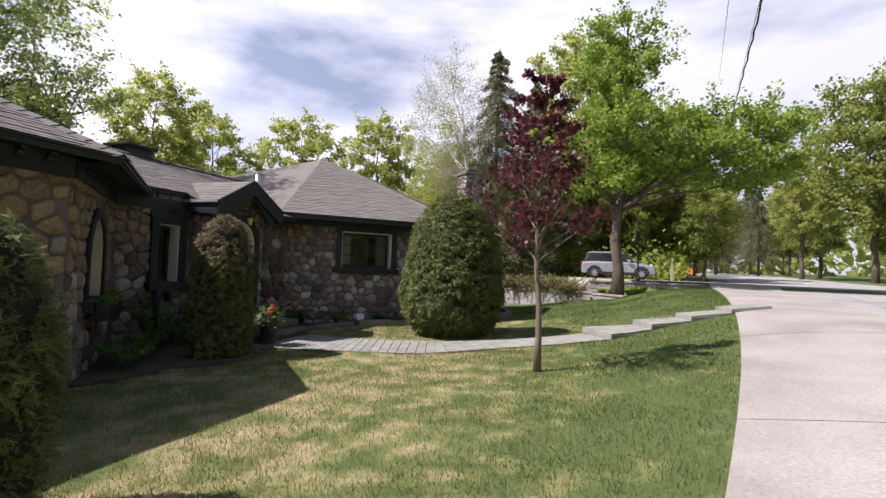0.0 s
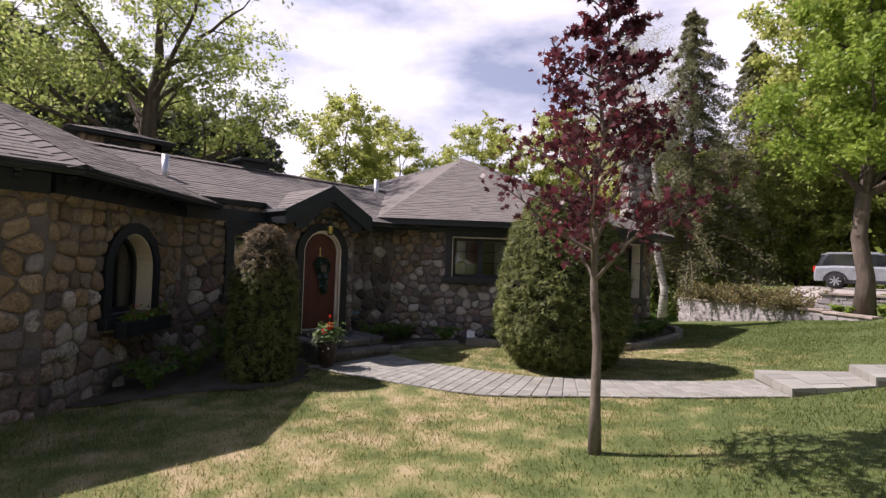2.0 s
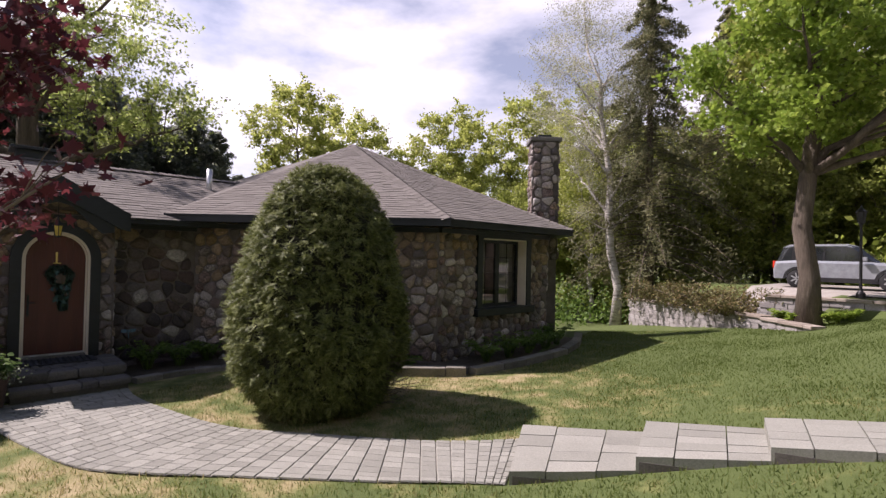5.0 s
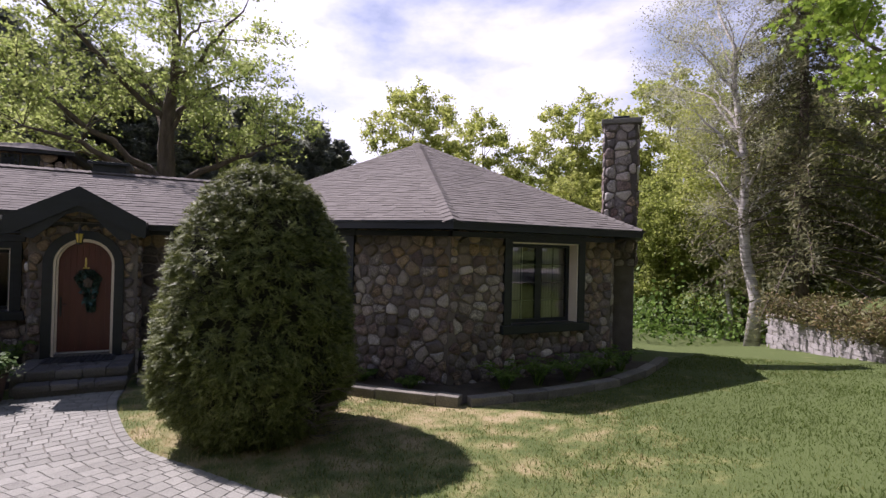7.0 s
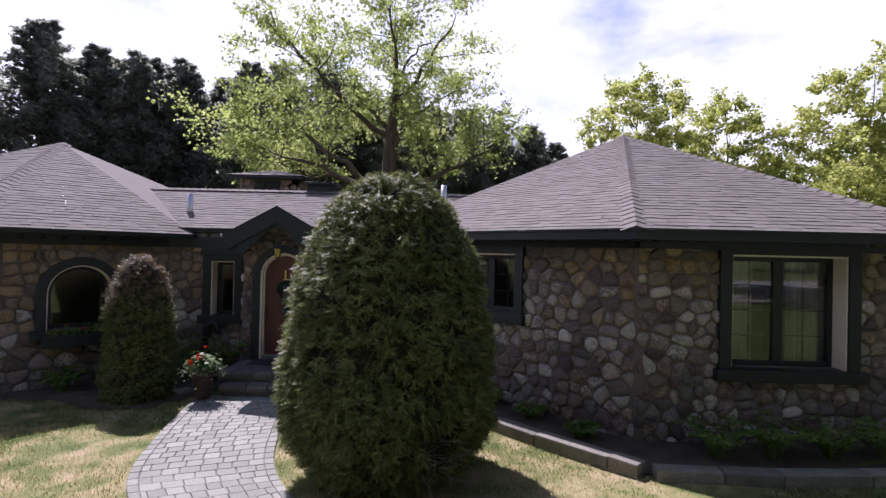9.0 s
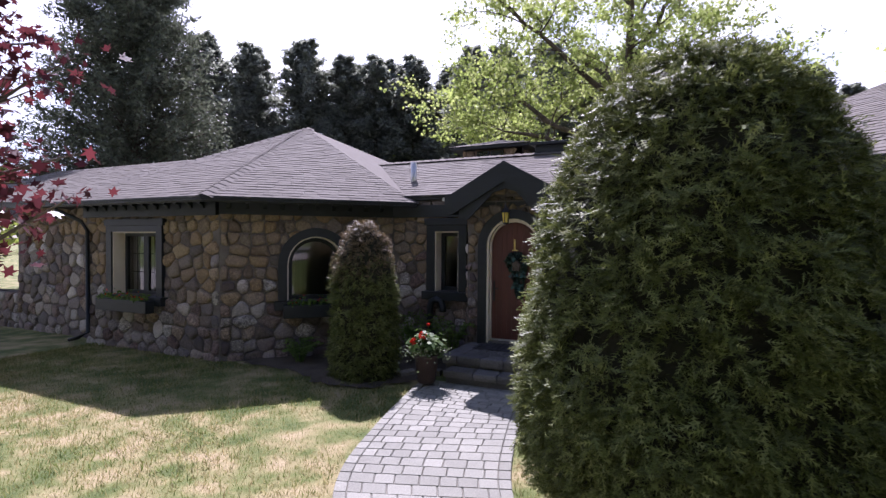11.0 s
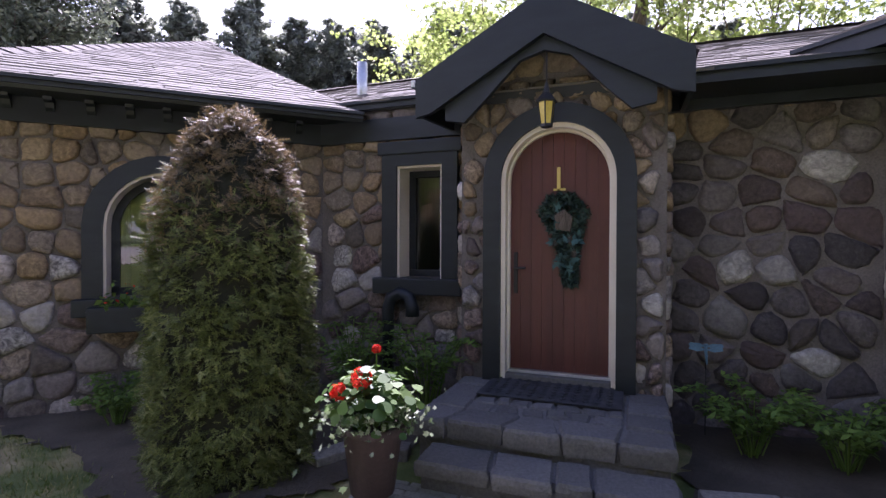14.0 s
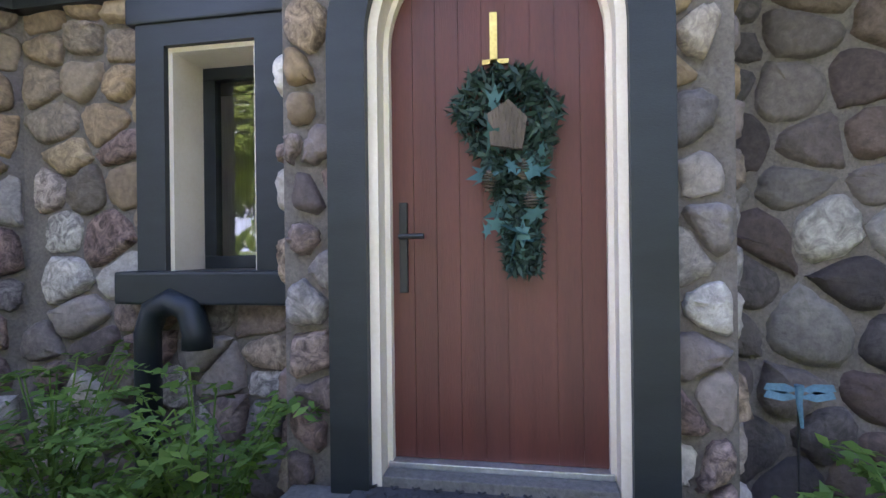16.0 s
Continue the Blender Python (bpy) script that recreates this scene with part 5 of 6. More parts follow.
    o.scale = (s * rw.uniform(0.92, 1.08), s, s * rw.uniform(0.95, 1.05))
# the row across the street
for k, (x, s) in enumerate(((22.0, 1.2), (24.5, 1.35), (21.5, 1.25), (23.5, 1.4), (22.0, 1.3), (24.0, 1.35), (21.8, 1.2), (23.0, 1.3), (25.0, 1.3))):
    y = -20 + 5.8 * k
    copy_thing(wb, pose(x, y, ground_z(x, y) - 0.1, 0, 0, 67 * k)).scale = (s * 1.2, s * 1.2, s)
for x, y, s in ((8.5, 66, 0.6), (12, 74, 0.7), (16, 70, 0.65), (10.5, 80, 0.8), (19, 88, 0.9)):
    copy_thing(spruce_a, pose(x, y, ground_z(x, y), 0, 0, x * 30)).scale = (s, s, s)
# low undergrowth that closes the woodland's foot
ug = thing("undergrowth", "dense low green undergrowth at the woodland's foot", "shrubs", kind="stuff")
rs = np.random.RandomState(5)
cx = np.concatenate([rs.uniform(-30, 5.5, 9000), rs.uniform(-40, -24, 5000), rs.uniform(-11, 4, 5000), rs.uniform(-20, -9, 4000)])
cy = np.concatenate([rs.uniform(38, 56, 9000), rs.uniform(-12, 42, 5000), rs.uniform(33.5, 40, 5000), rs.uniform(26, 36, 4000)])
cz = np.array([ground_z(a, b) for a, b in zip(cx, cy)]) + rs.gamma(2.0, 0.7, len(cx)) * np.concatenate([np.full(9000, 1.2), np.full(5000, 1.3), np.full(5000, 0.6), np.full(4000, 0.6)])
cu_ = np.stack([cx, cy, cz], 1)
# backlight and shade by leaf colour: bright green at large, darker in the hollow
leaves("leaf_mass", cu_[:-4000], rs.normal(0, 1, (len(cx) - 4000, 3)), 0.3, L_under_lit, ug)
leaves("leaf_mass", cu_[-4000:], rs.normal(0, 1, (4000, 3)), 0.2, L_fern, ug, label="leaves in the hollow, its shade put into a darker green")
# far woods
fw = thing("far_woods", "distant belt of green spring woods", "woods", kind="stuff")
a = rs.uniform(0, 2 * np.pi, 16000)
R = rs.uniform(95, 135, 16000)
keep = ~((np.abs(np.cos(a)) < 0.5) & (np.sin(a) < 0))
h = rs.uniform(0, 1, 16000) ** 0.8 * (9 + 4 * np.sin(a * 23) + 3 * np.sin(a * 61))
c = np.stack([-5 + R * np.cos(a), 15 + R * np.sin(a), h + 1], 1)
leaves("leaf_mass", c, rs.normal(0, 1, (16000, 3)), 2.4, L_wood, fw)

# ---- small planting by the house ----


def leafy_plant(name, x, y, h, w, count, seed, label, material=L_fern, size=0.07, z=None):
    """Arching stems with paired leaflets."""
    t = thing(name, label, "plant", pose(x, y, ground_z(x, y) if z is None else z))
    rnd = random.Random(seed)
    st, c, n = Mesh(), [], []
    for k in range(count):
        a, ln = rnd.uniform(0, 6.28), rnd.uniform(0.55, 1.05)
        d = Vector((math.cos(a), math.sin(a), 0))
        base = d * rnd.uniform(0, 0.08)
        line = [base, base + d * w * 0.25 * ln + Vector((0, 0, h * 0.6 * ln)), base + d * w * 0.6 * ln + Vector((0, 0, h * 0.95 * ln)), base + d * w * ln + Vector((0, 0, h * 0.9 * ln))]
        st.tube(line, [0.006, 0.005, 0.004, 0.002], 4, False)
        s = Vector((-d.y, d.x, 0))
        for j in range(14):
            u = 0.25 + 0.75 * j / 13
            i = min(int(u * 3), 2)
            p = line[i].lerp(line[i + 1], u * 3 - i)
            for sg in (-1, 1):
                c.append(tuple(p + s * sg * size * rnd.uniform(0.3, 1.1) * (1.3 - u * 0.7) + Vector((0, 0, rnd.uniform(-0.01, 0.02)))))
                n.append((rnd.uniform(-.4, .4), rnd.uniform(-.4, .4), 1))
    part("stalk", st, material, t)["kind"] = "stuff"
    leaves("foliage", c, n, size, material, t, aspect=2.2, jitter=0.3)
    return t


k = 0
for x, y, h, w in ((-8.3, 7.25, .85, .5), (-8.2, 8.1, .78, .45), (-8.05, 7.6, .5, .4), (-8.2, 10.75, .5, .45), (-8.1, 11.3, .45, .45), (-8.3, 11.9, .4, .4), (-7.4, 12.45, .35, .4), (-5.9, 14.1, .2, .25), (-5.0, 14.7, .2, .25),
                   (-4.3, 16.3, .45, .5), (-4.3, 17.0, .5, .55), (-4.3, 17.8, .5, .55), (-4.4, 18.6, .45, .5), (-4.6, 19.4, .5, .45), (-6.6, 13.5, .25, .3), (-7.6, 6.4, .5, .45), (-7.0, 5.6, .4, .4)):
    k += 1
    leafy_plant("garden_plant", x, y, h, w, 26, k, "leafy green garden plant in the bed by the stone wall", z=ground_z(x, y) + 0.03)

# ---- the garden edging and beds ----


def smooth_line(pts, n):
    pts = [Vector(p) for p in pts]
    out = []
    for i in range(len(pts) - 1):
        p0, p1, p2, p3 = pts[max(i - 1, 0)], pts[i], pts[i + 1], pts[min(i + 2, len(pts) - 1)]
        for k in range(n):
            t = k / n
            out.append(0.5 * ((2 * p1) + (p2 - p0) * t + (2 * p0 - 5 * p1 + 4 * p2 - p3) * t * t + (3 * p1 - p0 - 3 * p2 + p3) * t ** 3))
    return out + [pts[-1]]


def edging(name, pts, label, width=0.19, height=0.13, step=0.55, z_top=None):
    t = thing(name, label, "edging", kind="structure")
    line = smooth_line(pts, 12)
    d = [0]
    for a, b in zip(line[:-1], line[1:]):
        d.append(d[-1] + (b - a).length)
    rnd, s = random.Random(len(pts)), 0.0
    while s < d[-1] - 0.1:
        e = min(d[-1], s + step * rnd.uniform(0.7, 1.3))

        def at(u):
            i = max(0, min(int(np.searchsorted(d, u)) - 1, len(line) - 2))
            return line[i].lerp(line[i + 1], (u - d[i]) / (d[i + 1] - d[i]))
        a, b = at(s), at(e)
        m, an = (a + b) / 2, math.degrees(math.atan2(b.y - a.y, b.x - a.x))
        ln = (b - a).length
        ob = part("edging_stone", Mesh().box(-ln / 2 + 0.004, ln / 2 - 0.004, -width / 2, width / 2, -0.25, height, 0.018), M_curb, t)
        ob.matrix_basis = pose(m.x, m.y, ground_z(m.x, m.y) + rnd.uniform(-0.01, 0.01), rnd.uniform(-2, 2), rnd.uniform(-1, 1), an)
        s = e
    return t


edging("edging", [(-7.2, 10.3), (-7.35, 11.4), (-6.85, 12.4)], "low rough stone edging of the garden bed", 0.19, 0.1)
edging("edging", [(-6.75, 12.5), (-5.28, 13.6), (-3.75, 15.08)], "rough stone edging of the bed under the casement", 0.24, 0.17, 0.9)
edging("edging", [(-3.72, 15.22), (-3.62, 16.8), (-3.85, 18.9), (-5.1, 21.3)], "rough stone edging under the tall window", 0.22, 0.15, 0.9)
edging("edging", [(-7.3, 8.35), (-7.2, 7.9), (-6.9, 7.75)], "low rough stone edging by the narrow cedar", 0.16, 0.1)


def bed(pts, label):
    me, rnd, rim = Mesh(), random.Random(len(label)), []
    for a, b in zip(pts, pts[1:] + pts[:1]):
        a, b = Vector(a), Vector(b)
        k = max(1, int((b - a).length / 0.09))
        for i in range(k):
            p = a.lerp(b, i / k)
            rim.append((p.x + rnd.uniform(-0.09, 0.09), p.y + rnd.uniform(-0.09, 0.09)))
    pts = rim
    me.add([(x, y, ground_z(x, y) + 0.024) for x, y in pts], [tuple(range(len(pts)))])
    tagged(part("garden_bed", me, M_soil), label, "garden bed", kind="structure")


bed([(-8.8, 10.2), (-7.25, 10.3), (-7.35, 11.4), (-6.95, 12.4), (-8.75, 12.0)], "dark soil of the planted bed")
bed([(-8.75, 12.0), (-6.95, 12.4), (-5.4, 13.55), (-3.8, 14.9), (-5.0, 15.4)], "dark soil of the planted bed under the window")
bed([(-5.0, 15.4), (-3.8, 14.9), (-3.7, 16.6), (-4.05, 19.0), (-5.1, 21.2), (-6.0, 20.6), (-5.0, 19.4)], "dark soil of the bed under the tall window")
bed([(-8.75, 6.6), (-6.75, 4.5), (-6.45, 4.75), (-6.45, 6.0), (-6.0, 6.8), (-6.05, 7.6), (-7.0, 8.3), (-8.75, 8.4)], "dark soil of the bed beside the door")

# ---- steps, slabs ----


def flag(poly, z0, z1, rnd):
    """A rough flagstone over a polygon of (x, y), with chipped edges and a slightly uneven top."""
    rim = []
    for a, b in zip(poly, poly[1:] + poly[:1]):
        a, b = Vector(a), Vector(b)
        k = max(2, int((b - a).length / 0.07))
        for i in range(k):
            rim.append(a.lerp(b, max(0.03, i / k)) + Vector((rnd.uniform(-1, 1), rnd.uniform(-1, 1))) * 0.006)
    c = sum(rim, Vector((0, 0))) / len(rim)
    me, n, vs, fs = Mesh(), len(rim), [], []
    for cut, z in ((0.012, z0), (0.0, z1 - 0.05), (0.004, z1 - 0.018), (0.02, z1)):
        for p in rim:
            d = c - p
            w = p + d.normalized() * (cut + rnd.uniform(0.002, 0.008))
            vs.append((w.x, w.y, z + (rnd.uniform(-0.003, 0.003) if z > z0 else 0)))
    for r in range(3):
        fs += [(r * n + i, r * n + (i + 1) % n, (r + 1) * n + (i + 1) % n, (r + 1) * n + i) for i in range(n)]
    fs += [tuple(3 * n + i for i in range(n)), tuple(range(n))[::-1]]
    return me.add(vs, fs)


def rough_cuts(a, b, k, rnd, amount=0.25):
    return [a] + sorted(a + (b - a) * (i + rnd.uniform(-amount, amount)) / k for i in range(1, k)) + [b]


def flag_row(t, x0, x1, cuts, z0, z1, rnd, lean=0.03):
    """Flags side by side along y, between x0 and x1, with joints a little askew."""
    sk = [rnd.uniform(-lean, lean) for _ in cuts]
    sk[0] = sk[-1] = 0
    for i in range(len(cuts) - 1):
        bulge = rnd.uniform(-0.015, 0.02)
        poly = [(x1 + bulge, cuts[i] + sk[i]), (x1 + bulge, cuts[i + 1] + sk[i + 1]), (x0, cuts[i + 1] - sk[i + 1]), (x0, cuts[i] - sk[i])]
        part("step_stone", flag(poly, z0, z1 + rnd.uniform(-0.008, 0.006), rnd), M_step, t)


def stone_step(name, x0, x1, y0, y1, z0, z1, label, seed):
    t = thing(name, label, "step", kind="structure")
    part("bedding", Mesh().box(x0, x1 - 0.06, y0 + 0.04, y1 - 0.04, z0 - 0.3, z1 - 0.02), M_step, t)
    return t, random.Random(seed)


st_, rnd_ = stone_step("door_step", -7.12, -6.78, 8.6, 10.18, -0.07, 0.115, "grey rough flagstone step before the front door", 2)
flag_row(st_, -7.12, -6.78, rough_cuts(8.6, 10.18, 4, rnd_), 0.015, 0.115, rnd_)
st_, rnd_ = stone_step("door_landing", -8.26, -7.1, 8.45, 10.17, 0.1, 0.285, "grey flagstone landing under the front door", 3)
flag_row(st_, -7.4, -7.1, rough_cuts(8.45, 10.17, 5, rnd_, 0.3), 0.145, 0.285, rnd_, 0.05)
for ya, yb in ((8.45, 8.76), (9.86, 10.17)):
    xs_ = rough_cuts(-8.26, -7.4, 3, rnd_)
    for xa, xb in zip(xs_[:-1], xs_[1:]):
        flag_row(st_, xa, xb, [ya, yb], 0.05, 0.285, rnd_)
for k in range(5):
    xa = -8.26 + 0.172 * k
    flag_row(st_, xa, xa + 0.172, rough_cuts(8.76, 9.86, 6 + k % 2, rnd_), 0.2, 0.285, rnd_, 0.02)
mt = thing("doormat", "dark patterned rubber doormat on the landing", "doormat", pose(-7.98, 9.29, 0.292))
me = Mesh().box(-0.3, 0.27, -0.55, 0.55, 0, 0.012, 0.004)
part("base", me, M_mat, mt)
rib = Mesh()
for i in range(7):
    for j in range(12):
        x, y = -0.24 + i * 0.075, -0.48 + j * 0.085
        rib.tube([(x - 0.02, y - 0.025, 0.014), (x + 0.02, y, 0.019), (x - 0.02, y + 0.025, 0.014)], [0.006] * 3, 4)
part("raised_pattern", rib, M_mat, mt)

slabs = [((-.68, 12.8), (.02, 11.68), .31), ((.5, 13.38), (.88, 12.33), .53), ((1.5, 13.72), (1.76, 12.85), .74), ((2.45, 14.15), (2.66, 13.25), .93), ((3.35, 14.6), (3.5, 13.6), 1.0)]
for k in range(4):
    (l0, r0, z), (l1, r1, _) = slabs[k], slabs[k + 1]
    l0, r0, l1, r1 = Vector(l0), Vector(r0), Vector(l1), Vector(r1)
    t = thing("slab_step", "broad pale paved step climbing the lawn", "step", group="lawn steps", kind="structure")
    d = (r0 - l0).normalized()
    for c in range(3):
        n = 5 if c else 4
        for j in range(n):
            def q(u, v):
                return l0.lerp(r0, v).lerp(l1.lerp(r1, v), u)
            u0, u1 = (0, 0.3, 0.7)[c], (0.3, 0.7, 1.1)[c]
            g = 0.006
            P = [q(u0, j / n), q(u0, (j + 1) / n), q(u1, (j + 1) / n), q(u1, j / n)]
            m = sum(P, Vector((0, 0))) / 4
            P = [m + (p - m) * (1 - g / (p - m).length) for p in P]
            dz = rw.uniform(-.004, .004)
            zs = [z + 0.1 * u0 + dz, z + 0.1 * u0 + dz, z + 0.1 * u1 + dz, z + 0.1 * u1 + dz]
            me = Mesh().prism([(p.x, p.y, h) for p, h in zip(P, zs)][::-1], (0, 0, -0.13))
            part("slab", me, M_paver, t)
    me = Mesh().prism([(p.x, p.y, z - 0.04) for p in (l0.lerp(l1, .03), r0.lerp(r1, .03), r1, l1)], (0, 0, -0.4))
    part("bedding", me, M_mortar, t)

# ---- the pot of geraniums ----
pot = thing("flower_pot", "tall square-shouldered brown pot of red geraniums by the step", "flower pot", pose(-6.6, 8.42, -0.045) @ Matrix.Scale(0.91, 4))
part("pot_body", Mesh().lathe([(0.13, 0), (0.15, 0.02), (0.2, 0.42), (0.225, 0.43), (0.23, 0.49), (0.2, 0.49), (0.19, 0.44), (0.02, 0.43)], 24), M_pot, pot, "brown tapering pot", smooth=True)
rs = np.random.RandomState(8)
p = rs.normal(0, 1, (420, 3)) * [0.12, 0.12, 0.085] + [0, 0, 0.64]
leaves("geranium_foliage", p, (p - [0, 0, 0.5]) * 3 + [0, 0, 0.6], 0.072, L_geranium, pot, aspect=1.0, jitter=0.3, shape=ROUND, label="round green geranium leaves")
ang = rs.uniform(0, 6.28, 520)
rr = 0.17 + rs.gamma(2, 0.05, 520)
p = np.stack([np.cos(ang) * rr, np.sin(ang) * rr, 0.58 - (rr - 0.17) * rs.uniform(-0.2, 0.8, 520) + rs.normal(0, 0.03, 520)], 1)
leaves("ivy", p, rs.normal(0, 1, (520, 3)) + [0, 0, 1], 0.046, L_ivy, pot, aspect=1.15, shape=LOBED, label="pale variegated trailing ivy")
stems = Mesh()
for hx, hy, hz, hr in ((0.1, -0.03, 0.8, 0.068), (0.13, -0.19, 0.7, 0.052), (0.0, 0.03, 0.98, 0.022)):
    q = rs.normal(0, 1, (90, 3))
    q /= np.linalg.norm(q, axis=1)[:, None]
    leaves("flower_head", q * hr + [hx, hy, hz], q, 0.034, L_red, pot, aspect=1.1, label="scarlet geranium flower head")
    stems.tube([(hx * 0.3, hy * 0.3, 0.45), (hx, hy, hz)], [0.005, 0.004], 5)
part("stalk", stems, L_fern, pot)

# ---- wreath, lantern, figures on the wall ----
wr = thing("wreath", "teardrop evergreen wreath with cones and a small birdhouse", "wreath", pose(-8.34, 9.35, 1.55))
rs = np.random.RandomState(12)
n = 2600
v = rs.uniform(0, 1, n)
wid = np.interp(v, [0, 0.3, 0.55, 0.8, 1], [0.06, 0.08, 0.13, 0.23, 0.1])
p = np.stack([rs.uniform(0.0, 0.07, n), rs.uniform(-1, 1, n) * wid + np.interp(v, [0, 0.4, 1], [0.05, 0.03, -0.03]), -0.42 + v * 0.8], 1)
leaves("needle_spray", p, rs.normal(0, 1, (n, 3)) + [1, 0, 0], 0.07, L_wreath, wr, aspect=4.5)
q = rs.uniform(0, 1, 22)
p = np.stack([rs.uniform(0.05, 0.09, 22), rs.uniform(-1, 1, 22) * 0.12 + 0.02, -0.36 + q * 0.62], 1)
leaves("silk_leaf", p, rs.normal(0, 0.4, (22, 3)) + [1, 0, 0.2], 0.12, L_teal, wr, aspect=1.6, shape=LOBED, label="teal silk leaves")["kind"] = "stuff"
bh = Mesh().prism([(0.03, -0.07, 0.07), (0.03, 0.05, 0.05), (0.03, 0.07, 0.17), (0.03, 0.0, 0.24), (0.03, -0.08, 0.19)], (0.07, 0, 0))
part("birdhouse", bh, M_bark, wr, "small brown wooden birdhouse")
for y, z in ((-0.08, -0.1), (0.08, -0.18), (0.05, -0.06)):
    me = Mesh()
    for k in range(7):
        me.lathe([(0.012, 0), (0.034 * math.sin(0.5 + k * 0.36), 0.006), (0.008, 0.014)], 9, (0.06, y, z + k * 0.011))
    part("pine_cone", me, M_bark_young, wr, "brown pine cone")

ln = thing("hanging_lantern", "small hanging lantern with amber glass above the door", "lantern", pose(-7.92, 9.25, 2.62))
part("chain", Mesh().tube([(0, 0, 0.16), (0, 0, 0.5)], [0.006, 0.006], 6), M_black, ln)
part("roof_cap", Mesh().lathe([(0.085, 0.0), (0.09, 0.01), (0.03, 0.08), (0.02, 0.12), (0.012, 0.16)], 6), M_black, ln, "black peaked cap")
part("glass", Mesh().lathe([(0.045, -0.17), (0.068, 0.0)], 6), M_amber, ln, "amber glass panes")
for k in range(6):
    t = k * math.pi / 3
    part("bar", Mesh().tube([(0.047 * math.cos(t), 0.047 * math.sin(t), -0.175), (0.072 * math.cos(t), 0.072 * math.sin(t), 0.005)], [0.006, 0.006], 5), M_black, ln)
part("foot_ring", Mesh().lathe([(0.03, -0.2), (0.052, -0.19), (0.05, -0.17)], 6), M_black, ln)

df = thing("dragonfly_ornament", "blue metal dragonfly on a stake in the bed", "garden ornament", pose(-8.55, 10.47, 0.0))
part("stake", Mesh().tube([(0, 0, -0.1), (0, 0, 0.62)], [0.005, 0.005], 6), M_black, df)
part("body", Mesh().tube([(0.01, 0.01, 0.5), (0.01, 0, 0.6), (0.01, 0, 0.67)], [0.006, 0.012, 0.018], 8), M_blue, df)
for sg in (-1, 1):
    for dz in (0.0, 0.03):
        part("wing", Mesh().prism([(0.01, 0, 0.62 + dz), (0.01, sg * 0.06, 0.605 + dz), (0.01, sg * 0.13, 0.62 + dz), (0.01, sg * 0.12, 0.645 + dz), (0.01, sg * 0.05, 0.645 + dz)][::sg], (0.004, 0, 0)), M_blue, df)

# ---- pipes on the house ----
dsp = thing("downspout", "dark painted downspout at the corner of the southern wing", "downspout")
part("pipe", Mesh().tube([(-5.9, 0.0, 2.75), (-6.25, 0.3, 2.5), (-6.35, 0.34, 2.3), (-6.35, 0.34, 0.1), (-6.25, 0.15, -0.02), (-6.15, 0.0, -0.06)], [0.04] * 6, 8), M_trim, dsp, smooth=True)
dsp = thing("vent_pipe", "dark bent pipe standing under the narrow window", "pipe")
part("pipe", Mesh().tube([(-8.62, 7.48, -0.1), (-8.62, 7.48, 0.82), (-8.62, 7.52, 0.93), (-8.62, 7.62, 0.98), (-8.62, 7.72, 0.94), (-8.62, 7.76, 0.82), (-8.62, 7.76, 0.74)], [0.065, 0.065, 0.068, 0.07, 0.07, 0.07, 0.075], 12), M_trim, dsp, smooth=True)
for x, y, z in ((-9.75, 6.5, 3.3), (-10.6, 12.6, 3.75)):
    vp = thing("roof_vent", "galvanised vent pipe on the shingle roof", "vent pipe")
    part("pipe", Mesh().tube([(x, y, z - 0.15), (x, y, z + 0.6)], [0.07, 0.07], 14), M_metal, vp, smooth=True)
    part("flashing", Mesh().lathe([(0.16, -0.12), (0.085, 0.04), (0.08, 0.06)], 14, (x, y, z)), M_trim, vp)
sb = thing("roof_box", "low dark chimney box with a flat cap on the ridge", "chimney")
part("vent_body", Mesh().box(-12.1, -11.45, 8.85, 9.55, 3.9, 4.4, 0.01), M_trim, sb)
part("cap", Mesh().box(-12.2, -11.35, 8.75, 9.65, 4.4, 4.47, 0.015), M_trim, sb)

# ---- the retaining wall, lamp, car ----
rt = thing("retaining_wall", "low wall of pale split blocks with brown cap stones", "retaining wall", kind="structure")
rnd = random.Random(6)


def block_run(a, b, base, top, thing_, cap=True):
    a, b = Vector(a), Vector(b)
    L, an = (b - a).length, math.degrees(math.atan2(b.y - a.y, b.x - a.x))
    z = max(top(0), top(1))
    lo = min(base(0), base(1)) - 0.15
    h = 0.155
    row = 0
    while z - 0.07 > lo:
        s = -rnd.uniform(0, 0.3)
        while s < L:
            w = rnd.choice((0.22, 0.3, 0.4))
            m = s + w / 2
            s += w
            if not 0 < m < L:
                continue
            t = m / L
            zc = top(t) - 0.07 - h * (row + 0.5)
            if zc + h / 2 < base(t) - 0.1:
                continue
            p = a.lerp(b, t)
            o = part("block", Mesh().box(-w / 2 + 0.005, w / 2 - 0.005, -0.14 + rnd.uniform(-0.02, 0.01), 0.14, -h / 2 + 0.003, h / 2 - 0.003, 0.014), M_block, thing_)
            o.matrix_basis = pose(p.x, p.y, zc, 0, 0, an)
        row += 1
        z -= h
    s = 0
    while s < L and cap:
        w = min(rnd.uniform(0.5, 0.8), L - s + 0.05)
        p = a.lerp(b, (s + w / 2) / L)
        o = part("cap_stone", Mesh().box(-w / 2 + 0.004, w / 2 - 0.004, -0.2, 0.18, -0.07, 0.01, 0.016), M_cap, thing_)
        o.matrix_basis = pose(p.x, p.y, top((s + w / 2) / L), 0, 0, an)
        s += w


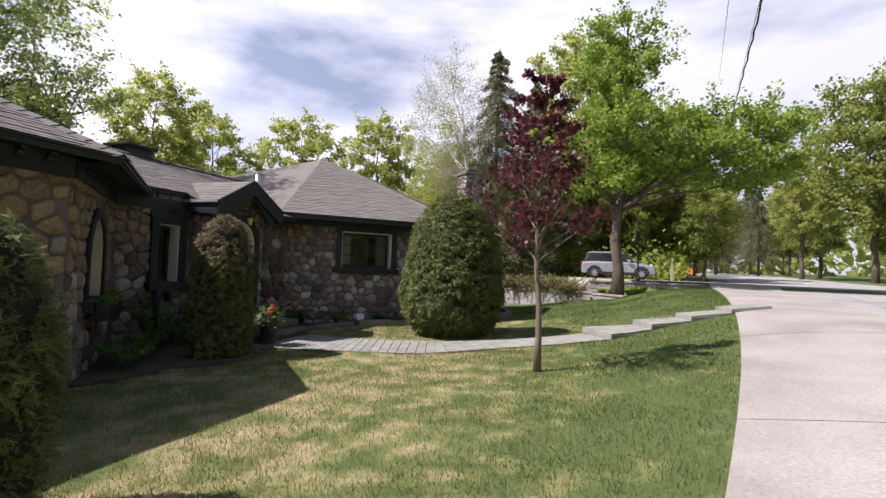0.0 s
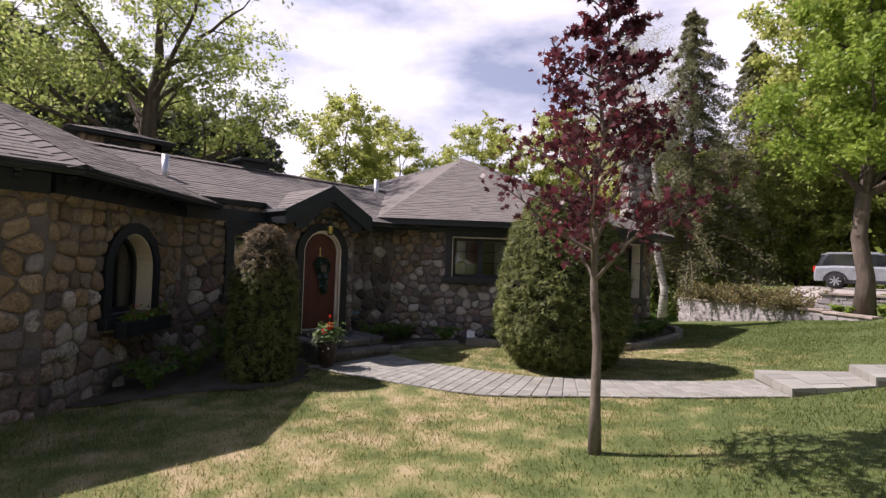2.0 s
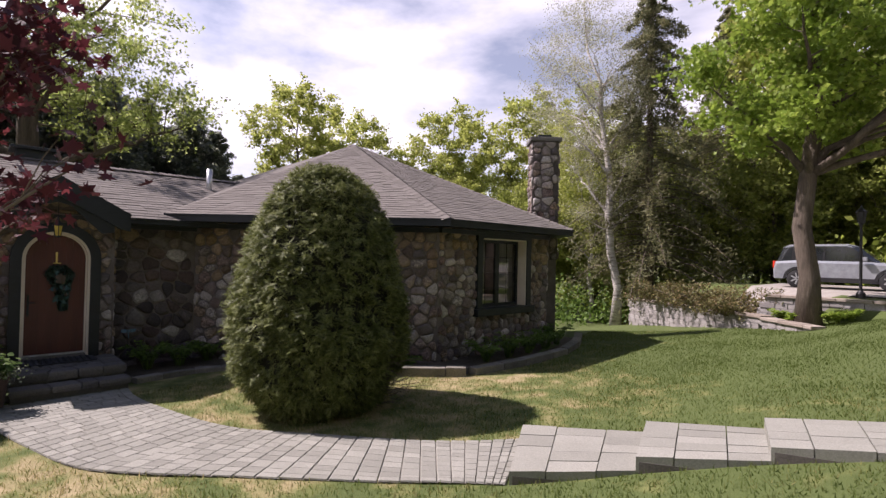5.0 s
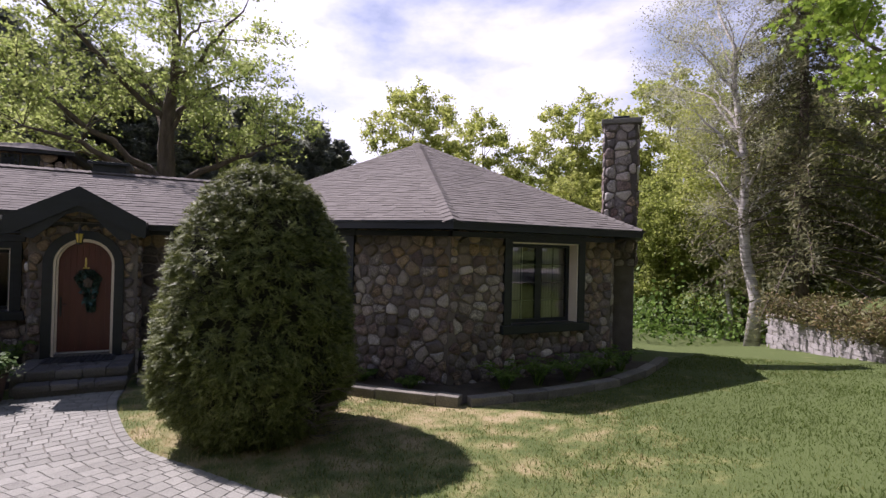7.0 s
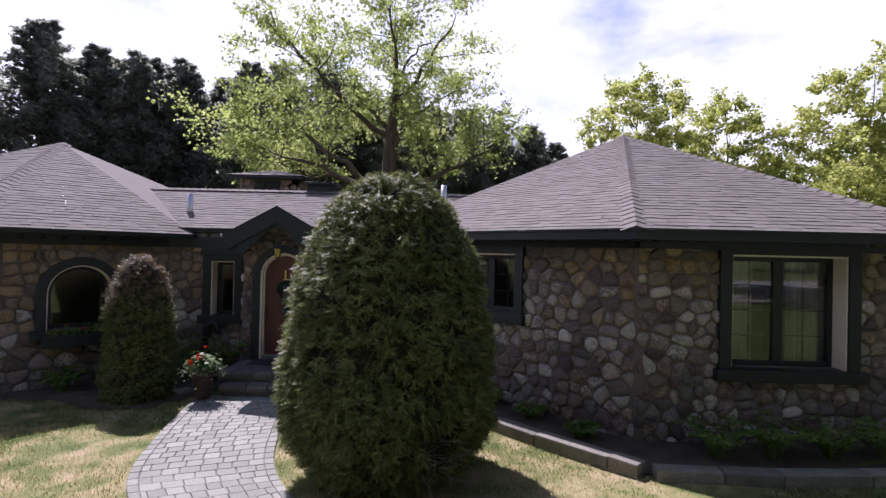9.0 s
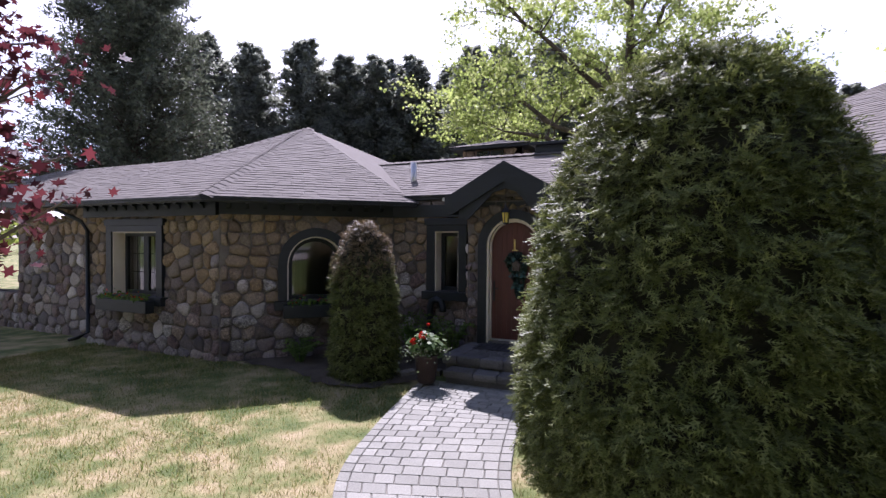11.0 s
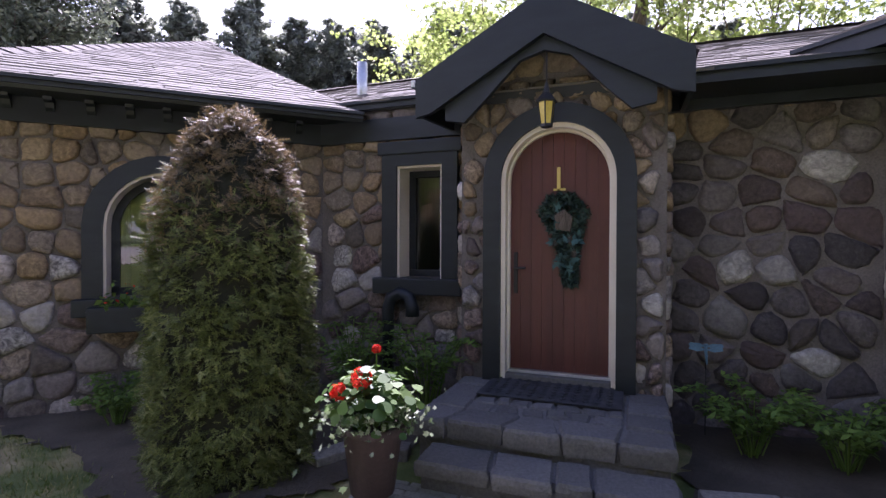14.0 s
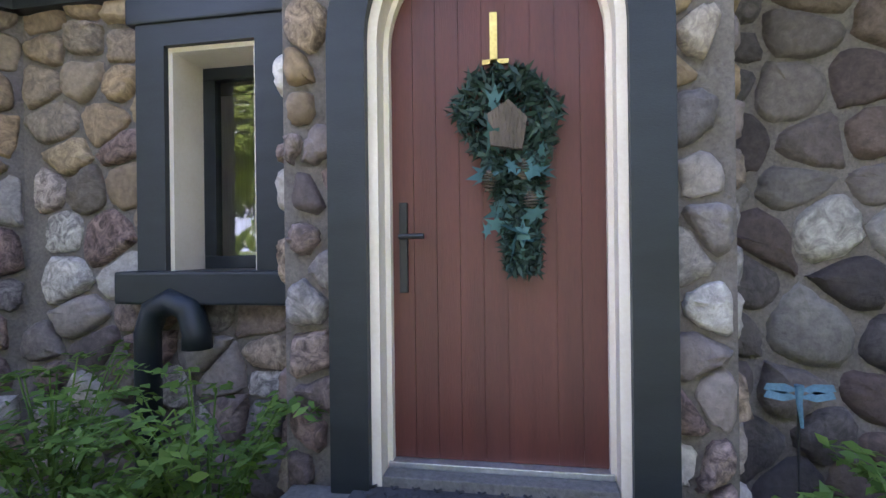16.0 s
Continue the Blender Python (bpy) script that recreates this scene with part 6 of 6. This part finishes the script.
block_run((-7.0, 28.75), (-0.9, 23.77), lambda t: -0.5 + 0.95 * t, lambda t: 0.66 + 0.16 * t, rt)
block_run((-0.9, 23.77), (0.4, 22.7), lambda t: 0.4 + 0.2 * t, lambda t: 0.78 - 0.02 * t, rt)
block_run((-7.0, 28.75), (-5.6, 30.6), lambda t: -0.5 + 0.3 * t, lambda t: 0.66, rt)
block_run((-1.2, 24.6), (3.6, 24.1), lambda t: 0.7 + 0.5 * t, lambda t: 1.36, rt)
for k, (x, y, w) in enumerate(((-4.9, 27.25, 1.15), (-3.8, 26.35, 1.4), (-2.75, 25.5, 1.35), (-1.85, 24.75, 1.1), (-6.0, 28.3, 1.0))):
    t = thing("juniper_bush", "low sprawling bronze-green juniper above the retaining wall", "shrub", pose(x, y, ground_z(x, y)))
    rs = np.random.RandomState(30 + k)
    st, c = Mesh(), []
    for j in range(60):
        a_ = rs.uniform(0, 6.28)
        d = Vector((math.cos(a_), math.sin(a_), rs.uniform(0.1, 0.9))) * w * rs.uniform(0.6, 1.2)
        d.z = min(d.z, 0.85)
        st.tube([(0, 0, 0), d * 0.5 + Vector((0, 0, 0.1)), d], [0.02, 0.012, 0.004], 4, False)
        for u in np.linspace(0.3, 1.05, 45):
            q = d * u + Vector((0, 0, 0.1 * math.sin(3 * u)))
            c.append(tuple(q + Vector(rs.normal(0, 0.05, 3))))
    part("stalk", st, M_bark, t)["kind"] = "stuff"
    leaves("foliage", c, rs.normal(0, 1, (len(c), 3)), 0.12, L_juniper, t, aspect=3)
for x, y in ((-0.5, 23.9), (0.55, 23.5), (-0.2, 23.6), (0.8, 23.75)):
    leafy_plant("lily_plant", x, y, 0.4, 0.3, 20, int(x * 10) + 50, "bright green strap-leaved plant under the maple", L_maple, 0.1, z=ground_z(x, y) - 0.03)

lp = thing("lamp_post", "slim black garden lamp post beside the driveway", "lamp post", pose(0.95, 24.75, ground_z(0.95, 24.75)))
part("base", Mesh().lathe([(0.11, -0.1), (0.1, 0.12), (0.05, 0.2)], 12), M_black, lp)
part("pole", Mesh().tube([(0, 0, 0.1), (0, 0, 1.9)], [0.035, 0.03], 10), M_black, lp)
part("lantern", Mesh().lathe([(0.04, 1.9), (0.08, 1.95), (0.11, 2.2), (0.13, 2.22), (0.03, 2.33), (0.01, 2.4)], 6), M_black, lp)

car = thing("car", "silver-grey compact hatchback with black roof trim on the driveway", "car", pose(0.05, 29.3, 1.43) @ Matrix.Scale(0.95, 4))
prof_lo = [(-2.0, 0.32), (-2.02, 0.62), (-1.95, 0.95), (-1.3, 1.0), (0.55, 0.98), (1.25, 0.93), (1.85, 0.8), (2.02, 0.6), (2.02, 0.34)]


def loft(sections):
    """Skin over cross-sections; each is (half-width, outline points x, z)."""
    me = Mesh()
    n = len(sections[0][1])
    vs = [(x, y, z) for y, o in sections for x, z in o]
    fs = [(j * n + i, j * n + (i + 1) % n, (j + 1) * n + (i + 1) % n, (j + 1) * n + i) for j in range(len(sections) - 1) for i in range(n)]
    fs += [tuple(range(n)), tuple(range((len(sections) - 1) * n, len(sections) * n))[::-1]]
    return me.add(vs, fs)


def squeeze(o, k, dz):
    return [(x * k, z - dz if z > 0.7 else z) for x, z in o]


body = loft([(-0.88, squeeze(prof_lo, 0.96, 0.1)), (-0.8, squeeze(prof_lo, 0.99, 0.02)), (-0.4, prof_lo), (0.4, prof_lo), (0.8, squeeze(prof_lo, 0.99, 0.02)), (0.88, squeeze(prof_lo, 0.96, 0.1))])
part("body", body, M_carpaint, car, "silver-grey painted body")
cab = [(-1.92, 0.93), (-1.72, 1.46), (-1.5, 1.52), (0.15, 1.53), (0.42, 1.46), (0.98, 0.95)]
cabn = [(-1.8, 0.93), (-1.55, 1.42), (-1.4, 1.47), (0.05, 1.48), (0.28, 1.42), (0.85, 0.94)]
part("cabin_glass", loft([(-0.78, [(x * 0.98, min(z, 1.44)) for x, z in cabn]), (-0.6, cab), (0.6, cab), (0.78, [(x * 0.98, min(z, 1.44)) for x, z in cabn])]), M_carglass, car, "dark tinted windows")
part("roof", loft([(-0.7, [(-1.72, 1.43), (-1.6, 1.5), (0.1, 1.5), (0.34, 1.43)]), (-0.5, [(-1.76, 1.45), (-1.55, 1.55), (0.14, 1.56), (0.45, 1.45)]), (0.5, [(-1.76, 1.45), (-1.55, 1.55), (0.14, 1.56), (0.45, 1.45)]), (0.7, [(-1.72, 1.43), (-1.6, 1.5), (0.1, 1.5), (0.34, 1.43)])]), M_carpaint, car, "pale silver roof")
for sg in (-1, 1):
    for x0, x1 in ((-0.55, -0.48), (-1.45, -1.33)):
        part("pillar", Mesh().prism([(x0, sg * 0.785, 0.95), (x1, sg * 0.785, 0.95), (x1 + 0.02, sg * 0.77, 1.46), (x0 + 0.05, sg * 0.77, 1.46)], (0, sg * 0.012, 0)), M_black, car)
    part("sill_trim", Mesh().box(-1.0, 0.95, sg * 0.88 - 0.02, sg * 0.88 + 0.02, 0.24, 0.4, 0.01), M_black, car, "black sill trim")
    part("mirror", Mesh().box(0.5, 0.68, sg * 0.98 - 0.08, sg * 0.98 + 0.06, 0.98, 1.12, 0.03), M_carpaint, car)
    part("headlight", Mesh().lathe([(0.14, 0), (0.13, 0.04), (0.08, 0.06)], 16), M_white, car).matrix_basis = pose(1.8, sg * 0.66, 0.76, 0, 62, 0)
    for x in (-1.25, 1.27):
        ar, ts = Mesh(), [math.pi * k / 12 for k in range(13)]
        vs = [(x + r * math.cos(t), y, 0.33 + r * math.sin(t)) for t in ts for r, y in ((0.42, sg * 0.885), (0.34, sg * 0.885), (0.34, sg * 0.915), (0.42, sg * 0.915))]
        ar.add(vs, [(4 * i + j, 4 * i + (j + 1) % 4, 4 * i + 4 + (j + 1) % 4, 4 * i + 4 + j) for i in range(12) for j in range(4)] + [(0, 1, 2, 3), (48, 49, 50, 51)])
        part("wheel_arch", ar, M_black, car, "black wheel arch trim")
        wh = new("wheel")
        wh.parent = car
        wh.matrix_basis = pose(x, sg * 0.8, 0.33, 90, 0, 0)
        part("tyre", Mesh().lathe([(0.2, -0.1), (0.31, -0.1), (0.33, -0.07), (0.33, 0.07), (0.31, 0.1), (0.2, 0.1)], 28), M_tyre, wh, smooth=True)
        rim = Mesh().lathe([(0.21, -0.105), (0.215, -0.1), (0.215, 0.1), (0.21, 0.105), (0.19, 0.106)], 24)
        part("rim", rim, M_black, wh)
        for k in range(7):
            t = k * 2 * math.pi / 7
            for side in (-0.112, 0.1):
                sp = Mesh().box(0.02, 0.2, -0.024, 0.024, side, side + 0.012)
                part("spoke", sp, M_metal, wh).matrix_basis = pose(0, 0, 0, 0, 0, math.degrees(t))
part("bumper", Mesh().box(1.9, 2.06, -0.75, 0.75, 0.3, 0.46, 0.03), M_black, car)
part("grille", Mesh().box(1.95, 2.045, -0.45, 0.45, 0.52, 0.72, 0.03), M_black, car)
for sg in (-1, 1):
    part("tail_light", Mesh().box(-2.02, -1.93, sg * 0.72 - 0.08, sg * 0.72 + 0.08, 0.68, 0.95, 0.02), L_red, car)

fp = thing("marker_post", "weathered pale wooden post by the driveway", "post", pose(3.0, 31.5, 1.4))
part("post", Mesh().box(-0.07, 0.07, -0.07, 0.07, -0.2, 1.05, 0.015), M_cap, fp)

# ---- across the street, far up the road ----
fh = thing("far_house", "low far house with brown roof among trees", "house", pose(33, 58, ground_z(33, 58)))
part("wall", Mesh().box(-6, 6, -4, 4, 0, 3), M_cap, fh)
part("roof", Mesh().prism([(-7, -5, 3), (7, -5, 3), (7, 0, 5.4), (-7, 0, 5.4)], (0, 0, 0.15)).prism([(-7, 5, 3), (-7, 0, 5.4), (7, 0, 5.4), (7, 5, 3)], (0, 0, 0.15)), M_shingle, fh)
for x in (-4, 0, 3.5):
    wn_ = new("window")
    wn_.parent = fh
    part("pane", Mesh().box(x - 0.8, x + 0.8, -4.05, -4.0, 1.0, 2.2), M_carglass, wn_)
    part("frame", Mesh().box(x - 0.9, x + 0.9, -4.03, -4.0, 0.9, 2.3), M_white, wn_)
M_orange = mat("orange_tarpaulin", [(0.5, 0.2, 0.03), (0.62, 0.27, 0.05)], 2, 0.7, 0.2)
tp = thing("orange_tent", "small orange tarpaulin tent beside the far road", "tent", pose(7.6, 72, ground_z(7.6, 72)))
part("cover", Mesh().prism([(-2.0, -1, 0), (2.0, -1, 0), (0.2, -1, 1.9)], (0, 2.5, 0)), M_orange, tp)
# overhead wires
for r, pts in ((0.016, [(-1.0, -12, 4.2), (0.82, 0, 4.6), (2.32, 10, 5.95), (3.8, 20, 7.3), (6.8, 40, 10.2)]),
               (0.006, [(-0.6, -12, 4.0), (1.99, 8, 5.68), (5.64, 30, 10.58)]),
               (0.006, [(-0.8, -12, 4.1), (1.59, 8, 5.74), (4.99, 30, 12.4)])):
    wv = thing("overhead_wire", "dark twisted service cable above the lawn" if r > 0.01 else "thin pale overhead wire above the lawn", "cable")
    line = []
    for a, b in zip(pts[:-1], pts[1:]):
        a, b = Vector(a), Vector(b)
        k = int((b - a).length / 0.45)
        line += [a.lerp(b, i / k) + Vector((math.cos(i * 1.9), 0, math.sin(i * 1.9))) * r * 0.7 for i in range(k)]
    part("cable", Mesh().tube(line + [pts[-1]], [r] * (len(line) + 1), 5), M_black if r > 0.01 else M_metal, wv)

# ---- the chimney, turned to the chamfered corner ----
ch = thing("chimney", "square fieldstone chimney with a projecting cap", "chimney", kind="structure")
ANG = 45.0
CW = 0.76
cm = Vector((-6.1, 20.8))


def chimney_face(k, seed):
    m = pose(cm.x, cm.y, 0, 0, 0, ANG + 90 * k)
    a, b = m @ Vector((-CW / 2, -CW / 2, 0)), m @ Vector((CW / 2, -CW / 2, 0))
    w = stone_wall("chimney_face", a.xy, b.xy, [], "fieldstone face of the chimney", seed, 0.27, 2.2, 5.72, thick=0.25)
    for o in [o for o in w.children if o.name.startswith("stone")]:
        if o.active_material == M_stone_top:
            o.data.materials[0] = M_stone
    return w


for k in range(4):
    chimney_face(k, 70 + k)
cap = part("cap", Mesh().box(-0.47, 0.47, -0.47, 0.47, 5.72, 5.85, 0.03), M_step, ch, "grey stone cap slab")
cap.matrix_basis = pose(cm.x, cm.y, 0, 0, 0, ANG)
flue = part("flue", Mesh().box(-0.2, 0.2, -0.2, 0.2, 5.85, 5.97, 0.02), M_trim, ch)
flue.matrix_basis = pose(cm.x, cm.y, 0, 0, 0, ANG)
part("stack_base", Mesh().box(-0.36, 0.36, -0.36, 0.36, -0.8, 5.66), M_mortar, ch).matrix_basis = pose(cm.x, cm.y, 0, 0, 0, ANG)

# ---- stone walls, piece by piece ----
stone_wall("wall_north_front", R_OUT, R_END, [WIN_R], SHADE, 1, 0.24, -0.9, gap=0.01, proud=(0.03, 0.07), soft=True)
stone_wall("wall_north_chamfer", R_IN, R_OUT, [WIN_2], SHADE, 2, 0.26, -0.6, gap=0.01, proud=(0.03, 0.07), soft=True)
stone_wall("wall_north_end", R_END, R_END + Vector((-3.4, 3.4)), [], SHADE, 3, 0.3, -1.2)
# the recessed centre wall takes the stone copy darkened for shade
stone_wall("wall_centre", (-8.82, 10.15), R_IN, [], SHADE, 4, 0.31, gap=0.01, proud=(0.03, 0.07), soft=True, tan=2.6, body=M_stone_shaded)
stone_wall("wall_recess", L_IN, (-8.78, 8.42), [WIN_1], SHADE, 5, 0.29, gap=0.011, tan=1.6)
stone_wall("wall_south_chamfer", L_OUT, L_IN, [WIN_A], SHADE, 6, 0.3, square=0.5, gap=0.011, tan=1.35)
stone_wall("wall_south_front", L_END, L_OUT, [WIN_F], SHADE, 7, 0.31, square=0.5, gap=0.011, tan=1.35)
stone_wall("wall_south_end", (-8.6, -1.97), L_END, [], SHADE, 8, 0.33)
stone_wall("wall_south_far", (-6.75, -3.2), (-6.75, 0.1), [], SHADE, 10, 0.33)
stone_wall("wall_south_low", (-6.75, -6.9), (-6.75, -3.2), [], SHADE, 14, 0.33, zt=0.75)
pw = stone_wall("wall_porch", (-8.28, 8.42), (-8.28, 10.15), [DOOR], SHADE, 9, 0.22, Z0, 2.93, thick=0.5)
stone_wall("wall_porch_north", (-8.285, 10.154), (-8.815, 10.154), [], SHADE, 31, 0.22, Z0, 2.78, thick=0.1)
stone_wall("wall_porch_south", (-8.775, 8.416), (-8.285, 8.416), [], SHADE, 32, 0.22, Z0, 2.78, thick=0.1)
part("gable_mortar", Mesh().prism([(0.0, 0, 2.93), (1.73, 0, 2.93), (0.82, 0, 3.36)], (0, 0.4, 0)), M_mortar, pw)
for k, (s, z, w, h) in enumerate(((0.35, 3.0, .3, .12), (0.62, 3.06, .24, .2), (0.9, 3.08, .28, .22), (1.2, 3.03, .3, .16), (0.8, 3.26, .26, .12))):
    c2, vs, fs = stone_mesh(rect_poly(s - w / 2, s + w / 2, z - h / 2, z + h / 2), 0.045, random.Random(k))
    part("stone", (vs, fs), M_stone_top, pw, smooth=True).location = (c2.x, 0, c2.y)

# ---- the raised rear part behind the main roof ----
for nm_, a, b, sd in (("wall_rear_east", (-14.2, 5.85), (-14.2, 7.75), 21), ("wall_rear_north", (-14.2, 7.75), (-17.0, 7.75), 22)):
    stone_wall(nm_, a, b, [], "fieldstone wall of the raised rear part above the roof", sd, 0.3, 2.6, 4.93)
rear = thing("roof_rear", "small dark hipped shingle roof over the raised rear part", "roof", kind="structure")
part("eave_board", Mesh().box(-17.4, -13.9, 5.55, 8.02, 4.91, 5.0, 0.01), M_trim, rear)
part("slope", Mesh().add([(-17.45, 5.5, 5.0), (-13.85, 5.5, 5.0), (-13.85, 8.07, 5.0), (-17.45, 8.07, 5.0), (-15.0, 6.8, 5.34), (-16.3, 6.8, 5.34)], [(0, 1, 4, 5), (1, 2, 4), (2, 3, 5, 4), (3, 0, 5), (3, 2, 1, 0)]), M_shingle, rear)
for k, y in enumerate((6.55, 7.0)):
    wr_ = thing("window_%d" % (7 + k), "small dark window in the raised rear wall", "window", pose(-14.13, y, 4.66, 0, 0, 90), kind="structure")
    part("window_frame", Mesh().box(-0.2, 0.2, -0.03, 0.03, -0.2, 0.2, 0.008), M_trim, wr_)
    part("pane", Mesh().box(-0.165, 0.165, -0.04, -0.02, -0.165, 0.165), M_carglass, wr_)

# ---- frieze boards under the eaves ----


def frieze(name, a, b, z0, z1, gap=0.0):
    a, b = Vector(a), Vector(b)
    t = thing(name, "dark painted frieze board with shaped corbels under the eaves", "frieze", frame_of(a, b), kind="structure")
    L = (b - a).length
    part("board", Mesh().box(0, L, -0.09, 0.0, z0, z1, 0.006), M_trim, t)
    if gap:
        s = gap / 2
        while s < L:
            c = Mesh().prism([(s - 0.035, -0.09, z1), (s - 0.035, -0.2, z1), (s - 0.035, -0.19, z1 - 0.04), (s - 0.035, -0.14, z1 - 0.06), (s - 0.035, -0.12, z1 - 0.1), (s - 0.035, -0.09, z1 - 0.13)], (0.07, 0, 0))
            part("corbel", c, M_trim, t)
            s += gap


frieze("frieze_south_front", L_END, L_OUT, 2.58, 2.84, 0.32)
frieze("frieze_south_chamfer", L_OUT, L_IN, 2.6, 2.84, 0.32)
frieze("frieze_recess", L_IN, Vector((-8.78, 8.42)), 2.6, 2.84)
frieze("frieze_centre", Vector((-8.82, 10.15)), R_IN, 2.66, 2.84)
frieze("frieze_north_chamfer", R_IN, R_OUT, 2.74, 2.84)
frieze("frieze_north_front", R_OUT, R_END, 2.74, 2.84)
sg_ = thing("plant_sign", "small white plant card on a stake in the bed", "sign", pose(-6.9, 12.85, ground_z(-6.9, 12.85), 0, 0, 35))
part("stake", Mesh().box(-0.01, 0.01, -0.006, 0.006, -0.1, 0.2), M_black, sg_)
part("card", Mesh().prism([(-0.1, -0.02, 0.12), (0.1, -0.02, 0.12), (0.1, 0.03, 0.3), (-0.1, 0.03, 0.3)], (0, -0.006, 0.002)), M_white, sg_)
part("flashing", Mesh().box(-9.4, GXF + 0.02, GL - 0.045, GL - 0.012, GZE - 0.03, GZE + 0.03), M_metal, porch, "pale metal drip edge")

# ---- the paved path ----
NEAR = smooth_line([(-6.9, 8.2), (-6.2, 8.33), (-4.75, 8.65), (-3.4, 9.1), (-2.0, 10.15), (-0.6, 11.25), (0.0, 11.66)], 8)
FAR = smooth_line([(-6.9, 10.15), (-6.2, 10.12), (-5.3, 10.25), (-3.93, 10.6), (-2.78, 11.25), (-1.5, 12.05), (-0.66, 12.78)], 8)
path = thing("path", "curved path of pale tumbled concrete pavers", "path", kind="structure")
bedm = Mesh()
for a, b, c, d in zip(NEAR[:-1], NEAR[1:], FAR[1:], FAR[:-1]):
    bedm.add([(p.x, p.y, ground_z(p.x, p.y) + 0.012) for p in (a, b, c, d)], [(0, 1, 2, 3)])
part("sand_joint", bedm, M_curb, path, "dark sand between the pavers")


def on_path(u, v):
    k = min(max(u, 0), 0.9999) * (len(NEAR) - 1)
    i = int(k)
    return NEAR[i].lerp(NEAR[i + 1], k - i).lerp(FAR[i].lerp(FAR[i + 1], k - i), v)


rnd = random.Random(4)
ROWS_N = 46
for r in range(ROWS_N):
    u0, u1 = r / ROWS_N, (r + 1) / ROWS_N
    cuts = [0.0, 0.075]
    v = 0.075 - (0.06 if r % 2 else 0.0)
    while v < 0.92:
        v += 0.118 * rnd.choice((0.85, 1.0, 1.2))
        if 0.11 < v < 0.9:
            cuts.append(v)
    cuts += [0.925, 1.0]
    for a, b in zip(cuts[:-1], cuts[1:]):
        P = [on_path(u0, a), on_path(u1, a), on_path(u1, b), on_path(u0, b)]
        m = sum(P, Vector((0, 0))) / 4
        zc = ground_z(m.x, m.y) + 0.03 + rnd.uniform(-0.003, 0.003)
        low, hi = [], []
        for p in P:
            q = p - m
            o = m + q * (1 - 0.004 / q.length)
            i2 = m + q * (1 - 0.014 / q.length)
            hi.append((i2.x - m.x, i2.y - m.y, ground_z(p.x, p.y) * 0.5 + ground_z(m.x, m.y) * 0.5 + 0.03 - zc))
            low.append((o.x - m.x, o.y - m.y, -0.012))
        me = ([*low, *hi], [(4, 5, 6, 7)[::-1]] + [(i, (i + 1) % 4, 4 + (i + 1) % 4, 4 + i)[::-1] for i in range(4)])
        part("paver", me, M_paver, path).location = (m.x, m.y, zc)

# ---- grass ----
rs = np.random.RandomState(2)
NG = 270000
gx = rs.uniform(-6.5, 4.2, NG)
gy = 0.5 + 23.5 * rs.uniform(0, 1, NG) ** 1.5
nx_, fx_ = np.array([tuple(p) for p in NEAR]), np.array([tuple(p) for p in FAR])
lo_y, hi_y = np.interp(gx, nx_[:, 0], nx_[:, 1]), np.interp(gx, fx_[:, 0], fx_[:, 1])
ok = ~((gx < 0.1) & (gy > lo_y - 0.02) & (gy < hi_y + 0.02))
ok &= gx < np.array([edge_x(y) for y in gy]) - 0.02 + rs.normal(0, 0.03, NG)
sl = (gx > -0.75) & (gx < 3.6) & (gy > 11.75 + (gx - 0.05) * 0.66) & (gy < 12.95 + (gx + 0.6) * 0.43)
ok &= ~sl
bed_edge = np.interp(gy, [4, 5.7, 6.9, 7.9, 8.2, 10.3, 11.4, 12.45, 13.6, 14.9, 16.6, 19, 21.3, 24], [-6.4, -6.45, -5.95, -6.2, -6.9, -7, -7.2, -6.8, -5.2, -3.6, -3.5, -3.85, -5, -6])
ok &= gx > bed_edge - 0.1 + rs.normal(0, 0.07, NG)
gx, gy = gx[ok], gy[ok]
NG = len(gx)
gz = np.array([ground_z(a, b) for a, b in zip(gx, gy)])
near = np.clip(1.2 - gy * 0.02, 0.7, 1.2)
hgt = rs.gamma(4, 0.0072, NG) * near + 0.012
th = rs.uniform(0, 6.28, NG)
wd = rs.uniform(0.0022, 0.0048, NG) * (1 + gy * 0.06)
ln_ = rs.normal(0, 0.02, (NG, 2))
base = np.stack([gx, gy, gz - 0.005], 1)
dv = np.stack([np.cos(th) * wd, np.sin(th) * wd, np.zeros(NG)], 1)
tip = base + np.stack([ln_[:, 0], ln_[:, 1], hgt], 1)
V = np.stack([base - dv, base + dv, tip], 1).reshape(-1, 3)
gm = bpy.data.meshes.new("grass")
gm.vertices.add(3 * NG)
gm.vertices.foreach_set("co", V.ravel())
gm.loops.add(3 * NG)
gm.loops.foreach_set("vertex_index", np.arange(3 * NG))
gm.polygons.add(NG)
gm.polygons.foreach_set("loop_start", np.arange(0, 3 * NG, 3))
gm.update(calc_edges=True)
gm.materials.append(M_blade)
tagged(new("grass", gm), "short patchy green and straw-coloured grass blades", "grass", kind="stuff")
